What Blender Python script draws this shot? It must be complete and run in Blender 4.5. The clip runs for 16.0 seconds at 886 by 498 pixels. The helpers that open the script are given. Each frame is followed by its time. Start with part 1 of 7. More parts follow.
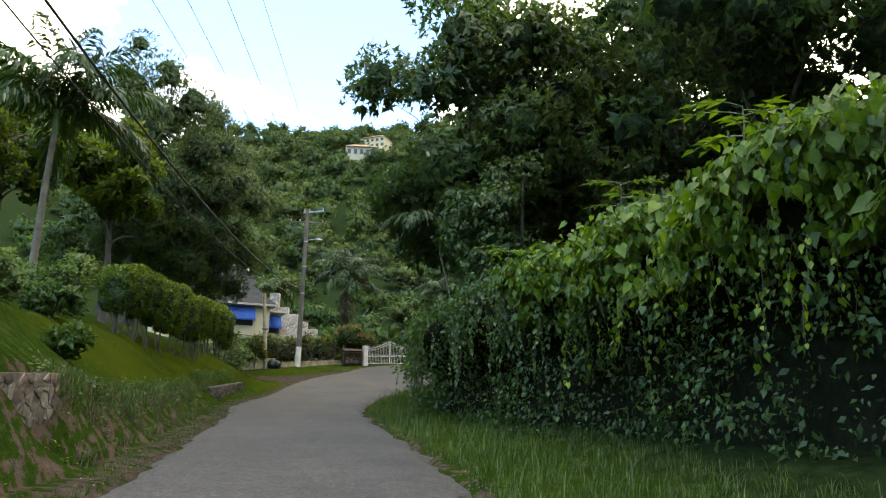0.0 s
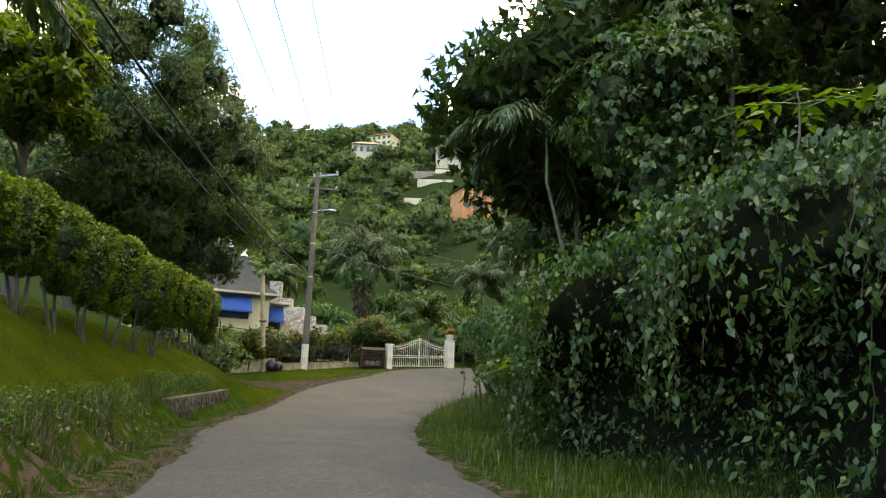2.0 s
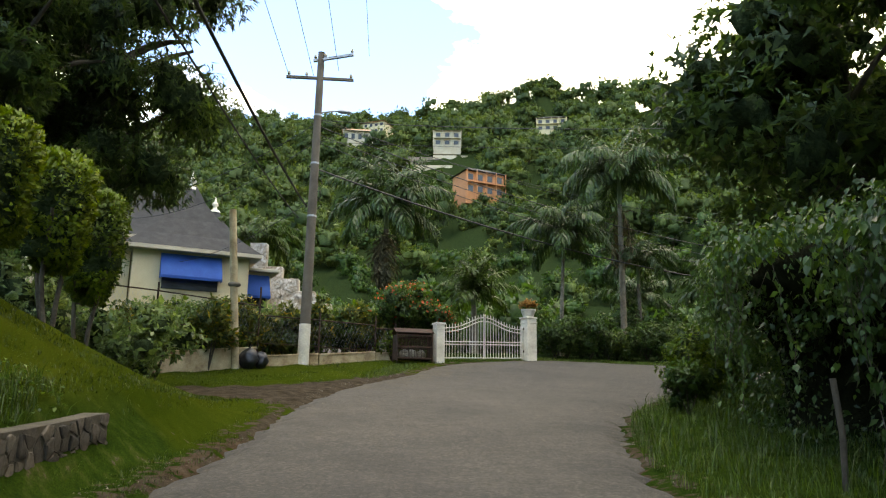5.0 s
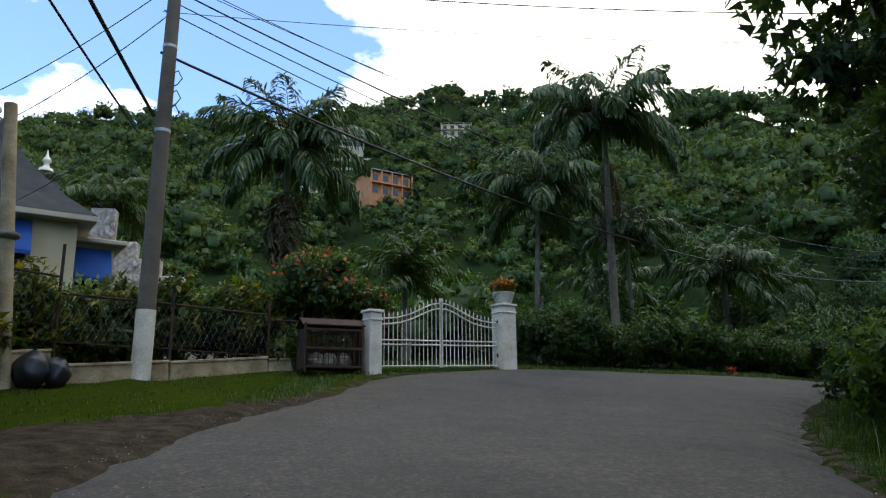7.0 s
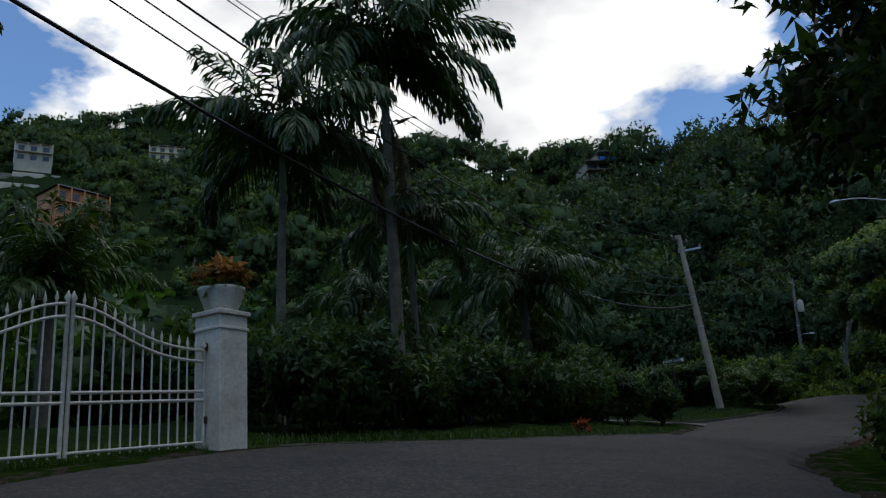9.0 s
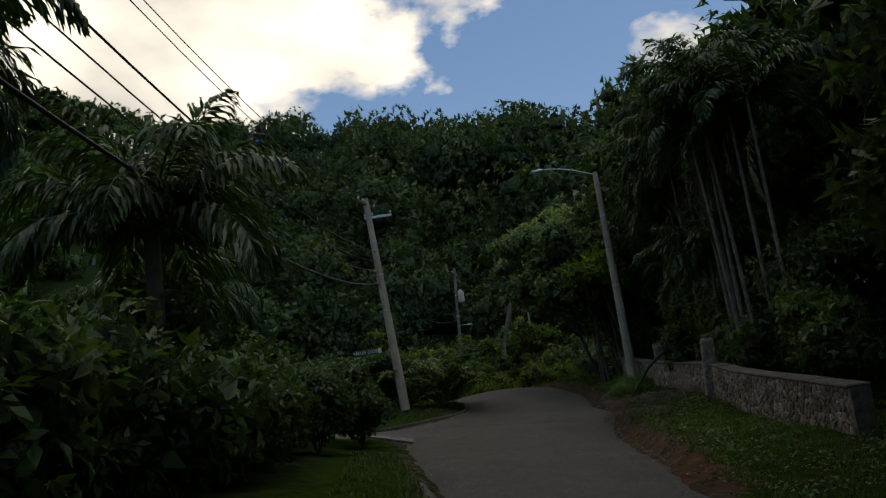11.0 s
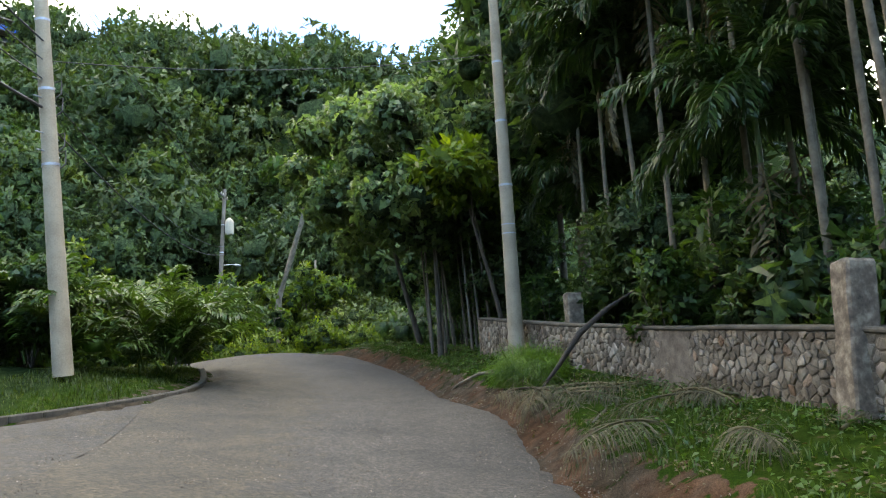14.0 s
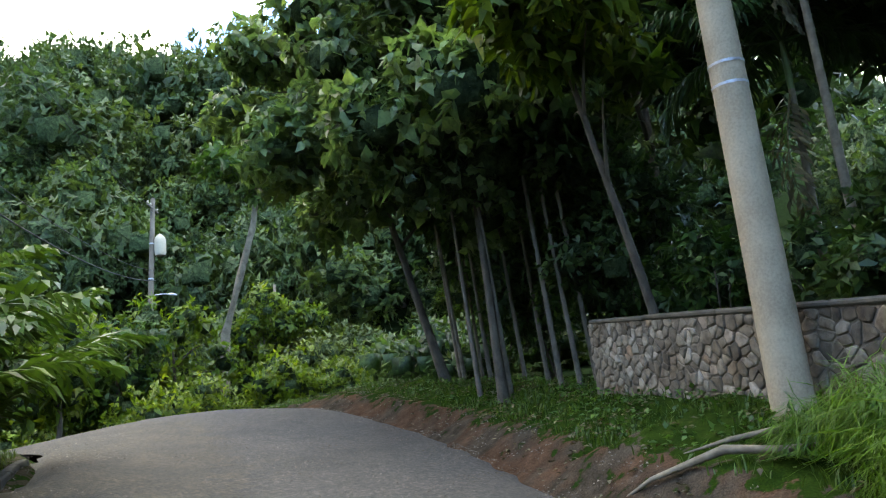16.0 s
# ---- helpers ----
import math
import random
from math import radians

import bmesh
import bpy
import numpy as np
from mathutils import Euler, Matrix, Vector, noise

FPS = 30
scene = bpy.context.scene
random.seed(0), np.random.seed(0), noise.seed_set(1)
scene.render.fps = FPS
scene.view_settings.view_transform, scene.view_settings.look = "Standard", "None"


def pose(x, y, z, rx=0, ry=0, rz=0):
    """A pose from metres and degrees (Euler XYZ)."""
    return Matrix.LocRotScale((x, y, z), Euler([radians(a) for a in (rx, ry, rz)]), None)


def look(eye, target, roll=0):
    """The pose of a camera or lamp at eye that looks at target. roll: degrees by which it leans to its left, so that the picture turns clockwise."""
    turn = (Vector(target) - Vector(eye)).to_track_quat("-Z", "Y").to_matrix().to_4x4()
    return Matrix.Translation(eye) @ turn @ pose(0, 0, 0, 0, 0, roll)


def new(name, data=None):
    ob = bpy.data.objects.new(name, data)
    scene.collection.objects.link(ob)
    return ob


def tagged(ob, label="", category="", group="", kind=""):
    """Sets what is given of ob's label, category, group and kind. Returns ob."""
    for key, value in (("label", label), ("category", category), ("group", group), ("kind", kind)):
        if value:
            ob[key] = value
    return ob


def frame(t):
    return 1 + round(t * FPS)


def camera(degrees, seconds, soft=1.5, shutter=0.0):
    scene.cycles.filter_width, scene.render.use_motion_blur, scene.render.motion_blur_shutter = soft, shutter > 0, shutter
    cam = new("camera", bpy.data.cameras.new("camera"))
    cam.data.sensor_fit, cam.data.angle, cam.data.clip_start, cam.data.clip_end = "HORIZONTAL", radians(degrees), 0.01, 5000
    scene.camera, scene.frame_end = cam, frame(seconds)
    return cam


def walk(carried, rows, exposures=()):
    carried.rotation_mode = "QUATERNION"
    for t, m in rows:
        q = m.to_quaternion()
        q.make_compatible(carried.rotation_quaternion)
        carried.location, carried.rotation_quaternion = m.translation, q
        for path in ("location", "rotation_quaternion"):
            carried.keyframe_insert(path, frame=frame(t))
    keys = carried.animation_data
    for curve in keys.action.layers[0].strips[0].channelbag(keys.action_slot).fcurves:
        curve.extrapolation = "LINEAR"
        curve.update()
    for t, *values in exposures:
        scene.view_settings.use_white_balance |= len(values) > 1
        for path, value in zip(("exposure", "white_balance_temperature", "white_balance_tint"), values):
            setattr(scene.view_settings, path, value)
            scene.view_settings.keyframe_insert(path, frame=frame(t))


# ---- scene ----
cam = camera(60.1, 16.0, 1.2)
METRES, EYE, TILT, LEAN, TURN = 85.0, 1.3, 0.0, 0.0, 0.0
ROWS = [
    (0.0, 0.0, 0.0, 0.0, -0.23, 11.92, -1.09),
    (0.5, -0.0068, 0.0327, 0.0013, 0.16, 12.07, -0.68),
    (1.0, -0.0137, 0.0654, 0.0025, -0.11, 12.31, -0.46),
    (1.5, -0.0205, 0.0986, 0.0041, -0.17, 12.25, -0.87),
    (2.0, -0.0271, 0.1317, 0.0052, -0.11, 12.37, -1.49),
    (2.5, -0.0339, 0.1643, 0.0064, -0.03, 12.25, -1.53),
    (3.0, -0.0404, 0.197, 0.0077, -0.11, 12.19, -0.72),
    (3.5, -0.047, 0.2295, 0.0092, -0.29, 12.44, -0.5),
    (4.0, -0.0534, 0.2615, 0.0106, -0.47, 12.29, -0.63),
    (6.5, -0.0741, 0.4134, 0.0188, -3.6, 12.9, -0.61),
    (7.0, -0.0736, 0.4426, 0.0211, -8.34, 13.28, 0.45),
    (7.5, -0.0713, 0.4709, 0.0241, -13.76, 13.75, 1.69),
    (8.0, -0.0669, 0.4987, 0.0275, -18.55, 14.92, 2.27),
    (8.5, -0.0597, 0.5259, 0.0309, -23.87, 15.29, 3.18),
    (9.0, -0.0493, 0.553, 0.0343, -29.11, 15.5, 4.08),
    (9.5, -0.0364, 0.5791, 0.0377, -34.74, 15.37, 5.25),
    (10.0, -0.0208, 0.6036, 0.0414, -41.22, 15.15, 6.22),
    (12.5, 0.095, 0.6953, 0.0504, -69.51, 8.63, 6.14),
    (13.0, 0.1227, 0.711, 0.0505, -70.89, 8.82, 5.32),
    (13.5, 0.1504, 0.7262, 0.0508, -71.98, 8.83, 4.13),
    (14.0, 0.1782, 0.741, 0.0507, -72.6, 8.76, 2.89),
    (14.5, 0.2071, 0.7556, 0.0508, -73.27, 9.22, 1.91),
    (15.0, 0.2378, 0.7695, 0.0511, -73.75, 9.83, 3.36),
    (15.5, 0.2687, 0.7832, 0.0531, -74.04, 10.53, 5.85),
    (16.0, 0.2986, 0.7981, 0.0559, -74.69, 11.26, 6.47),
]
EXPOSURES = [(t, e, k, 10) for t, e, k in ((0, 0.2, 8500), (1.5, 0.35, 9400), (2.5, 0.52, 10500), (3.5, 0.65, 11300), (4.2, 0.52, 10500), (6.3, -0.5, 7800), (7, -0.78, 7100), (7.5, -1.1, 6800), (8, -1.55, 6600), (9, -2.05, 6400), (10.2, -2.1, 6800),
                                          (12.3, -1.4, 9000), (13, -0.35, 8600), (13.5, 0.35, 8100), (14.5, 0.75, 7600), (15.5, 0.97, 7400), (16, 0.86, 7300))]
walk(cam, [(t, pose(0, 0, EYE, TILT, LEAN, TURN) @ pose(METRES * x, METRES * y, METRES * z, 90 + pitch, roll, yaw)) for t, x, y, z, yaw, pitch, roll in ROWS], EXPOSURES)


# ---- world, sun ----
def build_world():
    w = bpy.data.worlds.new("sky")
    scene.world = w
    w.use_nodes = True
    nt = w.node_tree
    nt.nodes.clear()
    N = nt.nodes.new
    out, bg, sky = N("ShaderNodeOutputWorld"), N("ShaderNodeBackground"), N("ShaderNodeTexSky")
    sky.sky_type, sky.sun_disc = "NISHITA", False
    sky.sun_elevation, sky.sun_rotation = radians(70), radians(SUN_AZ)
    co, mp = N("ShaderNodeTexCoord"), N("ShaderNodeMapping")
    mp.inputs["Scale"].default_value = (1.0, 1.0, 1.9)
    mp.inputs["Location"].default_value = CLOUD_SHIFT
    n1, n2 = N("ShaderNodeTexNoise"), N("ShaderNodeTexNoise")
    n1.inputs["Scale"].default_value, n1.inputs["Detail"].default_value, n1.inputs["Roughness"].default_value = 2.1, 9, 0.56
    n2.inputs["Scale"].default_value, n2.inputs["Detail"].default_value = 5.0, 6
    cover, shade, mix, gain = N("ShaderNodeValToRGB"), N("ShaderNodeValToRGB"), N("ShaderNodeMix"), N("ShaderNodeMix")
    cover.color_ramp.elements[0].position, cover.color_ramp.elements[1].position = CLOUD_COVER
    shade.color_ramp.elements[0].position, shade.color_ramp.elements[1].position = 0.30, 0.62
    shade.color_ramp.elements[0].color, shade.color_ramp.elements[1].color = (21.0, 21.6, 22.5, 1), (44.0, 43.5, 42.0, 1)
    mix.data_type, gain.data_type, gain.blend_type = "RGBA", "RGBA", "MULTIPLY"
    gain.inputs["Factor"].default_value = 1.0
    gain.inputs[7].default_value = (3.9, 4.9, 5.8, 1)
    L = nt.links.new
    dot, lean = N("ShaderNodeVectorMath"), N("ShaderNodeMath")
    dot.operation, lean.operation = "DOT_PRODUCT", "MULTIPLY_ADD"
    dot.inputs[1].default_value = (0.62, 0.72, 0.30)
    lean.inputs[1].default_value = 0.19
    L(co.outputs["Generated"], dot.inputs[0])
    L(dot.outputs["Value"], lean.inputs[0])
    L(n1.outputs["Fac"], lean.inputs[2])
    L(co.outputs["Generated"], mp.inputs["Vector"])
    L(mp.outputs["Vector"], n1.inputs["Vector"])
    L(mp.outputs["Vector"], n2.inputs["Vector"])
    L(lean.outputs[0], cover.inputs["Fac"])
    L(n2.outputs["Fac"], shade.inputs["Fac"])
    L(sky.outputs["Color"], gain.inputs[6])
    L(cover.outputs["Color"], mix.inputs["Factor"])
    L(gain.outputs[2], mix.inputs[6])
    L(shade.outputs["Color"], mix.inputs[7])
    L(mix.outputs[2], bg.inputs["Color"])
    bg.inputs["Strength"].default_value = 0.12
    L(bg.outputs["Background"], out.inputs["Surface"])
    lamp = bpy.data.lights.new("sun", "SUN")
    lamp.energy, lamp.angle, lamp.color = 1.1, radians(20), (1.0, 0.95, 0.86)
    sun = new("sun", lamp)
    a, e = radians(SUN_AZ), radians(70)
    sun.matrix_world = look(Vector((math.sin(a) * math.cos(e), math.cos(a) * math.cos(e), math.sin(e))) * 100, (0, 0, 0))


SUN_AZ, CLOUD_SHIFT, CLOUD_COVER = -168.0, (1.35, 0.4, 0.2), (0.582, 0.634)
build_world()


# ---- materials ----
def shader(name):
    m = bpy.data.materials.new(name)
    m.use_nodes = True
    nt = m.node_tree
    return m, nt, nt.nodes["Principled BSDF"]


def noise_tex(nt, scale, detail=4, rough=0.55, coord="Object"):
    co, n = nt.nodes.new("ShaderNodeTexCoord"), nt.nodes.new("ShaderNodeTexNoise")
    n.inputs["Scale"].default_value, n.inputs["Detail"].default_value, n.inputs["Roughness"].default_value = scale, detail, rough
    nt.links.new(co.outputs[coord], n.inputs["Vector"])
    return n.outputs["Fac"]


def ramp(nt, fac, stops):
    r = nt.nodes.new("ShaderNodeValToRGB")
    el = r.color_ramp.elements
    while len(el) < len(stops):
        el.new(0.5)
    for e, (p, c) in zip(el, stops):
        e.position, e.color = p, (*c, 1)
    nt.links.new(fac, r.inputs["Fac"])
    return r.outputs["Color"]


def mixed(nt, fac, a, b, blend="MIX"):
    m = nt.nodes.new("ShaderNodeMix")
    m.data_type, m.blend_type = "RGBA", blend
    for sock, v in ((m.inputs["Factor"], fac), (m.inputs[6], a), (m.inputs[7], b)):
        if isinstance(v, (int, float)):
            sock.default_value = v
        elif isinstance(v, tuple):
            sock.default_value = (*v, 1)
        else:
            nt.links.new(v, sock)
    return m.outputs[2]


def bump(nt, bsdf, height, strength=0.4, dist=0.02):
    b = nt.nodes.new("ShaderNodeBump")
    b.inputs["Strength"].default_value, b.inputs["Distance"].default_value = strength, dist
    nt.links.new(height, b.inputs["Height"])
    nt.links.new(b.outputs["Normal"], bsdf.inputs["Normal"])


def leaf_mat(name, dark, mid, light, rough=0.5, thin=0.3, mottle=0.32, wide=False):
    """Leaves: colour varies leaf by leaf and plant by plant, some light passes through."""
    m, nt, b = shader(name)
    geo, info = nt.nodes.new("ShaderNodeNewGeometry"), nt.nodes.new("ShaderNodeObjectInfo")
    c = ramp(nt, geo.outputs["Random Per Island"], [(0.0, dark), (0.5, mid), (0.85, mid), (1.0, light)])
    big = ramp(nt, noise_tex(nt, 0.35, 3), [(0.3, (0.62, 0.7, 0.7)), (0.7, (1.3, 1.22, 1.0))])
    c = mixed(nt, 1.0, c, big, "MULTIPLY")
    c = mixed(nt, 1.0, c, ramp(nt, info.outputs["Random"], [(0, (0.85, 0.9, 0.9)), (1, (1.15, 1.1, 1.0))]), "MULTIPLY")
    c = mixed(nt, 1.0, c, ramp(nt, noise_tex(nt, 5.5, 3, 0.7), [(0.38, (1 - mottle, 1.02 - mottle, 1.04 - mottle)), (0.64, (1 + 0.85 * mottle, 1 + 0.8 * mottle, 1 + 0.65 * mottle))]), "MULTIPLY")
    if wide:
        c = mixed(nt, 1.0, c, ramp(nt, noise_tex(nt, 0.09, 4, 0.6), [(0.36, (0.66, 0.76, 0.84)), (0.52, (1, 1, 1)), (0.66, (1.32, 1.16, 0.94))]), "MULTIPLY")
    c = mixed(nt, 1.0, c, (0.93, 1.0, 0.84), "MULTIPLY")
    nt.links.new(c, b.inputs["Base Color"])
    b.inputs["Roughness"].default_value = rough
    b.inputs["Specular IOR Level"].default_value = 0.38
    t, mx = nt.nodes.new("ShaderNodeBsdfTranslucent"), nt.nodes.new("ShaderNodeMixShader")
    nt.links.new(mixed(nt, 1.0, c, (1.25, 1.3, 0.6), "MULTIPLY"), t.inputs["Color"])
    mx.inputs["Fac"].default_value = thin
    nt.links.new(b.outputs["BSDF"], mx.inputs[1])
    nt.links.new(t.outputs["BSDF"], mx.inputs[2])
    nt.links.new(mx.outputs["Shader"], nt.nodes["Material Output"].inputs["Surface"])
    return m


def plain_mat(name, stops, scale=6, rough=0.8, metal=0.0, fine=60, bumpy=0.3, dist=0.01, coord="Object"):
    """Two scales of variation, with fine relief."""
    m, nt, b = shader(name)
    c = ramp(nt, noise_tex(nt, scale, 5, 0.6, coord), stops)
    c = mixed(nt, 1.0, c, ramp(nt, noise_tex(nt, fine, 3, 0.6, coord), [(0.25, (0.78, 0.78, 0.78)), (0.75, (1.15, 1.15, 1.15))]), "MULTIPLY")
    nt.links.new(c, b.inputs["Base Color"])
    b.inputs["Roughness"].default_value, b.inputs["Metallic"].default_value = rough, metal
    bump(nt, b, noise_tex(nt, fine, 6, 0.7, coord), bumpy, dist)
    return m


def piece_mat(name, stops, fine=35):
    """Stones and the like: each piece has its own tone."""
    m, nt, b = shader(name)
    info = nt.nodes.new("ShaderNodeObjectInfo")
    geo = nt.nodes.new("ShaderNodeNewGeometry")
    add = nt.nodes.new("ShaderNodeMath")
    add.operation = "ADD"
    nt.links.new(info.outputs["Random"], add.inputs[0])
    nt.links.new(geo.outputs["Random Per Island"], add.inputs[1])
    fr = nt.nodes.new("ShaderNodeMath")
    fr.operation = "FRACT"
    nt.links.new(add.outputs[0], fr.inputs[0])
    c = ramp(nt, fr.outputs[0], stops)
    c = mixed(nt, 1.0, c, ramp(nt, noise_tex(nt, 9, 5, 0.6), [(0.32, (0.45, 0.42, 0.38)), (0.5, (0.9, 0.88, 0.85)), (0.7, (1.2, 1.2, 1.17))]), "MULTIPLY")
    c = mixed(nt, 1.0, c, ramp(nt, noise_tex(nt, 1.3, 4, 0.65), [(0.36, (0.5, 0.42, 0.33)), (0.58, (1, 1, 1))]), "MULTIPLY")
    nt.links.new(c, b.inputs["Base Color"])
    b.inputs["Roughness"].default_value = 0.9
    bump(nt, b, noise_tex(nt, fine, 6, 0.7), 0.5, 0.02)
    return m


def ground_mat():
    m, nt, b = shader("ground")
    at = nt.nodes.new("ShaderNodeAttribute")
    at.attribute_name = "cover"
    sep = nt.nodes.new("ShaderNodeSeparateColor")
    nt.links.new(at.outputs["Color"], sep.inputs["Color"])
    big, mid, fine = noise_tex(nt, 0.5, 5), noise_tex(nt, 4, 5), noise_tex(nt, 45, 5, 0.7)
    grass = ramp(nt, mid, [(0.3, (0.013, 0.027, 0.005)), (0.55, (0.024, 0.043, 0.007)), (0.75, (0.052, 0.062, 0.018))])
    grass = mixed(nt, 1.0, grass, ramp(nt, fine, [(0.3, (0.6, 0.6, 0.6)), (0.7, (1.4, 1.4, 1.3))]), "MULTIPLY")
    lawn = ramp(nt, big, [(0.3, (0.026, 0.041, 0.004)), (0.7, (0.046, 0.059, 0.006))])
    lawn = mixed(nt, 1.0, lawn, ramp(nt, fine, [(0.3, (0.7, 0.7, 0.7)), (0.7, (1.25, 1.25, 1.2))]), "MULTIPLY")
    dirt = ramp(nt, mid, [(0.3, (0.032, 0.026, 0.019)), (0.5, (0.053, 0.043, 0.031)), (0.75, (0.088, 0.073, 0.053))])
    dirt = mixed(nt, ramp(nt, noise_tex(nt, 1.1, 4), [(0.42, (0, 0, 0)), (0.56, (0.8, 0.8, 0.8))]), dirt, mixed(nt, at.outputs["Alpha"], dirt, ramp(nt, mid, [(0.3, (0.062, 0.028, 0.014)), (0.7, (0.13, 0.062, 0.032))])))
    dirt = mixed(nt, 1.0, dirt, ramp(nt, fine, [(0.3, (0.5, 0.5, 0.5)), (0.75, (1.5, 1.45, 1.4))]), "MULTIPLY")
    c = mixed(nt, sep.outputs["Green"], grass, lawn)
    edge = nt.nodes.new("ShaderNodeMath")
    edge.operation = "MULTIPLY_ADD"
    nt.links.new(mid, edge.inputs[0])
    edge.inputs[1].default_value = 1.1
    nt.links.new(sep.outputs["Red"], edge.inputs[2])
    sharp = ramp(nt, edge.outputs[0], [(0.95, (0, 0, 0)), (1.15, (1, 1, 1))])
    c = mixed(nt, sharp, c, dirt)
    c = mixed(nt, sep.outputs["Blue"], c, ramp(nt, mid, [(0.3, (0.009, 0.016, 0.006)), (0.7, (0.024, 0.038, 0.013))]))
    nt.links.new(c, b.inputs["Base Color"])
    b.inputs["Roughness"].default_value = 0.95
    b.inputs["Specular IOR Level"].default_value = 0.0
    bump(nt, b, fine, 0.6, 0.05)
    return m


def road_mat():
    m, nt, b = shader("asphalt")
    big, mid, fine = noise_tex(nt, 0.35, 5, 0.6), noise_tex(nt, 3, 5), noise_tex(nt, 70, 4, 0.75)
    c = ramp(nt, big, [(0.3, (0.031, 0.0285, 0.0225)), (0.5, (0.039, 0.0355, 0.0285)), (0.7, (0.050, 0.045, 0.036))])
    c = mixed(nt, 1.0, c, ramp(nt, mid, [(0.3, (0.8, 0.8, 0.8)), (0.7, (1.12, 1.11, 1.1))]), "MULTIPLY")
    c = mixed(nt, 1.0, c, ramp(nt, fine, [(0.3, (0.35, 0.35, 0.35)), (0.7, (1.65, 1.64, 1.6))]), "MULTIPLY")
    c = mixed(nt, 1.0, c, ramp(nt, noise_tex(nt, 16, 6, 0.75), [(0.3, (0.62, 0.62, 0.62)), (0.7, (1.3, 1.29, 1.27))]), "MULTIPLY")
    c = mixed(nt, 1.0, c, ramp(nt, noise_tex(nt, 0.7, 2, 0.4), [(0.32, (0.84, 0.84, 0.85)), (0.42, (1, 1, 1))]), "MULTIPLY")
    c = mixed(nt, 1.0, c, ramp(nt, noise_tex(nt, 0.42, 6, 0.7), [(0.50, (1, 1, 1)), (0.60, (0.82, 0.82, 0.83))]), "MULTIPLY")
    grit = nt.nodes.new("ShaderNodeTexVoronoi")
    grit.inputs["Scale"].default_value = 30
    nt.links.new(nt.nodes.new("ShaderNodeTexCoord").outputs["Object"], grit.inputs["Vector"])
    c = mixed(nt, 1.0, c, ramp(nt, grit.outputs["Color"], [(0.2, (0.7, 0.7, 0.7)), (0.6, (1.0, 1.0, 1.0)), (0.85, (1.9, 1.86, 1.8))]), "MULTIPLY")
    at = nt.nodes.new("ShaderNodeAttribute")
    at.attribute_name = "cover"
    sep = nt.nodes.new("ShaderNodeSeparateColor")
    nt.links.new(at.outputs["Color"], sep.inputs["Color"])
    dirt = ramp(nt, fine, [(0.3, (0.022, 0.019, 0.011)), (0.7, (0.066, 0.056, 0.034))])
    dirt = mixed(nt, 1.0, dirt, ramp(nt, grit.outputs["Color"], [(0.1, (0.45, 0.44, 0.42)), (0.5, (0.9, 0.9, 0.9)), (0.9, (1.65, 1.6, 1.5))]), "MULTIPLY")
    dirt = mixed(nt, 1.0, dirt, ramp(nt, noise_tex(nt, 24, 5, 0.8), [(0.34, (0.5, 0.48, 0.45)), (0.66, (1.45, 1.42, 1.38))]), "MULTIPLY")
    dirt = mixed(nt, 1.0, dirt, ramp(nt, noise_tex(nt, 1.3, 4), [(0.35, (0.62, 0.62, 0.63)), (0.65, (1.2, 1.15, 1.08))]), "MULTIPLY")
    edge = nt.nodes.new("ShaderNodeMath")
    edge.operation = "MULTIPLY_ADD"
    nt.links.new(mid, edge.inputs[0])
    edge.inputs[1].default_value = 0.9
    nt.links.new(sep.outputs["Red"], edge.inputs[2])
    c = mixed(nt, ramp(nt, edge.outputs[0], [(0.85, (0, 0, 0)), (1.2, (0.85, 0.85, 0.85))]), c, dirt)
    v = nt.nodes.new("ShaderNodeTexVoronoi")
    v.feature = "DISTANCE_TO_EDGE"
    v.inputs["Scale"].default_value = 0.45
    co, wob = nt.nodes.new("ShaderNodeTexCoord"), nt.nodes.new("ShaderNodeVectorMath")
    wob.operation = "ADD"
    nz = nt.nodes.new("ShaderNodeTexNoise")
    nz.inputs["Scale"].default_value = 1.2
    nt.links.new(co.outputs["Object"], nz.inputs["Vector"])
    nt.links.new(co.outputs["Object"], wob.inputs[0])
    nt.links.new(nz.outputs["Color"], wob.inputs[1])
    nt.links.new(wob.outputs[0], v.inputs["Vector"])
    crack = ramp(nt, v.outputs["Distance"], [(0.0, (0.45, 0.45, 0.45)), (0.012, (1, 1, 1))])
    gate = ramp(nt, noise_tex(nt, 0.25, 2), [(0.5, (0, 0, 0)), (0.6, (1, 1, 1))])
    c = mixed(nt, gate, c, mixed(nt, 1.0, c, crack, "MULTIPLY"))
    nt.links.new(c, b.inputs["Base Color"])
    b.inputs["Roughness"].default_value = 0.85
    bump(nt, b, fine, 0.5, 0.012)
    return m


def inner_shade_mat():
    """Lumps seen between the outer leaves, with shade put into their darker colour: mottled, deeply uneven, without
    gloss.
    """
    m, nt, b = shader("inner_shade")
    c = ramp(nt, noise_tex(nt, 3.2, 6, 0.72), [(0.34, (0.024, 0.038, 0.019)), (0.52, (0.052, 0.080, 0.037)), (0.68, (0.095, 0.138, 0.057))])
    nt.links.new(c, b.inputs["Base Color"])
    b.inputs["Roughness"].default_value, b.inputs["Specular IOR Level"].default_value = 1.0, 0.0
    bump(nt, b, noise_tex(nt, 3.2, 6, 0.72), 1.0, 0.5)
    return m


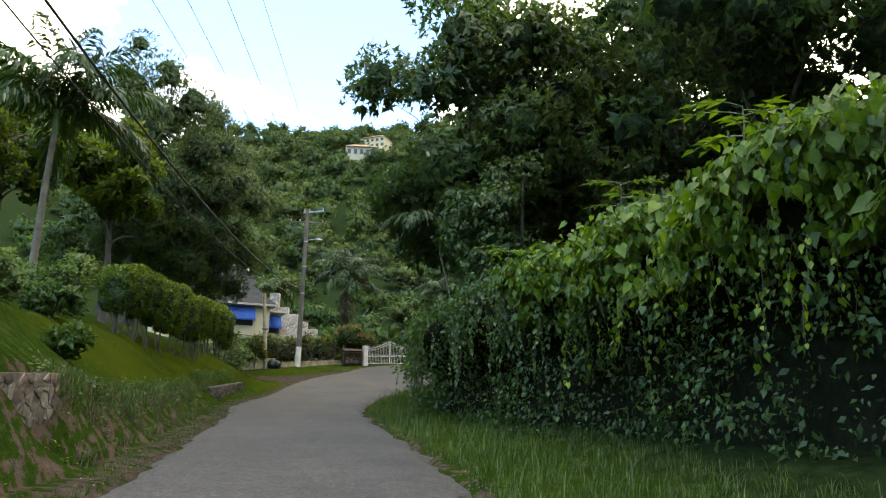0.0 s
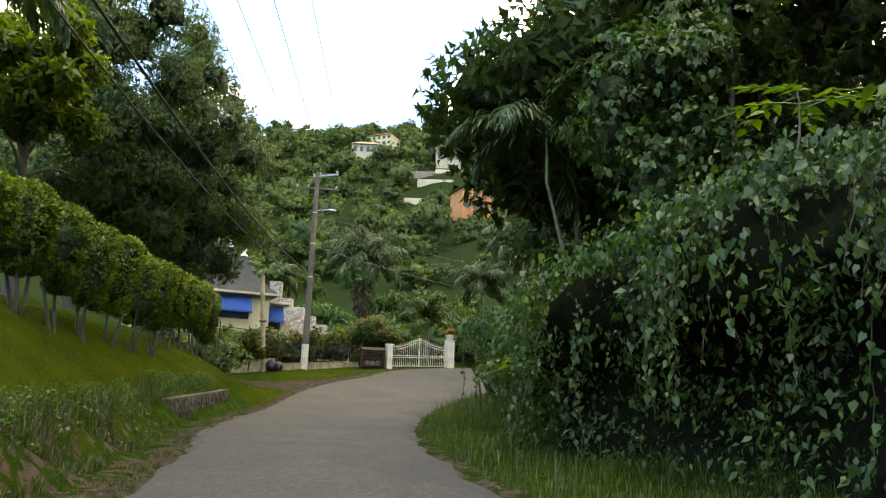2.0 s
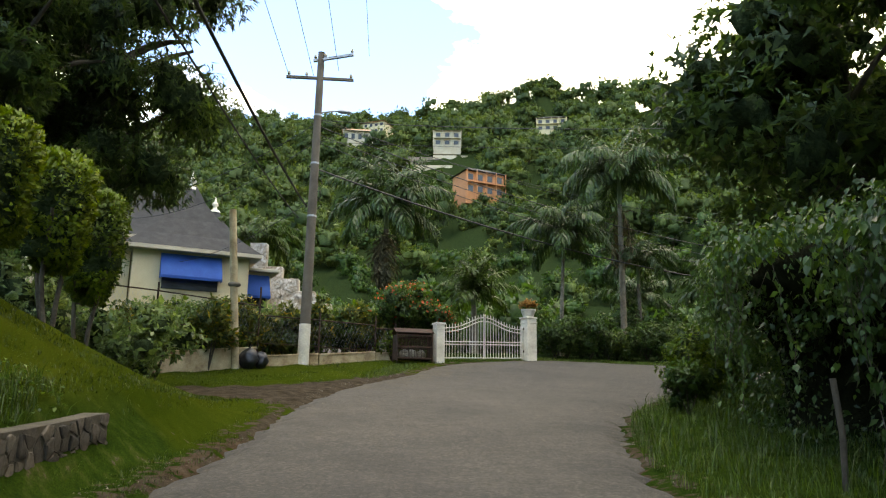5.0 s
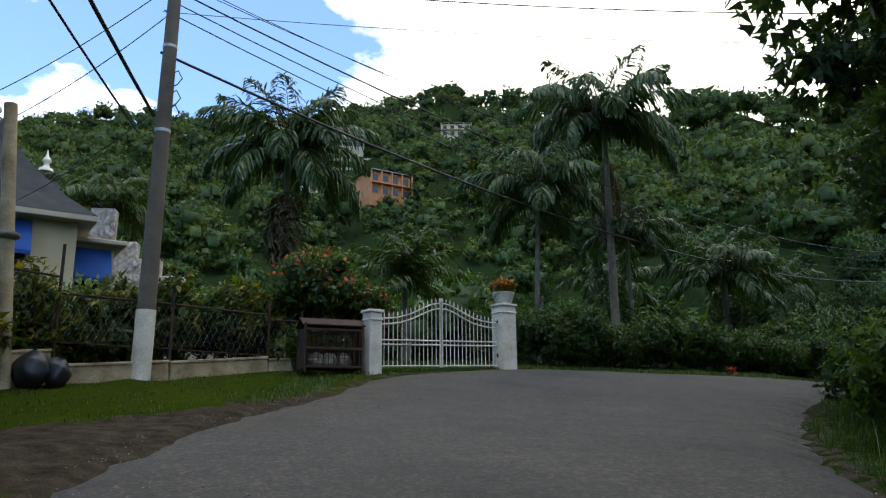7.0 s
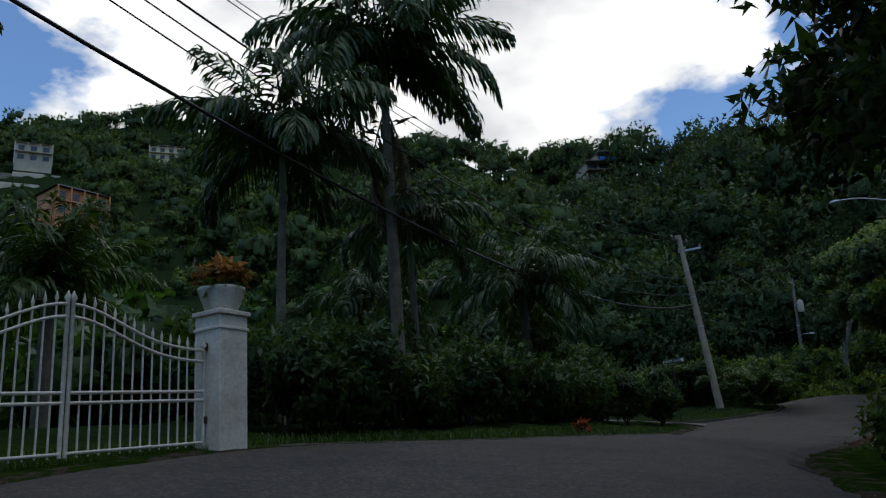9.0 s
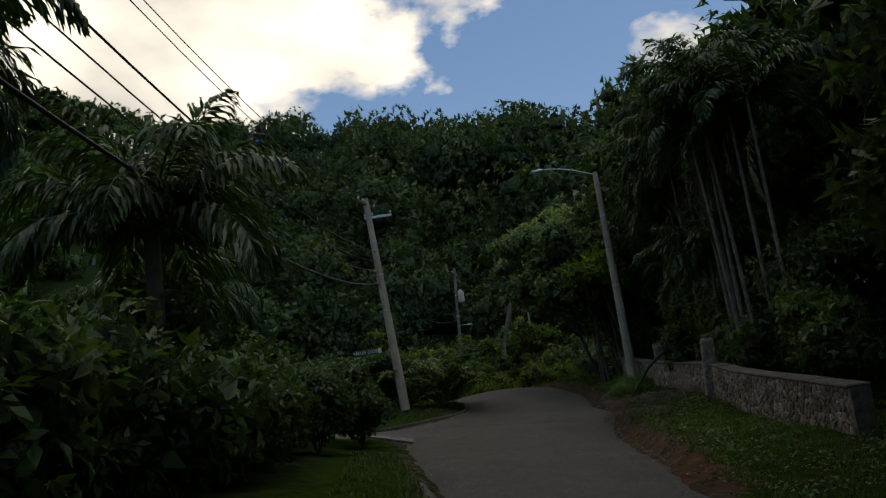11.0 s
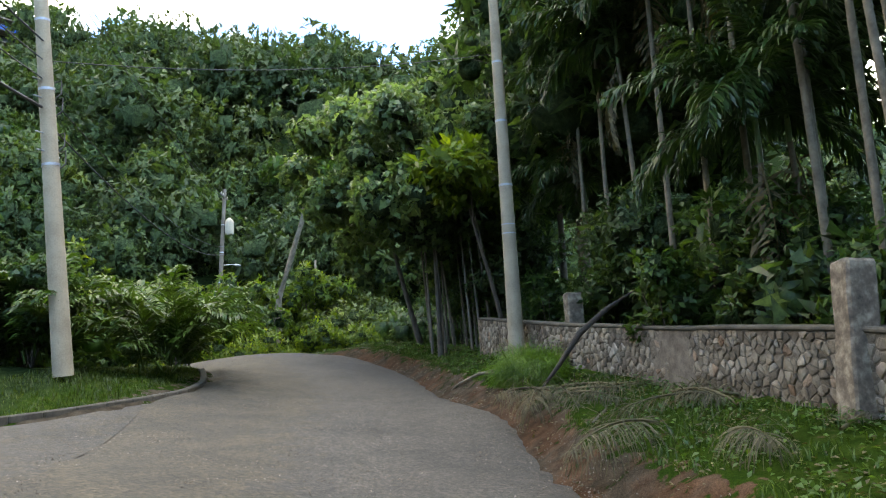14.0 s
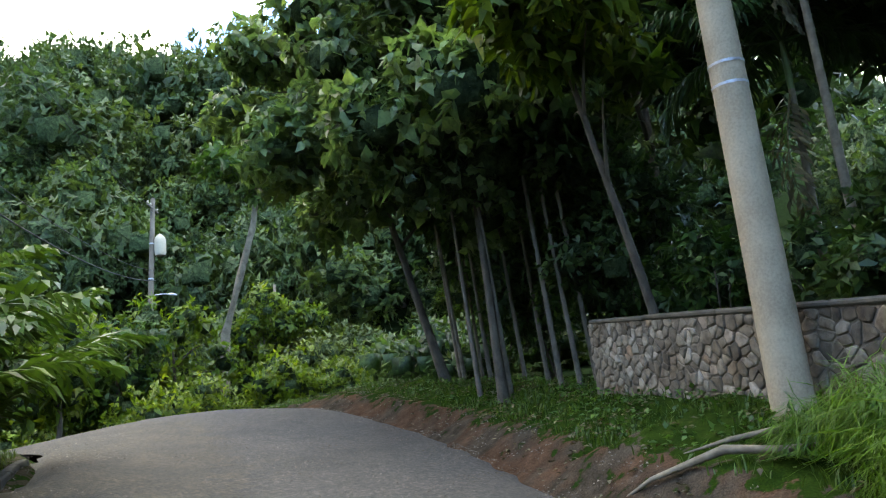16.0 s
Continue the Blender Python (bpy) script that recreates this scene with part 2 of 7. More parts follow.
GROUND, ROAD = ground_mat(), road_mat()
INNER_SHADE = inner_shade_mat()
# Shade between the hedge leaves is put into this near-black colour.
HEDGE_SHADE = plain_mat("hedge_gap_shade", [(0.3, (0.010, 0.012, 0.007)), (0.7, (0.024, 0.026, 0.014))], 6, 1.0, 0, 30, 0.8, 0.06)
HEDGE_SHADE.node_tree.nodes["Principled BSDF"].inputs["Specular IOR Level"].default_value = 0.0
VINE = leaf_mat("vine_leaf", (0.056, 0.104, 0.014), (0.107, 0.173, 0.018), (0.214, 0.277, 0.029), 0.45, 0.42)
# Dark leaf green; in the vine hedge its darkness also stands for shade.
VINE_DARK = leaf_mat("vine_leaf_dark_and_shade", (0.034, 0.068, 0.026), (0.058, 0.105, 0.038), (0.098, 0.158, 0.05), 0.42, 0.34)
DARK_LEAF = leaf_mat("dark_leaf", (0.046, 0.078, 0.038), (0.074, 0.118, 0.050), (0.130, 0.180, 0.064), 0.42, 0.42, 0.42)
MID_LEAF = leaf_mat("mid_leaf", (0.036, 0.075, 0.024), (0.062, 0.115, 0.034), (0.110, 0.170, 0.040), 0.48, 0.42)
LIGHT_LEAF = leaf_mat("light_leaf", (0.066, 0.110, 0.015), (0.113, 0.165, 0.022), (0.212, 0.242, 0.033), 0.5, 0.45)
TOPIARY = leaf_mat("topiary_leaf", (0.072, 0.115, 0.013), (0.13, 0.19, 0.02), (0.27, 0.31, 0.036), 0.5, 0.3)
FOREST = leaf_mat("forest_leaf", (0.066, 0.100, 0.045), (0.084, 0.122, 0.052), (0.112, 0.150, 0.060), 0.75, 0.36, 0.42, True)
FOREST_LIGHT = leaf_mat("forest_leaf_light", (0.098, 0.132, 0.046), (0.124, 0.158, 0.052), (0.155, 0.185, 0.060), 0.75, 0.32, 0.42, True)
HILL_LEAF = leaf_mat("near_hill_leaf", (0.044, 0.071, 0.038), (0.057, 0.089, 0.044), (0.076, 0.110, 0.050), 0.7, 0.34, 0.5, True)
GREY_LEAF = leaf_mat("grey_green_leaf", (0.10, 0.148, 0.085), (0.17, 0.23, 0.13), (0.26, 0.33, 0.185), 0.32, 0.48)
PALM_LEAF = leaf_mat("palm_leaf", (0.028, 0.055, 0.020), (0.048, 0.090, 0.030), (0.092, 0.138, 0.04), 0.4, 0.25)
PALM_BRIGHT = leaf_mat("palm_leaf_bright", (0.04, 0.075, 0.016), (0.065, 0.11, 0.02), (0.115, 0.16, 0.034), 0.4, 0.3)
DRY_LEAF = leaf_mat("dry_leaf", (0.06, 0.047, 0.032), (0.115, 0.09, 0.062), (0.185, 0.152, 0.108), 0.8, 0.15)
RED_FLOWER = leaf_mat("red_flower", (0.45, 0.05, 0.03), (0.6, 0.12, 0.06), (0.7, 0.25, 0.1), 0.6, 0.3)
ORANGE_FLOWER = leaf_mat("orange_flower", (0.4, 0.12, 0.03), (0.5, 0.2, 0.05), (0.55, 0.3, 0.1), 0.6, 0.3)
CROTON = leaf_mat("croton_leaf", (0.05, 0.085, 0.02), (0.14, 0.145, 0.03), (0.60, 0.36, 0.03), 0.5, 0.3)
GRASS = leaf_mat("grass_blade", (0.030, 0.058, 0.009), (0.053, 0.092, 0.013), (0.098, 0.13, 0.024), 0.5, 0.35)
LAWN_GRASS = leaf_mat("lawn_blade", (0.028, 0.048, 0.005), (0.046, 0.07, 0.007), (0.078, 0.096, 0.013), 0.5, 0.35)
GRASS_BRIGHT = leaf_mat("feathery_blade", (0.06, 0.12, 0.012), (0.10, 0.185, 0.018), (0.16, 0.25, 0.03), 0.5, 0.4)
BARK = plain_mat("bark", [(0.3, (0.04, 0.032, 0.022)), (0.7, (0.1, 0.082, 0.058))], 3, 0.95, 0, 25, 0.7, 0.03)
DARK_BARK = plain_mat("dark_bark", [(0.3, (0.020, 0.016, 0.011)), (0.7, (0.055, 0.044, 0.031))], 3, 0.95, 0, 25, 0.7, 0.03)
PALE_BARK = plain_mat("pale_bark", [(0.3, (0.075, 0.062, 0.045)), (0.7, (0.165, 0.14, 0.105))], 3, 0.9, 0, 25, 0.5, 0.02)
PALM_BARK = plain_mat("palm_bark", [(0.3, (0.1, 0.08, 0.052)), (0.7, (0.22, 0.18, 0.122))], 4, 0.9, 0, 20, 0.5, 0.02)
SHAFT = plain_mat("crownshaft", [(0.3, (0.07, 0.12, 0.03)), (0.7, (0.12, 0.17, 0.05))], 3, 0.5)
CONCRETE = plain_mat("concrete", [(0.3, (0.24, 0.19, 0.125)), (0.7, (0.38, 0.315, 0.215))], 1.5, 0.9, 0, 40, 0.3)
OLD_CONCRETE = plain_mat("old_concrete", [(0.25, (0.07, 0.06, 0.045)), (0.5, (0.16, 0.135, 0.105)), (0.75, (0.28, 0.25, 0.2))], 2.5, 0.95, 0, 30, 0.5)
WHITE_PAINT = plain_mat("white_paint", [(0.25, (0.48, 0.425, 0.32)), (0.5, (0.67, 0.615, 0.495)), (0.8, (0.76, 0.715, 0.6))], 2.5, 0.6, 0, 30, 0.15)
WOOD_POLE = plain_mat("pole_wood", [(0.3, (0.075, 0.063, 0.048)), (0.7, (0.155, 0.13, 0.098))], 1.2, 0.9, 0, 30, 0.5)
RUST = plain_mat("rusty_iron", [(0.3, (0.025, 0.017, 0.013)), (0.6, (0.07, 0.036, 0.022)), (0.8, (0.11, 0.06, 0.035))], 4, 0.85, 0.3, 40, 0.4)
STEEL = plain_mat("galvanised_steel", [(0.3, (0.3, 0.31, 0.32)), (0.7, (0.45, 0.46, 0.47))], 5, 0.45, 0.7, 60, 0.1)
CABLE = plain_mat("cable_rubber", [(0.3, (0.015, 0.015, 0.016)), (0.7, (0.03, 0.03, 0.032))], 5, 0.6)
STAINED_CREAM = plain_mat("stained_cream_render", [(0.28, (0.13, 0.075, 0.035)), (0.45, (0.34, 0.255, 0.14)), (0.7, (0.55, 0.455, 0.28))], 1.8, 0.95, 0, 30, 0.4)
PILLAR_STONE = plain_mat("pillar_stone", [(0.3, (0.06, 0.047, 0.033)), (0.5, (0.15, 0.115, 0.078)), (0.7, (0.32, 0.265, 0.19))], 7, 0.95, 0, 25, 0.6)
BLACK_BAG = plain_mat("black_plastic", [(0.3, (0.012, 0.012, 0.013)), (0.7, (0.025, 0.025, 0.027))], 5, 0.4)
CREAM = plain_mat("cream_render", [(0.3, (0.48, 0.40, 0.24)), (0.7, (0.6, 0.51, 0.32))], 0.8, 0.9, 0, 40, 0.2)
ROOF = plain_mat("roof_shingle", [(0.3, (0.022, 0.022, 0.021)), (0.7, (0.045, 0.044, 0.042))], 3, 0.95, 0, 18, 0.6)
BLUE = plain_mat("awning_canvas", [(0.3, (0.01, 0.10, 0.42)), (0.7, (0.015, 0.14, 0.52))], 2, 0.7, 0, 50, 0.1)
WHITE_STONE = piece_mat("white_stone", [(0, (0.5, 0.45, 0.38)), (0.5, (0.62, 0.57, 0.5)), (1, (0.7, 0.66, 0.6))])
WALL_STONE = piece_mat("wall_stone", [(0, (0.10, 0.082, 0.06)), (0.35, (0.18, 0.152, 0.115)), (0.7, (0.27, 0.235, 0.185)), (0.9, (0.34, 0.30, 0.245)), (1, (0.22, 0.135, 0.08))])
MORTAR = plain_mat("mortar", [(0.3, (0.07, 0.055, 0.04)), (0.7, (0.19, 0.155, 0.115))], 5, 0.95, 0, 40, 0.5)
DARK_STONE = piece_mat("dark_stone", [(0, (0.05, 0.043, 0.034)), (0.5, (0.10, 0.085, 0.066)), (1, (0.17, 0.145, 0.115))])
EARTH = plain_mat("earth_stained_concrete", [(0.3, (0.035, 0.03, 0.02)), (0.7, (0.10, 0.085, 0.06))], 3, 0.95, 0, 30, 0.5)
ORANGE = plain_mat("orange_render", [(0.3, (0.42, 0.17, 0.07)), (0.7, (0.52, 0.22, 0.10))], 0.4, 0.9)
PALE_WALL = plain_mat("pale_render", [(0.3, (0.34, 0.30, 0.22)), (0.7, (0.46, 0.41, 0.31))], 0.4, 0.9)
DARK_GLASS = plain_mat("dark_opening", [(0.3, (0.02, 0.022, 0.025)), (0.7, (0.04, 0.042, 0.045))], 1, 0.25)
TILE_ROOF = plain_mat("clay_roof", [(0.3, (0.34, 0.16, 0.08)), (0.7, (0.45, 0.23, 0.12))], 1, 0.85)
GRAVEL = piece_mat("gravel", [(0, (0.06, 0.054, 0.043)), (0.5, (0.12, 0.108, 0.088)), (1, (0.25, 0.228, 0.19))])
SIGN_GREEN = plain_mat("sign_green", [(0.3, (0.012, 0.05, 0.03)), (0.7, (0.016, 0.06, 0.035))], 3, 0.5)
YELLOW = plain_mat("yellow_plate", [(0.3, (0.6, 0.45, 0.02)), (0.7, (0.7, 0.52, 0.03))], 5, 0.5)


# ---- mesh helpers ----
def raw_mesh(name, V, F, mat, smooth=False, normals=None, shaded=None):
    """A mesh from an array of places and an array of faces with the same number of corners each."""
    V, F = np.asarray(V, float), np.asarray(F, np.int32)
    me = bpy.data.meshes.new(name)
    me.vertices.add(len(V))
    me.vertices.foreach_set("co", V.ravel())
    k = F.shape[1]
    me.loops.add(F.size)
    me.loops.foreach_set("vertex_index", F.ravel())
    me.polygons.add(len(F))
    me.polygons.foreach_set("loop_start", np.arange(0, F.size, k, dtype=np.int32))
    me.polygons.foreach_set("loop_total", np.full(len(F), k, np.int32))
    if smooth:
        me.polygons.foreach_set("use_smooth", np.ones(len(F), bool))
    me.update(calc_edges=True)
    me.materials.append(mat)
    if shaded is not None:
        # these faces take the dark colour that stands for shade in the gaps
        me.materials.append(INNER_SHADE)
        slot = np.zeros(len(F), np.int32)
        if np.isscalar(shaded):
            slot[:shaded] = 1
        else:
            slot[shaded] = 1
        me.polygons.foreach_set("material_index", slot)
    if normals is not None:
        me.normals_split_custom_set_from_vertices(normals)
    return me


def thing(name, x=0, y=0, z=0, label="", category="", group="", kind=""):
    """An Empty at a thing's base."""
    ob = new(name)
    ob.location = (x, y, z)
    ob.empty_display_size = 0.2
    return tagged(ob, label, category, group, kind)


def under(name, me, parent=None, label="", m=None):
    ob = new(name, me)
    if parent is not None:
        ob.parent = parent
    if m is not None:
        ob.matrix_basis = m
    return tagged(ob, label)


def part(name, bm, mat, parent=None, label="", smooth=False):
    me = bpy.data.meshes.new(name)
    bm.normal_update()
    bm.to_mesh(me)
    bm.free()
    me.materials.append(mat)
    if smooth:
        me.polygons.foreach_set("use_smooth", np.ones(len(me.polygons), bool))
    return under(name, me, parent, label)


def add_box(bm, cx, cy, cz, sx, sy, sz, bevel=0.0, m=None):
    r = bmesh.ops.create_cube(bm, size=1, matrix=(m or Matrix()) @ Matrix.Translation((cx, cy, cz)) @ Matrix.Diagonal((sx, sy, sz, 1)))
    if bevel:
        es = {e for v in r["verts"] for e in v.link_edges}
        bmesh.ops.bevel(bm, geom=list(es), offset=bevel, segments=1, affect="EDGES")


def tube_arrays(P, r, sides=8, cap=True):
    """A round rod along the places P; r is one radius or one for each place."""
    P = np.asarray(P, float)
    n = len(P)
    r = np.full(n, r) if np.isscalar(r) else np.asarray(r, float)
    T = np.gradient(P, axis=0)
    T /= np.linalg.norm(T, axis=1)[:, None] + 1e-9
    up = np.where(np.abs(T[:, 2:3]) > 0.95, np.array([[1.0, 0, 0]]), np.array([[0, 0, 1.0]]))
    A = np.cross(T, up)
    A /= np.linalg.norm(A, axis=1)[:, None] + 1e-9
    B = np.cross(T, A)
    a = np.linspace(0, 2 * np.pi, sides, endpoint=False)
    V = (P[:, None] + r[:, None, None] * (np.cos(a)[None, :, None] * A[:, None] + np.sin(a)[None, :, None] * B[:, None])).reshape(-1, 3)
    i, j = np.meshgrid(np.arange(n - 1), np.arange(sides), indexing="ij")
    F = np.stack([i * sides + j, i * sides + (j + 1) % sides, (i + 1) * sides + (j + 1) % sides, (i + 1) * sides + j], -1).reshape(-1, 4)
    return V, F


def joined(pieces):
    Vs, Fs, k = [], [], 0
    for V, F in pieces:
        Vs.append(V)
        Fs.append(np.asarray(F) + k)
        k += len(V)
    return np.concatenate(Vs), np.concatenate(Fs)


def tube(name, P, r, mat, parent=None, sides=8, label=""):
    V, F = tube_arrays(P, r, sides)
    return under(name, raw_mesh(name, V, F, mat, True), parent, label)


def sag(a, b, drop, n=18):
    t = np.linspace(0, 1, n)[:, None]
    P = np.array(a)[None] * (1 - t) + np.array(b)[None] * t
    P[:, 2] -= 4 * drop * (t * (1 - t))[:, 0]
    return P


def unit(v):
    return v / (np.linalg.norm(v, axis=-1, keepdims=True) + 1e-9)


def leaf_arrays(P, D, N, L, W, fold=0.15):
    """Kite-shaped leaves, folded along the middle: base P, direction D, face N, length L, width W."""
    S = unit(np.cross(D, N))
    N = unit(np.cross(S, D))
    L, W = np.asarray(L)[:, None], np.asarray(W)[:, None]
    mid = P + D * L * 0.42
    V = np.stack([P, mid + S * W / 2 + N * W * fold, P + D * L - N * L * 0.12, mid - S * W / 2 + N * W * fold], 1).reshape(-1, 3)
    F = np.arange(len(P) * 4).reshape(-1, 4)
    return V, F


def heart_arrays(P, D, N, L, W):
    """Broad heart-shaped leaves of two folded halves."""
    S = unit(np.cross(D, N))
    N = unit(np.cross(S, D))
    L, W = np.asarray(L)[:, None], np.asarray(W)[:, None]
    a = P + D * L * 0.08
    b1, b2 = P + D * L * -0.04 + S * W * 0.28 + N * W * 0.06, P + D * L * -0.04 - S * W * 0.28 + N * W * 0.06
    c1, c2 = P + D * L * 0.32 + S * W * 0.5 + N * W * 0.12, P + D * L * 0.32 - S * W * 0.5 + N * W * 0.12
    e = P + D * L - N * L * 0.15
    V = np.stack([a, b1, c1, e, c2, b2], 1).reshape(-1, 3)
    k = np.arange(len(P))[:, None] * 6
    F = np.concatenate([k + np.array([[0, 1, 2, 3]]), k + np.array([[0, 3, 4, 5]])])
    return V, F


def tri_arrays(P, D, N, L, W):
    """Plain three-cornered leaves for trees far away."""
    S = unit(np.cross(D, N))
    L, W = np.asarray(L)[:, None], np.asarray(W)[:, None]
    V = np.stack([P - S * W / 2, P + S * W / 2, P + D * L], 1).reshape(-1, 3)
    return V, np.arange(len(P) * 3).reshape(-1, 3)


def rand_dirs(rng, n):
    return unit(rng.normal(size=(n, 3)))


def crown_arrays(rng, blobs, n, size, droop=0.4, inner=0.35, aspect=0.5, heart=False, sprig=4, far=False):
    """Leaves in small sprigs on and inside a number of clumps (x, y, z, radius)."""
    B = np.asarray(blobs, float)
    w = B[:, 3] ** 2
    m = max(1, n // sprig)
    k = np.repeat(rng.choice(len(B), m, p=w / w.sum()), sprig)
    d = np.repeat(rand_dirs(rng, m), sprig, axis=0)
    core = np.repeat(rng.random(m) < inner, sprig)
    n = m * sprig
    rad = B[k, 3] * np.where(core, np.repeat(rng.uniform(0.35, 0.85, m), sprig), np.repeat(rng.uniform(0.82, 1.1, m), sprig))
    P = B[k, :3] + d * rad[:, None] * np.array([1, 1, 0.85]) + rng.normal(size=(n, 3)) * size * 0.18
    D = unit(d * 0.5 + rand_dirs(rng, n) - np.array([0, 0, droop]))
    N = unit(d * 0.7 + rand_dirs(rng, n) * 0.5 + np.array([0, 0, 0.6]))
    L = size * rng.uniform(0.65, 1.35, n) * np.where(core, 1.7, 1.0)
    V, F = (tri_arrays if far else heart_arrays if heart else leaf_arrays)(P, D, N, L, L * aspect * rng.uniform(0.8, 1.2, n))
    mid = B[:, :3].mean(0)
    out = (P - mid) / (np.abs(B[:, :3] - mid).max(0) + B[:, 3].max())
    soft = unit(d * 0.6 + out * (1.7 if far else 0.9) + rand_dirs(rng, n) * (0.2 if far else 0.5) + np.array([0, 0, 0.15]))
    return V, F, np.repeat(soft, 3 if far else 6 if heart else 4, axis=0)


def ball_quads(n=2):
    """A ball of square faces."""
    pts, faces, seen = [], [], {}

    def vert(p):
        q = tuple(np.round(p, 5))
        if q not in seen:
            seen[q] = len(pts)
            pts.append(p)
        return seen[q]
    for ax in range(3):
        for sg in (-1, 1):
            for i in range(n):
                for j in range(n):
                    f = []
                    for a, b in ((i, j), (i + 1, j), (i + 1, j + 1), (i, j + 1)):
                        p = np.zeros(3)
                        p[ax], p[(ax + 1) % 3], p[(ax + 2) % 3] = sg, 2 * a / n - 1, 2 * b / n - 1
                        f.append(vert(p))
                    faces.append(f if sg > 0 else f[::-1])
    return unit(np.array(pts)), np.array(faces)


BALLS = (ball_quads(1), ball_quads(2))


def lump_arrays(rng, blobs, k=0.75, rough=0.16, fineness=0):
    """Uneven leafy masses inside the clumps of a crown, with normals that suit the crown's shape."""
    B = np.asarray(blobs, float)
    mid = B[:, :3].mean(0)
    ext = np.abs(B[:, :3] - mid).max(0) + B[:, 3].max()
    Vs, Fs, Ns = [], [], []
    BALL = BALLS[fineness]
    for i, b in enumerate(B):
        p = BALL[0] * (1 + rng.normal(size=(len(BALL[0]), 1)) * rough) * np.array([1, 1, 0.85])
        v = b[:3] + p * b[3] * k
        Vs.append(v)
        Fs.append(BALL[1] + i * len(p))
        Ns.append(unit(p * 0.8 + (v - mid) / ext + rng.normal(size=p.shape) * 0.15))
    return np.concatenate(Vs), np.concatenate(Fs), np.concatenate(Ns)


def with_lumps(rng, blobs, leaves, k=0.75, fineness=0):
    """Leaves over inner masses, which come first among the faces so that they can take the shade colour."""
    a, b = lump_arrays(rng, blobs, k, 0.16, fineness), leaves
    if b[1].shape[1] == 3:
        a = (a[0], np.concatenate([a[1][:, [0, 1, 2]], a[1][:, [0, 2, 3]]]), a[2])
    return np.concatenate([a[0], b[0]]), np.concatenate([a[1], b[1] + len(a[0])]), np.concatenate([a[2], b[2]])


def spread_blobs(rng, cx, cy, cz, rx, ry, rz, n, r0, r1):
    """Clumps spread through an egg-shaped crown, most near its outside."""
    d = rand_dirs(rng, n) * (rng.random((n, 1)) ** 0.35)
    return np.c_[cx + d[:, 0] * rx, cy + d[:, 1] * ry, cz + d[:, 2] * rz, rng.uniform(r0, r1, n)]


def trunk_arrays(rng, h, r, lean=(0, 0), limbs=5, reach=2.0, top=None, sides=8):
    z = np.linspace(0, 1, 7)
    wob = rng.normal(size=(7, 2)).cumsum(0) * r * 0.25
    P = np.c_[lean[0] * z + wob[:, 0], lean[1] * z + wob[:, 1], z * h]
    out = [tube_arrays(P, r * (1.25 - 0.75 * z) * np.where(z == 0, 1.3, 1), sides)]
    for i in range(limbs):
        k = rng.uniform(0.45, 0.95)
        s = np.array([np.interp(k, z, P[:, c]) for c in range(3)])
        a = rng.uniform(0, 2 * np.pi)
        e = s + np.array([math.cos(a) * reach, math.sin(a) * reach, rng.uniform(0.4, 1.0) * reach])
        t = np.linspace(0, 1, 5)[:, None]
        Q = s * (1 - t) + e * t + np.array([0, 0, 0.15 * reach]) * (t * (1 - t) * 4)
        out.append(tube_arrays(Q, r * (0.5 - 0.38 * t[:, 0]), 6))
    return joined(out)


def tree(name, x, y, h, crown_z, rx, rz, leaves, size, mat, label, seed, trunk_r=0.25, blobs=26, bark=None, droop=0.4, z=None,
         aspect=0.5, category="tree", group="", limbs=6, heart=False, lean=(0, 0), clump=(0.22, 0.4), trunk_h=None, lump=0.5, tri=False):
    rng = np.random.default_rng(seed)
    g = G1(x, y) if z is None else z
    ob = thing(name, x, y, g, label, category, group)
    V, F = trunk_arrays(rng, trunk_h or crown_z, trunk_r, lean, limbs, rx * 0.7)
    under("trunk", raw_mesh("trunk", V, F, bark or BARK, True), ob)
    B = spread_blobs(rng, lean[0], lean[1], crown_z, rx, rx, rz, blobs, clump[0] * rx, clump[1] * rx)
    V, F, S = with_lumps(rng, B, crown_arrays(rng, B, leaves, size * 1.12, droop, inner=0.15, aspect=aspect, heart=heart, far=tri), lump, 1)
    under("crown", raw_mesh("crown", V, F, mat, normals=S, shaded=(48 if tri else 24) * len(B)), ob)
    return ob


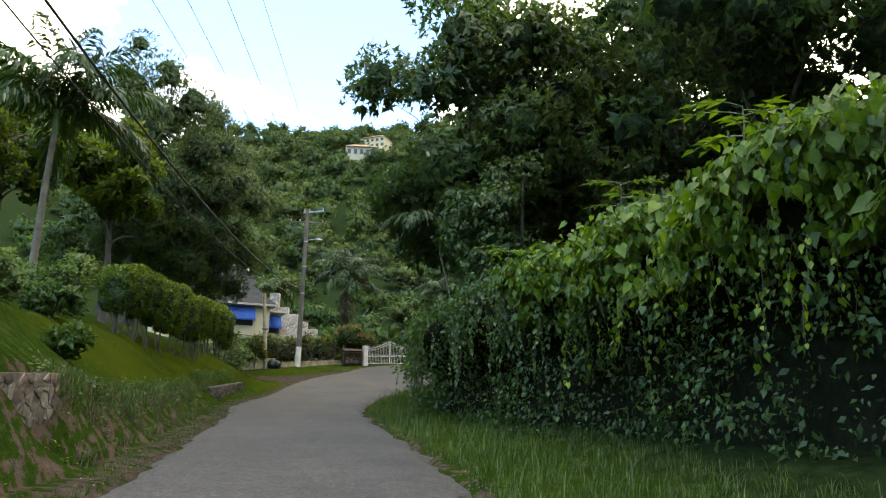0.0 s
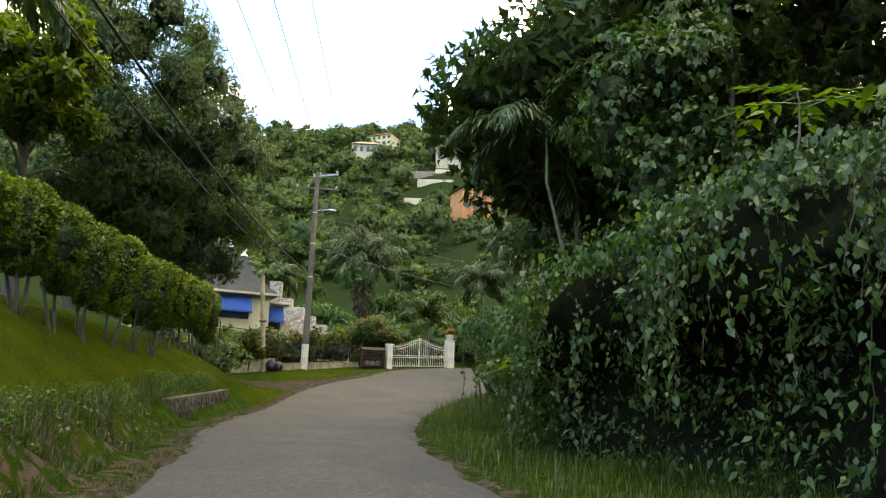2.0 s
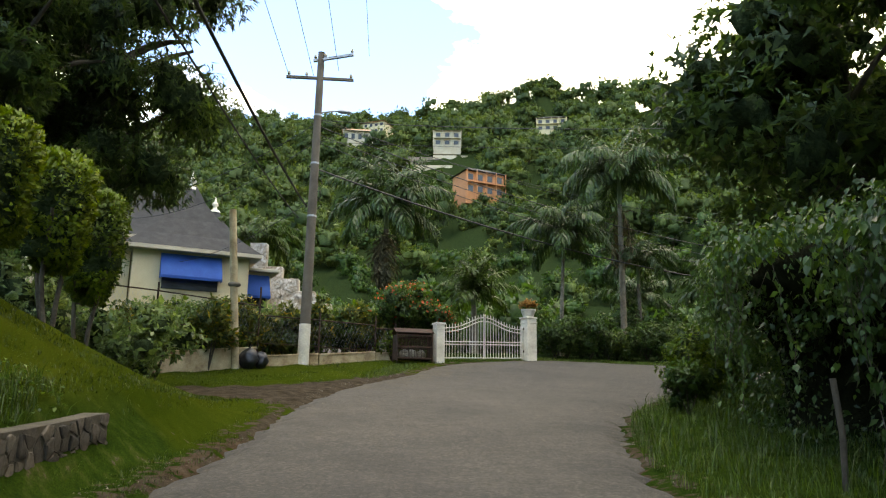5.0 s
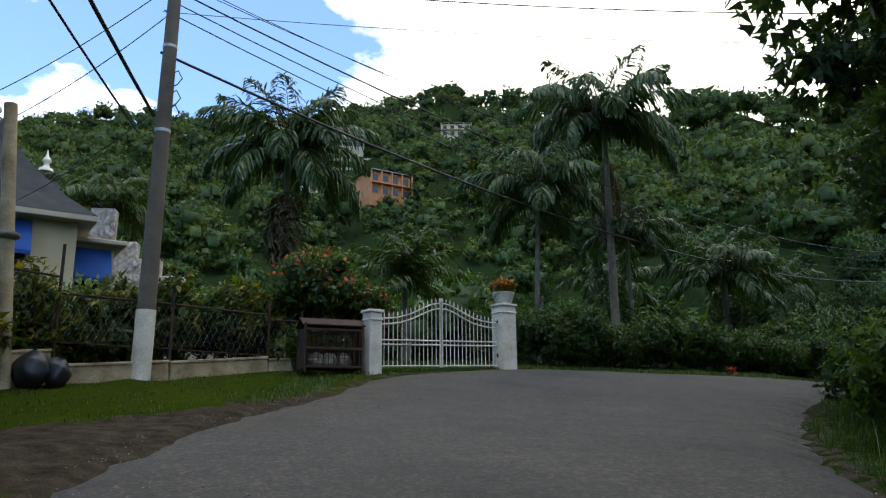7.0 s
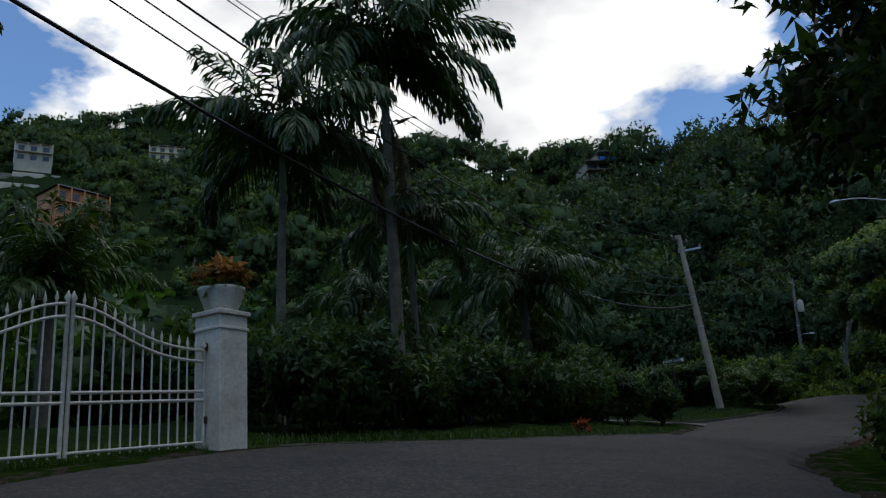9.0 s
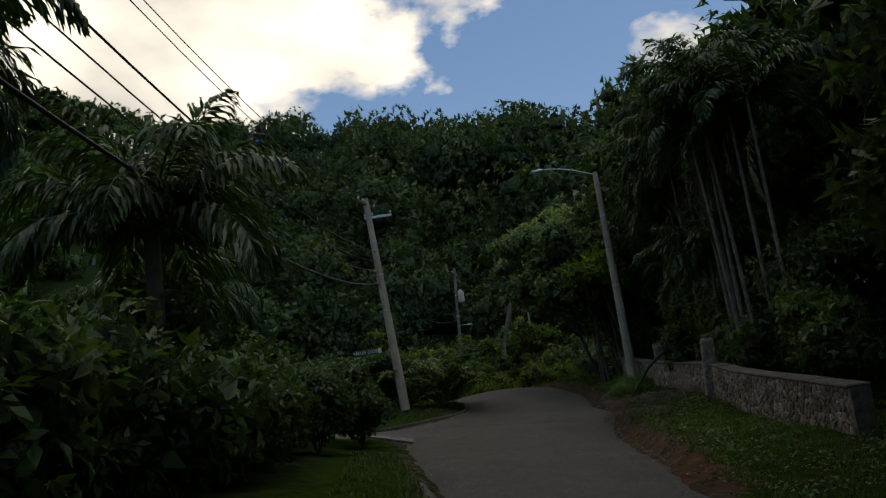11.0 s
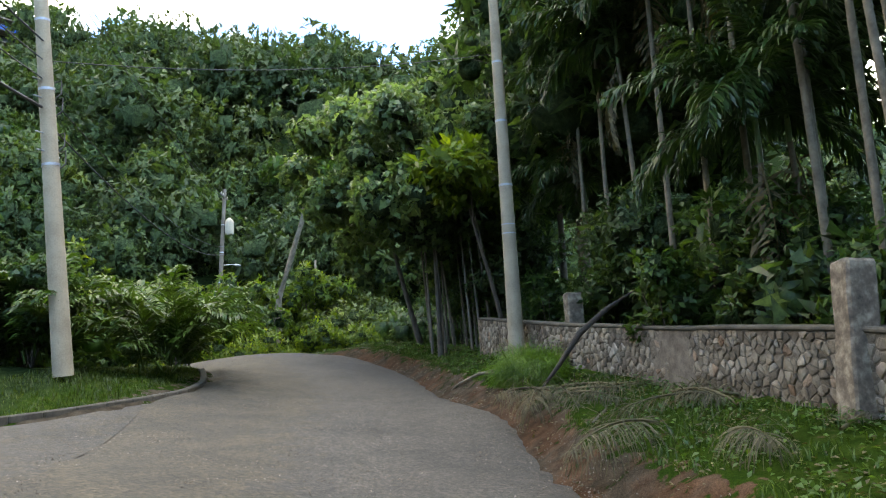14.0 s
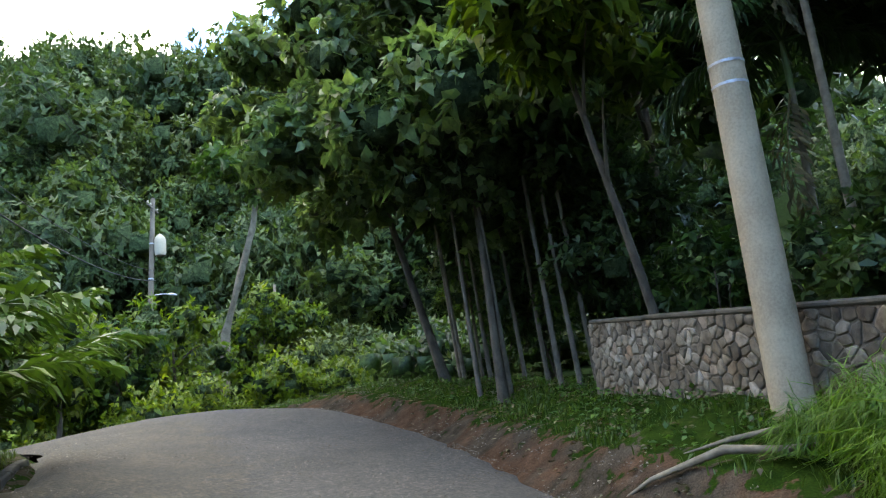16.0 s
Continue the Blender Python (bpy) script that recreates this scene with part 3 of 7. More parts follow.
def frond_mesh(rng, length, mat, pairs=44, leaflet=0.5, arch=0.9, plume=0.35, lift=0.5, wide=1.0, split=False, hang=0.0):
    """A feather-shaped palm leaf along +x that rises and then droops, with a rib and two rows of leaflets."""
    t = np.linspace(0, 1, 14)
    ang = lift - arch * 1.6 * t ** 1.4
    step = length / 13
    P = np.zeros((14, 3))
    for i in range(1, 14):
        P[i] = P[i - 1] + step * np.array([math.cos(ang[i]), 0, math.sin(ang[i])])
    out = [tube_arrays(P, 0.028 * (1.1 - t) * (length / 3) ** 0.5, 4)]
    s = np.repeat(np.linspace(0.12, 0.99, pairs), 2)
    side = np.tile([1.0, -1.0], pairs)
    C = np.stack([np.interp(s, t, P[:, i]) for i in range(3)], 1)
    T = np.stack([np.interp(s, t, np.gradient(P[:, i])) for i in range(3)], 1)
    T = unit(T)
    D = unit(T * (0.45 + 0.5 * s[:, None]) + np.stack([0 * s, side, 0 * s], 1) * (1.0 - 0.4 * s[:, None]) + np.stack([0 * s, 0 * s, plume * rng.normal(size=len(s)) - 0.05 - hang], 1))
    L = leaflet * 1.25 * np.sin(np.pi * np.clip(0.12 + 0.86 * s, 0, 1)) ** 0.6 * rng.uniform(0.85, 1.1, len(s)) * length / 3
    N = unit(np.stack([0 * s, 0 * s, 0 * s + 1], 1) + 0.3 * rng.normal(size=(len(s), 3)))
    out.append(leaf_arrays(C, D, N, L, wide * 0.10 * length / 3 + 0 * L, 0.3))
    # drooping leaflet tips
    tip = C + D * L[:, None] * 0.95
    D2 = unit(D + np.array([0, 0, -0.6 - 0.8 * hang]))
    out.append(leaf_arrays(tip - D * L[:, None] * 0.15, D2, N, L * 0.6, wide * 0.08 * length / 3 + 0 * L, 0.2))
    if split:
        return raw_mesh("midrib", *out[0], mat), raw_mesh("leaflet_spray", *joined(out[1:]), mat)
    V, F = joined(out)
    return raw_mesh("frond", V, F, mat)


def palm(name, x, y, h, length, count, label, seed, trunk_r=0.16, mat=None, shaft=1.2, lean=(0, 0), z=None, leaflet=0.5, arch=0.9, lift=1.0, bulge=1.0, group="palms", dead=0, category="palm", base_z=0.0, hang=0.35):
    rng = np.random.default_rng(seed)
    g = (G1(x, y) if z is None else z) + base_z
    ob = thing(name, x, y, g, label, category, group)
    zz = np.linspace(0, 1, 26)
    rr = trunk_r * (1.25 - 0.45 * zz + 0.12 * (bulge - 1) * np.sin(zz * np.pi)) * (1 + 0.035 * (np.arange(26) % 2))
    P = np.c_[lean[0] * zz ** 1.5, lean[1] * zz ** 1.5, zz * (h - shaft)]
    V, F = tube_arrays(P, rr, 10)
    under("trunk", raw_mesh("trunk", V, F, PALM_BARK, True), ob)
    s = np.linspace(0, 1, 7)
    Q = np.c_[lean[0] + 0 * s, lean[1] + 0 * s, h - shaft + shaft * s]
    tube("crownshaft", Q, trunk_r * (0.85 + 0.25 * np.sin(s * 2.6)) * (1 - 0.55 * s), SHAFT, ob, 10, "smooth green crownshaft")
    kinds = [frond_mesh(rng, length * k, mat or PALM_LEAF, 64, leaflet, a, 0.3, li, 0.75, hang=hang) for k, a, li in
             ((1.0, arch, lift), (0.92, arch * 1.25, lift * 0.7), (0.85, arch * 0.7, lift * 1.35), (0.95, arch * 1.1, lift * 0.3))]
    count = int(count * 1.35)
    for i in range(count):
        a = i * 137.5 + rng.uniform(-12, 12)
        k = 2 if i < count * 0.3 else (0 if i < count * 0.6 else (1 if i < count * 0.8 else 3))
        tilt = rng.uniform(-8, 8)
        under("frond", kinds[k], ob, "", pose(lean[0], lean[1], h - 0.15, 0, 0, a) @ pose(0, 0, 0, tilt, tilt, 0))
    for i in range(dead):
        me = frond_mesh(rng, length * 0.8, DRY_LEAF, 26, leaflet, 0.5, 0.4, -0.7)
        under("frond", me, ob, "dry brown hanging frond", pose(lean[0], lean[1], h - shaft, 0, 25, rng.uniform(0, 360)))
    return ob


# ---- terrain ----
EDGE_L = np.array([(-2.2, -14), (-3.2, 0), (-3.7, 8.4), (-4.8, 14.4), (-6.7, 24.6), (-7.7, 28.5), (-8.3, 33.3), (-8.4, 37.5), (-8.4, 41), (-8.4, 44.6), (-7.6, 48.5),
                   (-6.3, 51.2), (-5.2, 54), (-1.8, 56.1), (2.5, 56.9), (7.2, 58.7), (13.6, 64), (18.6, 68), (24.6, 71.6), (30, 73.5), (33.6, 75.5), (37.2, 79.5), (38, 86), (35, 96)], float)
EDGE_R = np.array([(2, -14), (1, 0), (0.46, 8.7), (-0.45, 15), (-2.15, 24.2), (-2.8, 28.7), (-2.9, 34), (-2.8, 37.5), (-2.2, 41), (-1.4, 44), (-0.4, 46.3),
                   (0.9, 48.6), (2.4, 50.7), (4.2, 52.8), (6.3, 54.7), (11.5, 57.8), (17, 60.5), (22, 63), (25.4, 64.75), (29.1, 66.15), (32.1, 68.25), (38.5, 71.7), (43.5, 77), (44.5, 85), (42, 96)], float)
KNOTS = np.array([(METRES * r[1], METRES * r[2], METRES * r[3] + EYE - 1.28) for r in ROWS[:17:2]]
                 + [(-2, 56.4, 4.57), (-5.3, 54.5, 4.3), (-10, 53.2, 4.07), (0.8, -12, -0.5), (8, 62, 4.9), (-16, 60, 4.7),
                    (10.4, 60.4, 4.3), (14, 61.2, 4.2), (17.6, 64.2, 4.24), (21, 66.2, 4.35), (25.4, 67, 4.44), (22, 63, 4.04), (25.4, 64.75, 4.2), (29, 66.2, 4.66), (32.1, 68.25, 4.93), (38.5, 71.6, 5.52),
                    (23.1, 69.1, 4.68), (23.3, 71.7, 4.92), (30, 72.2, 5.2), (33.4, 75.4, 5.8), (27.6, 75, 5.85), (18, 69, 5.0), (37.5, 74.8, 5.85), (40.5, 77.5, 6.35), (41, 90, 3.5), (32.8, 66.7, 4.98), (24.4, 61.1, 4.18)])


def spread(r):
    return np.sqrt(r * r + 9)


def solve_knots():
    n = len(KNOTS)
    A = np.zeros((n + 3, n + 3))
    A[:n, :n] = -spread(np.linalg.norm(KNOTS[:, None, :2] - KNOTS[None, :, :2], axis=2))
    A[:n, n:] = np.c_[np.ones(n), KNOTS[:, :2]]
    A[n:, :n] = A[:n, n:].T
    return np.linalg.solve(A, np.r_[KNOTS[:, 2], 0, 0, 0])


WEIGHTS = solve_knots()


def smooth(a, b, x):
    t = np.clip((x - a) / (b - a), 0, 1)
    return t * t * (3 - 2 * t)


def line_dist(P, line):
    best = np.full(len(P), 1e9)
    for a, b in zip(line[:-1], line[1:]):
        d = b - a
        t = np.clip(((P - a) @ d) / (d @ d), 0, 1)
        best = np.minimum(best, np.linalg.norm(P - a - t[:, None] * d, axis=1))
    return best


def inside(P, poly):
    c = np.zeros(len(P), bool)
    for a, b in zip(poly, np.roll(poly, -1, 0)):
        if a[1] == b[1]:
            continue
        c ^= ((a[1] > P[:, 1]) != (b[1] > P[:, 1])) & (P[:, 0] < (b[0] - a[0]) * (P[:, 1] - a[1]) / (b[1] - a[1]) + a[0])
    return c


ROAD_POLY = np.concatenate([EDGE_L, EDGE_R[::-1]])
DRIVE = np.array([(-8.4, 44.1), (-9.6, 44.7), (-10.9, 44.8), (-13, 44.9), (-30, 44), (-30, 46), (-12.5, 46.2), (-10.1, 47.4), (-8.5, 48.5), (-7.4, 50.4), (-6.3, 51.4), (-7.6, 48.5)], float)
SIDE_L = np.array([(17.0, 66.6), (19.0, 69.6), (18.4, 75), (15, 92)], float)
SIDE_R = np.array([(27.2, 72.4), (23.6, 73.0), (21.8, 77), (19.5, 92)], float)
SIDE_ROAD = np.concatenate([SIDE_L, SIDE_R[::-1]])
# hills: bearing from the bend, foot, ridge distance, ridge height
HILL = np.array([(-180, 90, 260, 30), (-100, 60, 200, 40), (-60, 45, 190, 66), (-35, 50, 280, 106), (-15, 55, 320, 131), (2, 55, 300, 146), (13, 55, 290, 133), (25, 50, 260, 106), (33, 48, 235, 97),
                 (42, 56, 215, 82), (48, 64, 180, 70), (53, 66, 150, 56), (62, 66, 135, 46), (67, 66, 125, 40), (90, 60, 120, 32), (120, 40, 130, 28), (180, 90, 260, 30)], float)


def base_height(P):
    r = np.linalg.norm(P[:, None] - KNOTS[None, :, :2], axis=2)
    n = len(KNOTS)
    near = -spread(r) @ WEIGHTS[:n] + WEIGHTS[n] + P @ WEIGHTS[n + 1:]
    far = np.clip(0.09 * P[:, 1], -3, 5.8)
    w = smooth(10, 30, r.min(1))
    return near * (1 - w) + far * w


def G(P):
    """Height of the ground."""
    P = np.asarray(P, float).reshape(-1, 2)
    z = base_height(P)
    dl, dr, on = line_dist(P, EDGE_L), line_dist(P, EDGE_R), inside(P, ROAD_POLY)
    left = (dl < dr) & ~on
    x, y = P[:, 0], P[:, 1]
    # bank with a low scarp and a lawn beside the first stretch
    step = 1.15 - 0.5 * smooth(10, 16, y) + 0.16 * smooth(27, 31, y)
    bank = step * smooth(0.9, 1.25, dl) + (0.62 + 0.2 * smooth(34, 28, y)) * np.clip(dl - 1.2, 0, 2.2) + 0.22 * np.clip(dl - 3.4, 0, 16)
    z += np.where(left, bank * smooth(45.2, 37, y) * (1 - smooth(30, 60, dl)), 0)
    # rise behind the verge on the other side
    right = ~left & ~on
    z += np.where(right, 0.22 * np.clip(dr - 2.5, 0, 14) * (1 - smooth(40, 52, y)) * (1 - smooth(25, 50, dr)), 0)
    late = right & (x > 12) & (y > 50)
    z += np.where(late, smooth(12, 18, x) * (0.38 * smooth(0.05, 0.55, dr) + 0.32 * smooth(0.5, 2.2, dr) * smooth(19, 25, x)) + 0.12 * np.clip(dr - 5.5, 0, 30), 0)
    # hills
    dx, dy = x - 5, y - 60
    d, az = np.hypot(dx, dy), np.degrees(np.arctan2(dx, dy))
    f, R, H = (np.interp(az, HILL[:, 0], HILL[:, i]) for i in (1, 2, 3))
    t = (d - f) / (R - f)
    up = np.where(t < 1, np.clip(t, 0, 1) ** 1.08, np.clip(1 - (t - 1) * 0.35, 0.5, 1))
    z += (H - 6) * up
    z += np.where(t > 0.03, np.clip(t, 0, 1) * 5 * (np.sin(x / 23 + y / 31) + np.sin(x / 11 - y / 17) * 0.5), 0)
    return z


def G1(x, y):
    return float(G([(x, y)])[0])


def paint(me, red, green, blue=0, alpha=0):
    at = me.color_attributes.new("cover", "FLOAT_COLOR", "POINT")
    at.data.foreach_set("color", np.c_[red, green, 0 * red + blue, 0 * red + alpha].ravel())


def build_ground():
    def axis(lo, hi, step, far):
        a = [lo]
        s = step
        while a[-1] > -far:
            s *= 1.22
            a.append(a[-1] - s)
        b, s = [hi], step
        while b[-1] < far:
            s *= 1.22
            b.append(b[-1] + s)
        return np.array(a[::-1] + list(np.arange(lo + step, hi, step)) + b)
    X, Y = axis(-24, 48, 0.5, 900), axis(-14, 86, 0.5, 900)
    gx, gy = np.meshgrid(X, Y)
    P = np.c_[gx.ravel(), gy.ravel()]
    z = G(P)
    rng = np.random.default_rng(5)
    on = inside(P, ROAD_POLY)
    dl, dr = line_dist(P, EDGE_L), line_dist(P, EDGE_R)
    e = np.minimum(dl, dr)
    z -= np.where(on, 0.35 * smooth(0, 0.6, e), 0)
    z -= np.where(inside(P, SIDE_ROAD) & ~on, 0.3 * smooth(0.1, 0.7, np.minimum(line_dist(P, SIDE_L), line_dist(P, SIDE_R))), 0)
    core = smooth(40, 15, np.minimum(dl, dr))
    z += np.where(on, 0, core * rng.normal(size=len(z)) * 0.03 * smooth(0.2, 0.8, e))
    drive = inside(P, DRIVE) | inside(P, SIDE_ROAD)
    x, y = P[:, 0], P[:, 1]
    far = smooth(58, 75, np.hypot(x - 5, y - 60))
    z += far * np.array([1.6 * noise.noise(Vector((a / 7, b / 7, 0))) + 0.9 * noise.noise(Vector((a / 2.7, b / 2.7, 5))) for a, b in P])
    left = dl < dr
    scarp = np.where(left & (y < 40) & (dl > 0.5) & (dl < 1.75), 0.42 - 0.25 * smooth(18, 34, y), 0)
    verge = 0.62 * smooth(1.1, 0.0, e) + np.where(left & (y < 43), 0.12 * smooth(1.2, 0.2, dl), 0)
    late = np.where(~left & (x > 12) & (y > 54), 0.42 * smooth(1.0, 0.1, dr) + 0.24 * smooth(7, 2.5, dr), 0)
    red = np.where(drive, 1.0, np.maximum(np.maximum(scarp, verge * 0.75), late))
    lawn = np.where(left & (y < 46) & (y > 13) & (dl > 1.25) & (dl < 4.2), smooth(12, 18, y), 0)
    lawn = np.maximum(lawn, np.where(left & (y > 38) & (y < 56.5) & (x < -5) & (x > -13.5), 0.8, 0))
    ny, nx = gx.shape
    i, j = np.meshgrid(np.arange(ny - 1), np.arange(nx - 1), indexing="ij")
    F = np.stack([i * nx + j, i * nx + j + 1, (i + 1) * nx + j + 1, (i + 1) * nx + j], -1).reshape(-1, 4)
    me = raw_mesh("ground", np.c_[P, z], F, GROUND, True)
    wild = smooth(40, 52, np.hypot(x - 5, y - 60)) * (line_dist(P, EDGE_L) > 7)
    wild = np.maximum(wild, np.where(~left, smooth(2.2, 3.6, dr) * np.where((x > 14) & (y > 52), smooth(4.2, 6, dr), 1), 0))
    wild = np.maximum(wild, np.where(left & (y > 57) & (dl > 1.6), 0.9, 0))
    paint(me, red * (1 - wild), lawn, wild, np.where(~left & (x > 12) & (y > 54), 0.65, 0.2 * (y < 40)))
    tagged(under("ground", me), "grassy ground rising into wooded hills", "ground", kind="structure")


def resample(line, n):
    """A smooth curve through the corners."""
    p = np.vstack([2 * line[0] - line[1], line, 2 * line[-1] - line[-2]])
    out = []
    for k in range(1, len(p) - 2):
        for t in np.linspace(0, 1, n, endpoint=False):
            a, b, c, d = p[k - 1], p[k], p[k + 1], p[k + 2]
            out.append(0.5 * (2 * b + (c - a) * t + (2 * a - 5 * b + 4 * c - d) * t * t + (3 * b - a - 3 * c + d) * t ** 3))
    out.append(line[-1])
    return np.array(out)


def build_road():
    l, r = resample(EDGE_L, 14), resample(EDGE_R, 14)
    n, m = len(l), 17
    rng = np.random.default_rng(8)
    t = np.linspace(0, 1, m)
    rag = rng.normal(size=(n, 2)) * 0.10
    P = []
    for i in range(n):
        a, b = l[i], r[i]
        w = np.linalg.norm(b - a)
        u = (b - a) / w
        for k in t:
            q = a + u * (w * k)
            if k == 0:
                q = q + u * rag[i, 0]
            if k == 1:
                q = q - u * rag[i, 1]
            P.append(q)
    P = np.array(P)
    z = base_height(P) + 0.03
    k = np.tile(t, n)
    z += 0.05 * np.sin(np.pi * k) + rng.normal(size=len(z)) * 0.004
    z -= np.where((k == 0) | (k == 1), 0.10, 0)
    i, j = np.meshgrid(np.arange(n - 1), np.arange(m - 1), indexing="ij")
    F = np.stack([i * m + j, i * m + j + 1, (i + 1) * m + j + 1, (i + 1) * m + j], -1).reshape(-1, 4)
    me = raw_mesh("road", np.c_[P, z], F, ROAD, True)
    red = 0.35 * smooth(0.16, 0.0, np.minimum(k, 1 - k))
    red += np.where((P[:, 1] > 47) & (P[:, 1] < 57) & (P[:, 0] < 0), 0.45 * smooth(0.5, 0.1, k), 0)
    red += np.where(P[:, 0] > 13, 0.72 * smooth(0.8, 0.2, k) + 0.05, 0)
    paint(me, red, 0 * red)
    tagged(under("road", me), "narrow worn grey asphalt road with ragged edges", "road", kind="structure")


def build_side_street():
    l, r = resample(SIDE_L, 12), resample(SIDE_R, 12)
    n, m = len(l), 9
    t = np.linspace(0, 1, m)
    P = np.concatenate([a + (b - a) * t[:, None] for a, b in zip(l, r)])
    z = base_height(P) + 0.045
    k = np.tile(t, n)
    z -= np.where((k == 0) | (k == 1), 0.08, 0)
    i, j = np.meshgrid(np.arange(n - 1), np.arange(m - 1), indexing="ij")
    F = np.stack([i * m + j, i * m + j + 1, (i + 1) * m + j + 1, (i + 1) * m + j], -1).reshape(-1, 4)
    me = raw_mesh("side_road", np.c_[P, z], F, ROAD, True)
    paint(me, 0.45 + 0 * k, 0 * k)
    tagged(under("side_road", me), "worn side street meeting the road, grey and dusty", "road", kind="structure")
    q = np.array([(17.9, 67.2), (18.9, 67.9), (20.2, 70.1), (19.2, 69.9)], float)
    zq = base_height(q) + 0.075
    me = bpy.data.meshes.new("apron")
    me.from_pydata([(*p, h) for p, h in zip(q, zq)] + [(*p, h - 0.12) for p, h in zip(q, zq)], [], [(0, 1, 2, 3), (0, 4, 5, 1), (1, 5, 6, 2), (2, 6, 7, 3), (3, 7, 4, 0)])
    me.materials.append(OLD_CONCRETE)
    tagged(under("apron", me), "cracked pale concrete apron at the street corner", "paving", kind="structure")


build_ground()
build_road()
build_side_street()


# ---- grass and verges ----
def blades(rng, P, hgt, width):
    """Bent grass blades on the ground places P."""
    n = len(P)
    a = rng.uniform(0, 2 * np.pi, n)
    lean = rng.uniform(0.15, 0.75, n) * hgt
    side = np.c_[-np.sin(a), np.cos(a), 0 * a]
    out = np.c_[np.cos(a), np.sin(a), 0 * a]
    w = (width * rng.uniform(0.7, 1.3, n))[:, None]
    top = P + out * lean[:, None] + np.c_[0 * a, 0 * a, hgt * 0.92]
    mid = P + out * lean[:, None] * 0.35 + np.c_[0 * a, 0 * a, hgt * 0.6]
    V = np.stack([P - side * w / 2, P + side * w / 2, mid + side * w * 0.45, mid - side * w * 0.45, top], 1).reshape(-1, 3)
    k = np.arange(n)[:, None] * 5
    F = np.concatenate([np.c_[k, k + 1, k + 2], np.c_[k, k + 2, k + 3], np.c_[k + 3, k + 2, k + 4]])
    return V, F


def along(rng, line, a, b, d0, d1, n, sign):
    """Random places beside a line, between two shares of its length, at distances d0 to d1 to one side."""
    q = resample(line, 10)
    s = np.r_[0, np.cumsum(np.linalg.norm(np.diff(q, axis=0), axis=1))]
    u = rng.uniform(a, b, n) * s[-1]
    P = np.c_[np.interp(u, s, q[:, 0]), np.interp(u, s, q[:, 1])]
    T = np.c_[np.interp(u + 0.3, s, q[:, 0]), np.interp(u + 0.3, s, q[:, 1])] - np.c_[np.interp(u - 0.3, s, q[:, 0]), np.interp(u - 0.3, s, q[:, 1])]
    T = unit(T)
    d = rng.uniform(d0, d1, n)[:, None] * sign
    return P + np.c_[T[:, 1], -T[:, 0]] * d


def clumped(rng, P, cell=0.5, keep=0.6):
    v = np.array([noise.noise(Vector((p[0] / cell, p[1] / cell, 3.1))) for p in P])
    return P[v + rng.normal(size=len(P)) * 0.12 > 0.25 - keep * 0.5]


def grass(name, P, h0, h1, width, mat, label, seed):
    rng = np.random.default_rng(seed)
    P = np.c_[P, G(P) - 0.02]
    V, F = blades(rng, P, rng.uniform(h0, h1, len(P)), width)
    tagged(under(name, raw_mesh(name, V, F, mat)), label, "grass", kind="stuff")


def build_grass():
    rng = np.random.default_rng(11)
    P = clumped(rng, along(rng, EDGE_R, 0.1, 0.5, 0.1, 3.6, 70000, 1))
    grass("verge_grass", P, 0.06, 0.26, 0.008, GRASS, "long green grass on the verge below the vine hedge", 1)
    P = clumped(rng, along(rng, EDGE_R, 0.08, 0.5, 0.2, 2.4, 1600, 1), 1.5)
    grass("tall_grass", P, 0.3, 0.65, 0.012, GRASS, "tall grass tufts on the verge", 2)
    P = along(rng, EDGE_L, 0.15, 0.42, 1.25, 4.1, 26000, -1)
    P = P[P[:, 1] > 14]
    grass("lawn", P, 0.02, 0.06, 0.009, LAWN_GRASS, "short bright green mown lawn on the bank", 3)
    P = np.c_[rng.uniform(-13.5, -6, 15000), rng.uniform(36, 56, 15000)]
    P = P[~inside(P, DRIVE) & ~inside(P, ROAD_POLY) & (line_dist(P, EDGE_L) > 0.3)]
    grass("lawn", P, 0.03, 0.09, 0.012, LAWN_GRASS, "short green grass round the utility pole", 4)
    P = clumped(rng, along(rng, EDGE_L, 0.06, 0.37, 0.75, 1.55, 30000, -1), 0.5, 0.8)
    P = P[P[:, 1] > 10.9]
    grass("scarp_grass", P, 0.08, 0.3, 0.009, GRASS, "rough grass hanging over the earth scarp", 5)
    P = clumped(rng, along(rng, EDGE_L, 0.06, 0.33, 0.7, 1.4, 18000, -1), 0.7, 0.5)
    P = P[P[:, 1] > 10.9]
    grass("dry_grass", P, 0.08, 0.28, 0.009, DRY_LEAF, "dry brown grass and roots on the earth scarp", 9)
    P = clumped(rng, along(rng, EDGE_L, 0.06, 0.4, 0.02, 0.75, 14000, -1), 0.6, 0.7)
    grass("road_edge_grass", P, 0.02, 0.07, 0.009, LAWN_GRASS, "thin yellowish grass between the road and the scarp", 10)
    P = clumped(rng, along(rng, EDGE_R, 0.56, 0.9, 0.5, 5.0, 52000, 1), 0.8, 0.6)
    grass("wall_verge_grass", P, 0.04, 0.17, 0.013, GRASS, "short patchy grass and weeds before the stone wall", 6)
    P = along(rng, EDGE_L, 0.47, 0.68, 0.2, 1.2, 9000, -1)
    grass("hedge_foot_grass", P, 0.03, 0.12, 0.012, GRASS, "mown grass strip at the foot of the hedge", 7)
    P = along(rng, EDGE_L, 0.74, 0.86, 0.3, 2.6, 12000, -1)
    P = P[~inside(P, SIDE_ROAD)]
    grass("corner_grass", P, 0.04, 0.14, 0.012, LAWN_GRASS, "green grass behind the kerb by the leaning pole", 8)


build_grass()


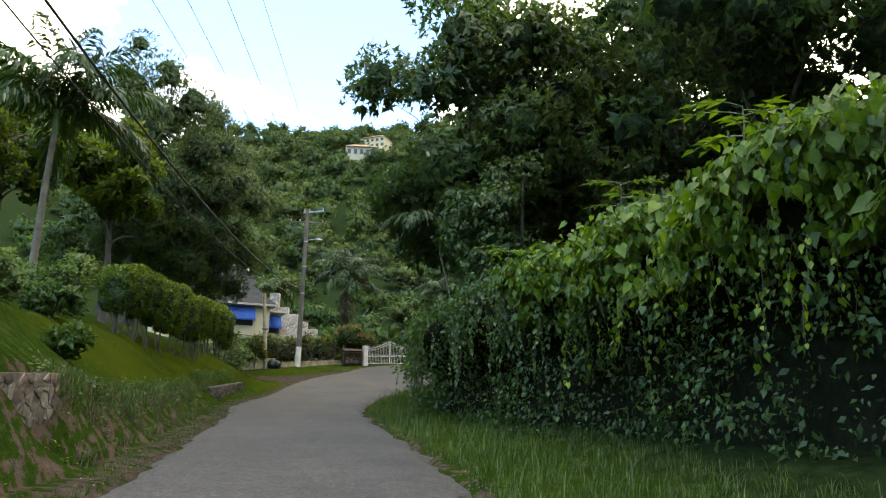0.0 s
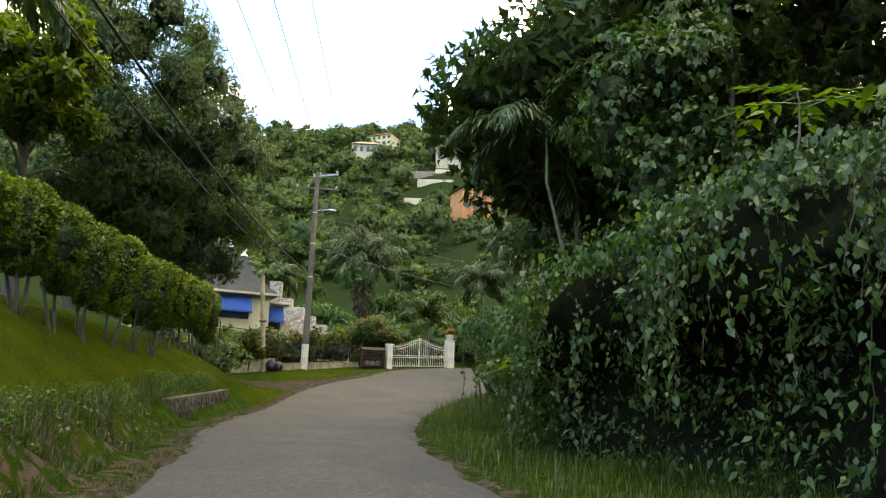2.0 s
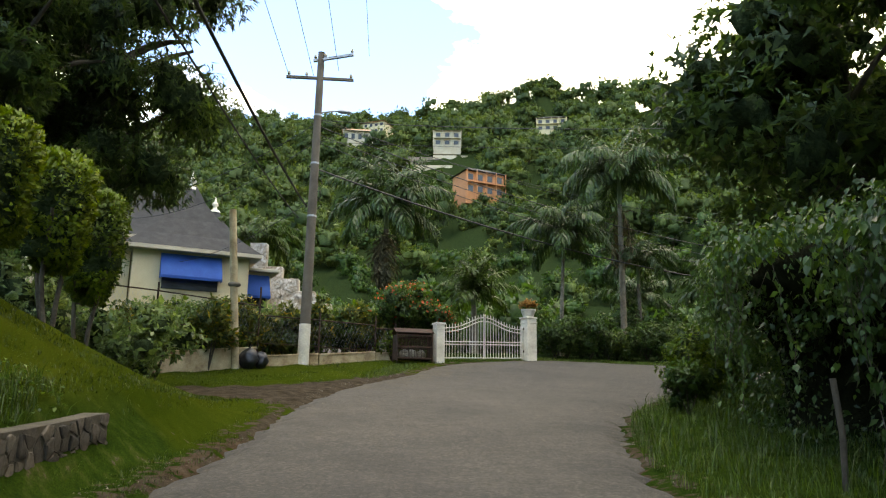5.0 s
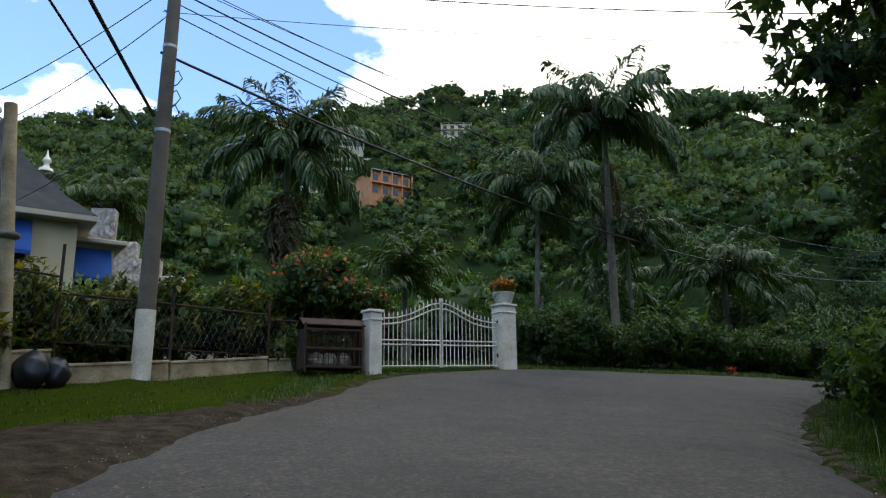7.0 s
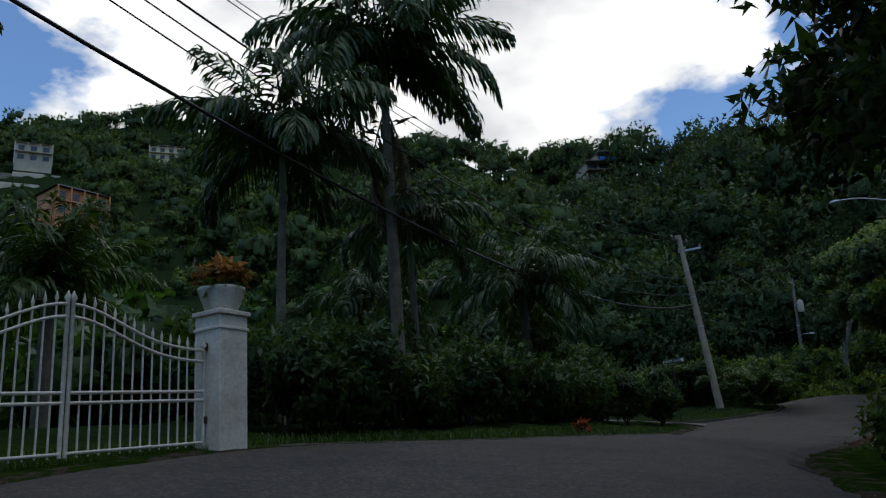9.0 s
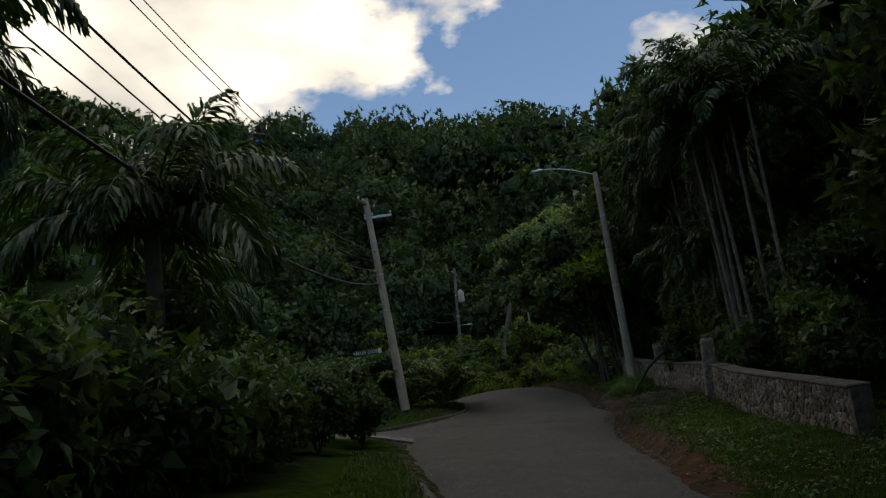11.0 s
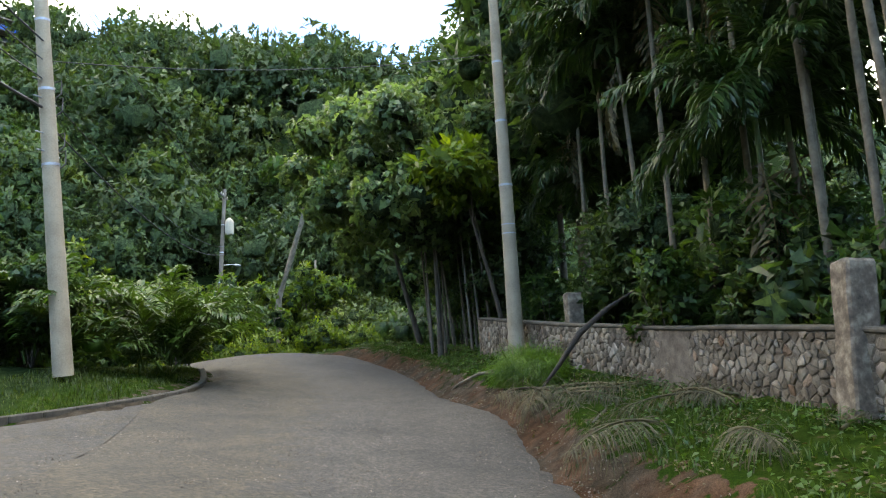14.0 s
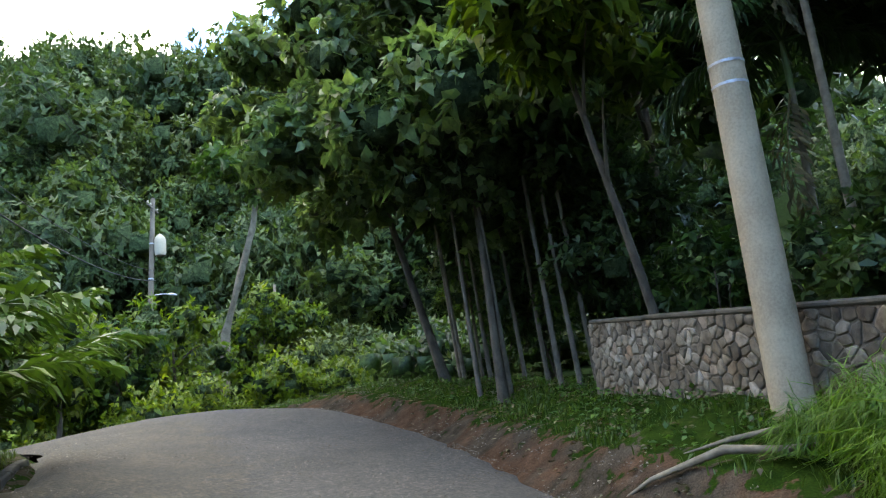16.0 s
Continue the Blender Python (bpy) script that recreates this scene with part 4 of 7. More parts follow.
def build_litter():
    rng = np.random.default_rng(13)
    P = clumped(rng, along(rng, EDGE_R, 0.58, 0.93, 0.0, 4.2, 22000, 1), 0.7, 0.45)
    P = np.c_[P, G(P) + 0.035]
    n = len(P)
    L = rng.uniform(0.03, 0.10, n)
    V, F = leaf_arrays(P, unit(rand_dirs(rng, n) * np.array([1, 1, 0.25])), unit(rand_dirs(rng, n) * 0.4 + np.array([0, 0, 1.0])), L, L * 0.55)
    tagged(under("leaf_litter", raw_mesh("leaf_litter", V, F, DRY_LEAF)), "dry brown leaf litter on the verge", "leaf litter", kind="stuff")
    P = clumped(rng, along(rng, EDGE_R, 0.56, 0.92, 0.7, 5.2, 24000, 1), 0.9, 0.5)
    P = np.c_[P, G(P) + rng.uniform(0.02, 0.12, len(P))]
    n = len(P)
    L = rng.uniform(0.05, 0.11, n)
    V, F = leaf_arrays(P, unit(rand_dirs(rng, n) * np.array([1, 1, 0.5])), unit(rand_dirs(rng, n) * 0.5 + np.array([0, 0, 1.0])), L, L * 0.6)
    tagged(under("ground_weeds", raw_mesh("ground_weeds", V, F, MID_LEAF)), "low leafy weeds on the verge", "weeds", kind="stuff")
    P = clumped(rng, along(rng, EDGE_L, 0.08, 0.37, 0.8, 1.6, 6000, -1), 0.8, 0.5)
    P = np.c_[P, G(P) + rng.uniform(0.02, 0.18, len(P))]
    n = len(P)
    L = rng.uniform(0.04, 0.10, n)
    V, F = leaf_arrays(P, unit(rand_dirs(rng, n) * np.array([1, 1, 0.5])), unit(rand_dirs(rng, n) * 0.6 + np.array([0, 0, 1.0])), L, L * 0.6)
    tagged(under("scarp_weeds", raw_mesh("scarp_weeds", V, F, MID_LEAF)), "low leafy ground cover on the earth scarp", "weeds", kind="stuff")
    P = np.concatenate([along(rng, EDGE_L, 0.62, 0.86, -4.6, 0.2, 24000, -1), along(rng, EDGE_R, 0.6, 0.95, -1.0, 0.45, 16000, 1), along(rng, EDGE_L, 0.41, 0.49, -1.8, 0.3, 1800, -1),
                        along(rng, EDGE_R, 0.08, 0.5, -0.25, 0.3, 2500, 1), along(rng, EDGE_L, 0.08, 0.4, -0.3, 0.5, 2500, -1)])
    P = clumped(rng, P, 0.9, 0.35)
    n = len(P)
    s = rng.uniform(0.004, 0.014, n)[:, None, None]
    o = np.array([(1, 0, 0), (-0.5, 0.9, 0), (-0.5, -0.9, 0), (0.1, 0.1, 0.9)])[None] + rng.normal(size=(n, 4, 3)) * 0.25
    on = inside(P, ROAD_POLY)
    V = np.c_[P, np.where(on, base_height(P) + 0.055 + 0.03 * smooth(0.3, 2.0, np.minimum(line_dist(P, EDGE_L), line_dist(P, EDGE_R))), G(P) + 0.03)][:, None] + o * s
    k = np.arange(n)[:, None] * 4
    F = np.concatenate([k + np.array([[0, 1, 3]]), k + np.array([[1, 2, 3]]), k + np.array([[2, 0, 3]])])
    tagged(under("gravel", raw_mesh("gravel", V.reshape(-1, 3), F, GRAVEL)), "loose pale gravel along the road edges", "gravel", kind="stuff")


build_litter()


# ---- vine hedge ----
HEDGE = np.array([(7.4, -3), (6.3, 3), (4.9, 8), (3.1, 14), (1.4, 19), (-0.2, 24), (-0.8, 29), (-0.7, 34), (-0.3, 39), (0.6, 43), (2.0, 46.5)], float)


def build_hedge():
    """A tall mass of climbing vines: a core coloured as shade, a curtain of heart-shaped leaves and hanging strands."""
    rng = np.random.default_rng(21)
    q = resample(HEDGE, 12)
    s = np.r_[0, np.cumsum(np.linalg.norm(np.diff(q, axis=0), axis=1))]
    tang = unit(np.gradient(q, axis=0))
    nor = np.c_[-tang[:, 1], tang[:, 0]]        # towards the road
    top_h = 4.0 + 0.12 * np.sin(s / 3.1) + 0.3 * np.sin(s / 7.3 + 1) + 0.08 * np.sin(s * 1.15) - 0.9 * smooth(24.5, 30, s)
    # cross section: foot, hollow under the overhang, brow, crown, back
    prof_d = np.array([-0.9, -2.3, -2.2, -0.1, 0.5, 0.3, -0.5, -1.8, -3.2])
    even = np.array([-0.1, -0.3, -0.25, 0.15, 0.4, 0.3, -0.5, -1.8, -3.2])
    hollow = np.clip(0.62 + 0.5 * np.sin(s / 2.9 + 0.6) + 0.25 * np.sin(s / 1.3), 0.12, 1) * (1 - 0.75 * smooth(11, 15, s) * smooth(27, 23, s))
    prof_z = np.array([0.0, 0.25, 0.55, 0.66, 0.80, 0.93, 1.0, 0.98, 0.85])

    def at(u, v):
        """u: metres along, v: 0 to 8 round the section."""
        c = np.c_[np.interp(u, s, q[:, 0]), np.interp(u, s, q[:, 1])]
        n = np.c_[np.interp(u, s, nor[:, 0]), np.interp(u, s, nor[:, 1])]
        h = np.interp(u, s, top_h)
        k = np.arange(9)
        lump = 0.24 * np.sin(u * 1.7 + v) + 0.26 * np.sin(u * 0.83 + 2 * v + 1)
        w = np.interp(u, s, hollow)
        d = np.interp(v, k, prof_d) * w + np.interp(v, k, even) * (1 - w) + lump * 0.8 * np.interp(v, k, [0.2, 0.5, 0.6, 1, 1, 1, 0.6, 0.4, 0.3])
        xy = c + n * d[:, None]
        return np.c_[xy, G(c) + np.interp(v, k, prof_z) * h + 0.2 * lump]
    ob = thing("vine_hedge", HEDGE[4, 0], HEDGE[4, 1], G1(*HEDGE[4]), "tall wild vine hedge with heart-shaped leaves hanging over the verge", "hedge")
    off = np.array([ob.location.x, ob.location.y, ob.location.z])
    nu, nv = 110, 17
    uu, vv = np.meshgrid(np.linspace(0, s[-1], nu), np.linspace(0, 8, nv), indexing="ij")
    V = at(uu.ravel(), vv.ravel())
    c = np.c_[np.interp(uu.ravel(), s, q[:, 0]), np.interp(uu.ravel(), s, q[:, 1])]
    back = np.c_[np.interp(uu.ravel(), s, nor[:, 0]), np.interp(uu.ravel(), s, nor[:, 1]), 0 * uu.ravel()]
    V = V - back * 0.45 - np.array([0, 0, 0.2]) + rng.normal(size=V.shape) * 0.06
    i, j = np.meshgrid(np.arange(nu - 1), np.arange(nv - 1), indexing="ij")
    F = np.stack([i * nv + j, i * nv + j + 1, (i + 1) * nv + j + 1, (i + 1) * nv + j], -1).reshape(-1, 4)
    # one bumpy sheet behind the leaves, painted near black for shade
    under("shade_core", raw_mesh("shade_core", V - off, F, HEDGE_SHADE, True), ob, "near-black core standing for the shade inside the hedge")

    def sheet(name, n, v0, v1, size, mat, depth, u0=0, u1=99, bare=0.0, cell=0.8, narrow=False):
        """Leaves over a part of the section; bare patches between the sprays show the shade-coloured core."""
        u, v = rng.uniform(u0, min(u1, s[-1]), n), rng.uniform(v0, v1, n)
        P = at(u, v)
        patch = np.array([noise.noise(Vector(p / cell)) + 0.6 * noise.noise(Vector(p / (cell * 0.35))) for p in P])
        keep = patch + rng.normal(size=n) * 0.1 > bare - 0.75 * smooth(4.0, 5.2, v)
        u, v, P = u[keep], v[keep], P[keep]
        n = len(u)
        e = 0.05
        a, b = at(u + e, v) - P, at(u, v + e) - P
        N = unit(np.cross(b, a))
        N = np.where((N[:, 2:3] < 0) & (v[:, None] > 3.4), -N, N)
        P = P + N * (rng.normal(size=(n, 1)) * depth + 0.14 * patch[keep][:, None])
        D = unit(np.array([0, 0, -1.0]) + 0.6 * rand_dirs(rng, n) + N * 0.45)
        L = size * np.where(rng.random(n) < 0.3, rng.uniform(1.0, 1.5, n), rng.uniform(0.45, 0.95, n))
        face = unit(N + 0.75 * rand_dirs(rng, n))
        V, F = leaf_arrays(P - off, unit(D + 0.8 * rand_dirs(rng, n)), face, L, L * rng.uniform(0.4, 0.6, n)) if narrow else heart_arrays(P - off, D, face, L, L * rng.uniform(0.65, 0.9, n))
        under(name, raw_mesh(name, V, F, mat), ob)
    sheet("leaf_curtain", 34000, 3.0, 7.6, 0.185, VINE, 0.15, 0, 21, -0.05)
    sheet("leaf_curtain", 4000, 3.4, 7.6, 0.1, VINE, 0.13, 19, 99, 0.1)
    # darker leaves here and below the brow, partly shade put into the colour
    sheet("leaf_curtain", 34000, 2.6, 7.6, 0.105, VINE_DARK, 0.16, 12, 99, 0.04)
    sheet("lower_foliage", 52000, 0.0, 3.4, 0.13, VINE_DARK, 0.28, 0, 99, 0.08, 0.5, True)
    # strands that hang from the brow
    PV, ST, US = [], [], []
    for k in range(240):
        u = rng.uniform(0, s[-1])
        p0 = at(np.array([u]), np.array([rng.uniform(3.0, 4.6)]))[0]
        ln = rng.uniform(0.4, 1.6) if rng.random() < 0.8 else rng.uniform(1.5, 2.4)
        m = int(ln / 0.075)
        t = np.linspace(0, 1, m)
        Q = p0 + np.c_[0.12 * np.sin(t * 3 + k), 0.12 * np.cos(t * 2 + k), -ln * t] + rng.normal(size=(m, 3)) * 0.03
        PV.append(Q)
        US.append(np.full(m, u))
        ST.append(tube_arrays(Q[::3], 0.006, 3))
    P = np.concatenate(PV)
    n = len(P)
    L = 0.11 * rng.uniform(0.6, 1.3, n)
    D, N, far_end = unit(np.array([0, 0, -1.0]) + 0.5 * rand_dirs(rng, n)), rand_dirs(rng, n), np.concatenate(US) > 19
    # strands farther along take the darker green, partly to paint tree shade
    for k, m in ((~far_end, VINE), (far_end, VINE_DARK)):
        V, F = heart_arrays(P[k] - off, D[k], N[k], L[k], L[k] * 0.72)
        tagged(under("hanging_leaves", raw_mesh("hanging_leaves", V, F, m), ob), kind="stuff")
    V, F = joined(ST)
    tagged(under("stem_tangle", raw_mesh("stem_tangle", V - off, F, BARK), ob), kind="stuff")


build_hedge()


def broad_leaf_plant(x, y, z, h, spread, count, seed, label):
    """A young shoot with long stalks of paired broad leaves."""
    rng = np.random.default_rng(seed)
    ob = thing("broad_leaf_plant", x, y, z, label, "plant", "young broad-leaved shoots")
    t = np.linspace(0, 1, 6)
    tube("stem", np.c_[0.1 * np.sin(t * 2), 0 * t, h * t], 0.02 - 0.012 * t, PALE_BARK, ob, 6)
    Ps, Ds, Ns, Ls = [], [], [], []
    for i in range(count):
        a = i * 2.4 + rng.uniform(-0.3, 0.3)
        z0 = h * rng.uniform(0.55, 1.0)
        u = np.array([math.cos(a), math.sin(a), rng.uniform(0.1, 0.5)])
        Q = np.array([0.1 * math.sin(2 * z0 / h), 0, z0]) + u * (spread * t)[:, None] - np.array([0, 0, 0.35 * spread]) * (t ** 2)[:, None]
        tube("stalk", Q, 0.008, SHAFT, ob, 4)
        for k in range(2, 6):
            side = np.array([-u[1], u[0], 0])
            for s in ((-1, 1) if k < 5 else (0,)):
                Ps.append(Q[k])
                Ds.append(unit(side * s * 1.1 + u * 0.7 + np.array([0, 0, -0.3])))
                Ns.append(unit(np.array([0, 0, 1.0]) + rng.normal(size=3) * 0.25))
                Ls.append(rng.uniform(0.2, 0.32) * spread)
    L = np.array(Ls)
    V, F = heart_arrays(np.array(Ps), np.array(Ds), np.array(Ns), L, L * 0.55)
    under("leaf_sprays", raw_mesh("leaf_sprays", V, F, VINE), ob)


def draped_tree():
    """A dead-straight small tree wholly hung with large-leaved vines."""
    rng = np.random.default_rng(910)
    x, y = 2.3, 23.2
    ob = thing("vine_draped_tree", x, y, G1(x, y), "tree trunk hung from top to bottom with large-leaved vines", "tree")
    t = np.linspace(0, 1, 6)
    tube("trunk", np.c_[0.2 * t, 0.1 * np.sin(3 * t), 7.5 * t - 0.1], 0.08 - 0.04 * t, DARK_BARK, ob, 8)
    k = 26
    B = np.c_[rng.uniform(-2.0, 0.5, k), rng.uniform(-0.8, 0.8, k), rng.uniform(2.4, 7.6, k), rng.uniform(0.45, 0.8, k)]
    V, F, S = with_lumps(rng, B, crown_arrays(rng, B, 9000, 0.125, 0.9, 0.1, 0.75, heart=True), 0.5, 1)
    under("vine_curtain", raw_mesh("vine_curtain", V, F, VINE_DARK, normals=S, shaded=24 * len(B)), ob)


draped_tree()
broad_leaf_plant(-0.75, 26.0, 2.1, 0.8, 0.9, 11, 901, "young shoot with paired broad green leaves in the hedge")
broad_leaf_plant(3.6, 15.4, 4.7, 1.35, 0.7, 10, 902, "umbrella-shaped young tree rising over the hedge")
broad_leaf_plant(4.2, 10.4, 4.6, 1.1, 0.9, 10, 903, "young shoot with large pale green leaves above the hedge")
broad_leaf_plant(1.6, 19.4, 4.6, 0.9, 0.8, 8, 904, "young shoot with large pale green leaves above the hedge")
tagged(tube("fence_stake", np.array([[0, 0, -0.1], [0.02, 0, 0.6], [-0.03, 0, 1.2]]), 0.035, BARK, None, 7), "old grey wooden stake under the vine hedge", "stake").location = (-1.1, 36.0, G1(-1.1, 36.0))


# ---- trees beside the first stretch ----
def big_trees():
    for i, (x, y, h, r, rz, n) in enumerate([(0.9, 29.2, 11.5, 4.2, 6.2, 36000), (4.2, 37, 11, 4.0, 7.0, 22000), (9.5, 21, 11, 5.2, 7.5, 20000), (12, 12, 10, 5.0, 7.0, 14000),
                                             (4.8, 45.6, 8.5, 3.9, 6.5, 22000), (7.6, 51.0, 7.5, 3.2, 5.6, 20000), (14, 40, 12, 6, 8, 4000), (16, 25, 12, 6, 8, 6000), (13.0, 52.6, 7.0, 2.8, 5.0, 14000), (18.5, 52.0, 8.5, 3.4, 6, 12000), (11, 38, 13, 5, 7, 6000), (9.5, 30, 11, 4.2, 7, 14000), (5.6, 31.5, 9, 3.4, 6, 12000), (7.6, 40.5, 9.5, 3.8, 6.5, 9000)]):
        tree("broadleaf_tree", x, y, h, h, r, rz, n, 0.22, MID_LEAF if i == 3 else DARK_LEAF, "tall dark broad-leaved tree with dense glossy foliage", 100 + i, 0.075 if i in (0, 1, 12, 13) else 0.18, 60 if i == 0 else 46, group="dark trees inside the bend", aspect=0.6, lump=0.45, tri=True)
    for i, (x, y) in enumerate([(-25.5, 70), (-29.5, 65.5)]):
        tree("broadleaf_tree", x, y, 11, 11, 4.2, 5.0, 14000, 0.3, DARK_LEAF, "tall dark broad-leaved tree behind the villa", 120 + i, 0.3, 46, group="dark trees behind the villa", aspect=0.6, tri=True)
    palm("slender_palm", 0.9, 28.2, 6.6, 2.6, 9, "slim palm with long fronds among the dark trees", 152, 0.045, arch=1.1, lift=0.7, lean=(-1.0, -0.7))
    # feathery dark tree behind the clipped row
    tree("feathery_tree", -14.7, 46.6, 9.5, 9.5, 3.3, 7.4, 56000, 0.16, DARK_LEAF, "large dark feathery evergreen tree behind the clipped row", 131, 0.35, 60, aspect=0.3, tri=True, droop=0.8)
    tree("feathery_tree", -16.8, 40.8, 10, 10, 3.8, 7.4, 44000, 0.17, DARK_LEAF, "dark evergreen tree behind the clipped row", 132, 0.3, 45, aspect=0.35, tri=True, droop=0.7)
    tree("feathery_tree", -14.6, 42.4, 9.0, 9.0, 3.0, 6.8, 44000, 0.16, DARK_LEAF, "tall dark evergreen tree behind the clipped row", 133, 0.25, 48, aspect=0.32, tri=True, droop=0.8)
    for i, (x, y, cz, r, rz) in enumerate([(-13.8, 31.2, 6.4, 1.9, 2.2), (-19.5, 32.5, 7.2, 2.8, 3.2), (-21, 28, 6.5, 3.0, 3.2)]):
        tree("light_tree", x, y, cz, cz, r, rz, 9000, 0.21, LIGHT_LEAF, "light green spreading tree on the bank", 140 + i, 0.14, 34, aspect=0.5, group="light green trees", clump=(0.16, 0.32))
    palm("areca_palm", -14.1, 25.9, 7.0, 4.3, 13, "slim pale-trunked palm with arching feather fronds", 150, 0.12, arch=1.0, lift=0.9, shaft=1.0, lean=(0.5, -0.6), z=4.5)
    for i, (x, y, r, hh) in enumerate([(-7.6, 12.4, 0.6, 0.7), (-6.9, 14.2, 0.5, 0.6), (-8.6, 14.6, 0.7, 0.8), (-9.0, 17.5, 0.7, 0.7), (-9.6, 11, 1.2, 1.4), (-10.5, 20, 1.2, 1.5), (-11.8, 23.5, 1.3, 1.9)]):
        shrub("bank_bush", x, y, r, hh, 1500, 0.11, (GREY_LEAF, MID_LEAF)[i % 2], "loose grey-green bush on the bank", 160 + i, group="bushes on the bank")


def topiary_row():
    rng = np.random.default_rng(31)
    for i, y in enumerate(np.arange(23.05, 41.5, 1.76)):
        x = -10.0 - 0.09 * (y - 24) + rng.uniform(-0.12, 0.12)
        g = G1(x, y)
        h = 5.72 + 0.045 * (y - 26) + rng.uniform(-0.2, 0.16) - g
        ob = thing("clipped_tree", x, y, g, "small clipped tree with a dense bright green crown on thin trunks", "clipped tree", "clipped row on the lawn")
        for k in range(rng.integers(2, 4)):
            a = k * 2.1 + i
            t = np.linspace(0, 1, 6)
            bend = 0.05 * np.sin(t * 5 + i)
            tube("trunk", np.c_[0.09 * np.cos(a) + 0.26 * np.cos(a) * t + bend, 0.09 * np.sin(a) + 0.26 * np.sin(a) * t, t * h * 0.66 - 0.05], 0.04 - 0.012 * t, BARK, ob, 7)
        half, mid, w = h * 0.35, h * 0.645, rng.uniform(0.44, 0.52)
        # lumps painted as shade inside, clipped leaves outside: nearly square above, narrowing downwards
        B = np.c_[rng.uniform(-0.2, 0.2, (14, 2)), mid + rng.uniform(-0.66, 0.62, 14) * half, rng.uniform(0.22, 0.34, 14)]
        lumps = lump_arrays(rng, B, 0.95, 0.16, 1)
        n = 5600
        d = rand_dirs(rng, n)
        d2 = d / ((np.abs(d) ** 5).sum(1) ** 0.2)[:, None]
        P = d2 * np.array([w, w, half]) * (1 - np.abs(rng.normal(size=(n, 1))) * 0.13)
        P[:, :2] *= 0.88 + 0.2 * np.clip(P[:, 2:3] / half, -1, 0.6)
        P[:, 2] += mid
        P += 0.035 * np.sin(P[:, [1, 2, 0]] * 7 + i) + 0.025 * np.sin(P[:, [2, 0, 1]] * 15 + 2 * i)
        hole = np.array([noise.noise(Vector((p[0] * 4.5 + 7 * i, p[1] * 4.5, p[2] * 4.5))) for p in P])
        keep = hole + rng.normal(size=n) * 0.08 < np.where(d[:, 2] > 0.3, 0.6, 0.2)
        P, d, d2 = P[keep], d[keep], d2[keep]
        n = len(P)
        L = 0.085 * rng.uniform(0.7, 1.3, n)
        V, F = leaf_arrays(P, unit(d + 0.8 * rand_dirs(rng, n)), unit(d + 0.7 * rand_dirs(rng, n) + np.array([0, 0, 0.4])), L, L * 0.6)
        S = unit(d2 + 0.55 * rand_dirs(rng, n))
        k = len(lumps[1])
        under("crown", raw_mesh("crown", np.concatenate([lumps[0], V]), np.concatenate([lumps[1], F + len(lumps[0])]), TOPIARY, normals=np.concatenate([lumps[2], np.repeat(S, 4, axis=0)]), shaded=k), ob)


def shrub(name, x, y, r, h, n, size, mat, label, seed, category="shrub", group="", z=None, aspect=0.5, flowers=None, blobs=12, droop=0.2):
    rng = np.random.default_rng(seed)
    ob = thing(name, x, y, G1(x, y) if z is None else z, label, category, group)
    st = []
    for k in range(5):
        a = rng.uniform(0, 6.28)
        t = np.linspace(0, 1, 4)
        st.append(tube_arrays(np.c_[math.cos(a) * r * 0.5 * t, math.sin(a) * r * 0.5 * t, t * h * 0.7 - 0.03], 0.022 - 0.012 * t, 5))
    V, F = joined(st)
    tagged(under("woody_base", raw_mesh("woody_base", V, F, BARK, True), ob), kind="stuff")
    B = spread_blobs(rng, 0, 0, h * 0.55, r * 0.7, r * 0.7, h * 0.36, blobs, 0.28 * r, 0.5 * r)
    B[:, 3] = np.minimum(B[:, 3], B[:, 2] + 0.05)
    V, F, S = crown_arrays(rng, B, n, size * 1.1, droop, inner=0.15, aspect=aspect)
    if aspect > 0.1:
        V, F, S = with_lumps(rng, B, (V, F, S), 0.5)
    V[:, 2] = np.maximum(V[:, 2], 0.0)
    under("foliage", raw_mesh("foliage", V, F, mat, normals=S, shaded=6 * len(B) if aspect > 0.1 else None), ob)
    if flowers:
        fm, fn, fs, fl = flowers
        d = rand_dirs(rng, fn)
        d[:, 2] = np.abs(d[:, 2])
        k = rng.integers(0, len(B), fn)
        V, F = leaf_arrays(B[k, :3] + d * B[k, 3:4] * 1.05, rand_dirs(rng, fn), d, fs * rng.uniform(0.6, 1.3, fn), fs * 0.7 + np.zeros(fn))
        tagged(under("flowers", raw_mesh("flowers", V, F, fm), ob, fl), kind="stuff")
    return ob


big_trees()
topiary_row()


# ---- poles and wires ----
def pole_profile(h, r0, r1, n=9):
    t = np.linspace(0, 1, n)
    return t, r0 + (r1 - r0) * t


def utility_pole(x, y, z, top, r0, r1, mat, label, painted=0.0):
    """A tapered pole from its base to the place of its top."""
    ob = thing("utility_pole", x, y, z, label, "utility pole", "utility poles")
    d = np.array(top) - np.array([x, y, z])
    t, r = pole_profile(1, r0, r1, 12)
    tube("shaft", t[:, None] * d[None] - np.array([0, 0, 0.05]), r, mat, ob, 12)
    V, F = tube_arrays(np.array([d * 0.999, d * 1.0005]), [r1, 0.001], 12)
    under("pole_cap", raw_mesh("pole_cap", V, F, mat), ob)
    if painted:
        k = painted / np.linalg.norm(d)
        tube("paint_band", np.array([[0, 0, -0.04], *(d[None] * np.linspace(0.02, k, 4)[:, None])]), r0 * 1.03, WHITE_PAINT, ob, 12, "white painted foot of the pole")
    for k in (0.45, 0.62, 0.78):
        tube("steel_band", np.array([d * k, d * (k + 0.006)]), (r0 + (r1 - r0) * k) * 1.06, STEEL, ob, 12)
    return ob, d


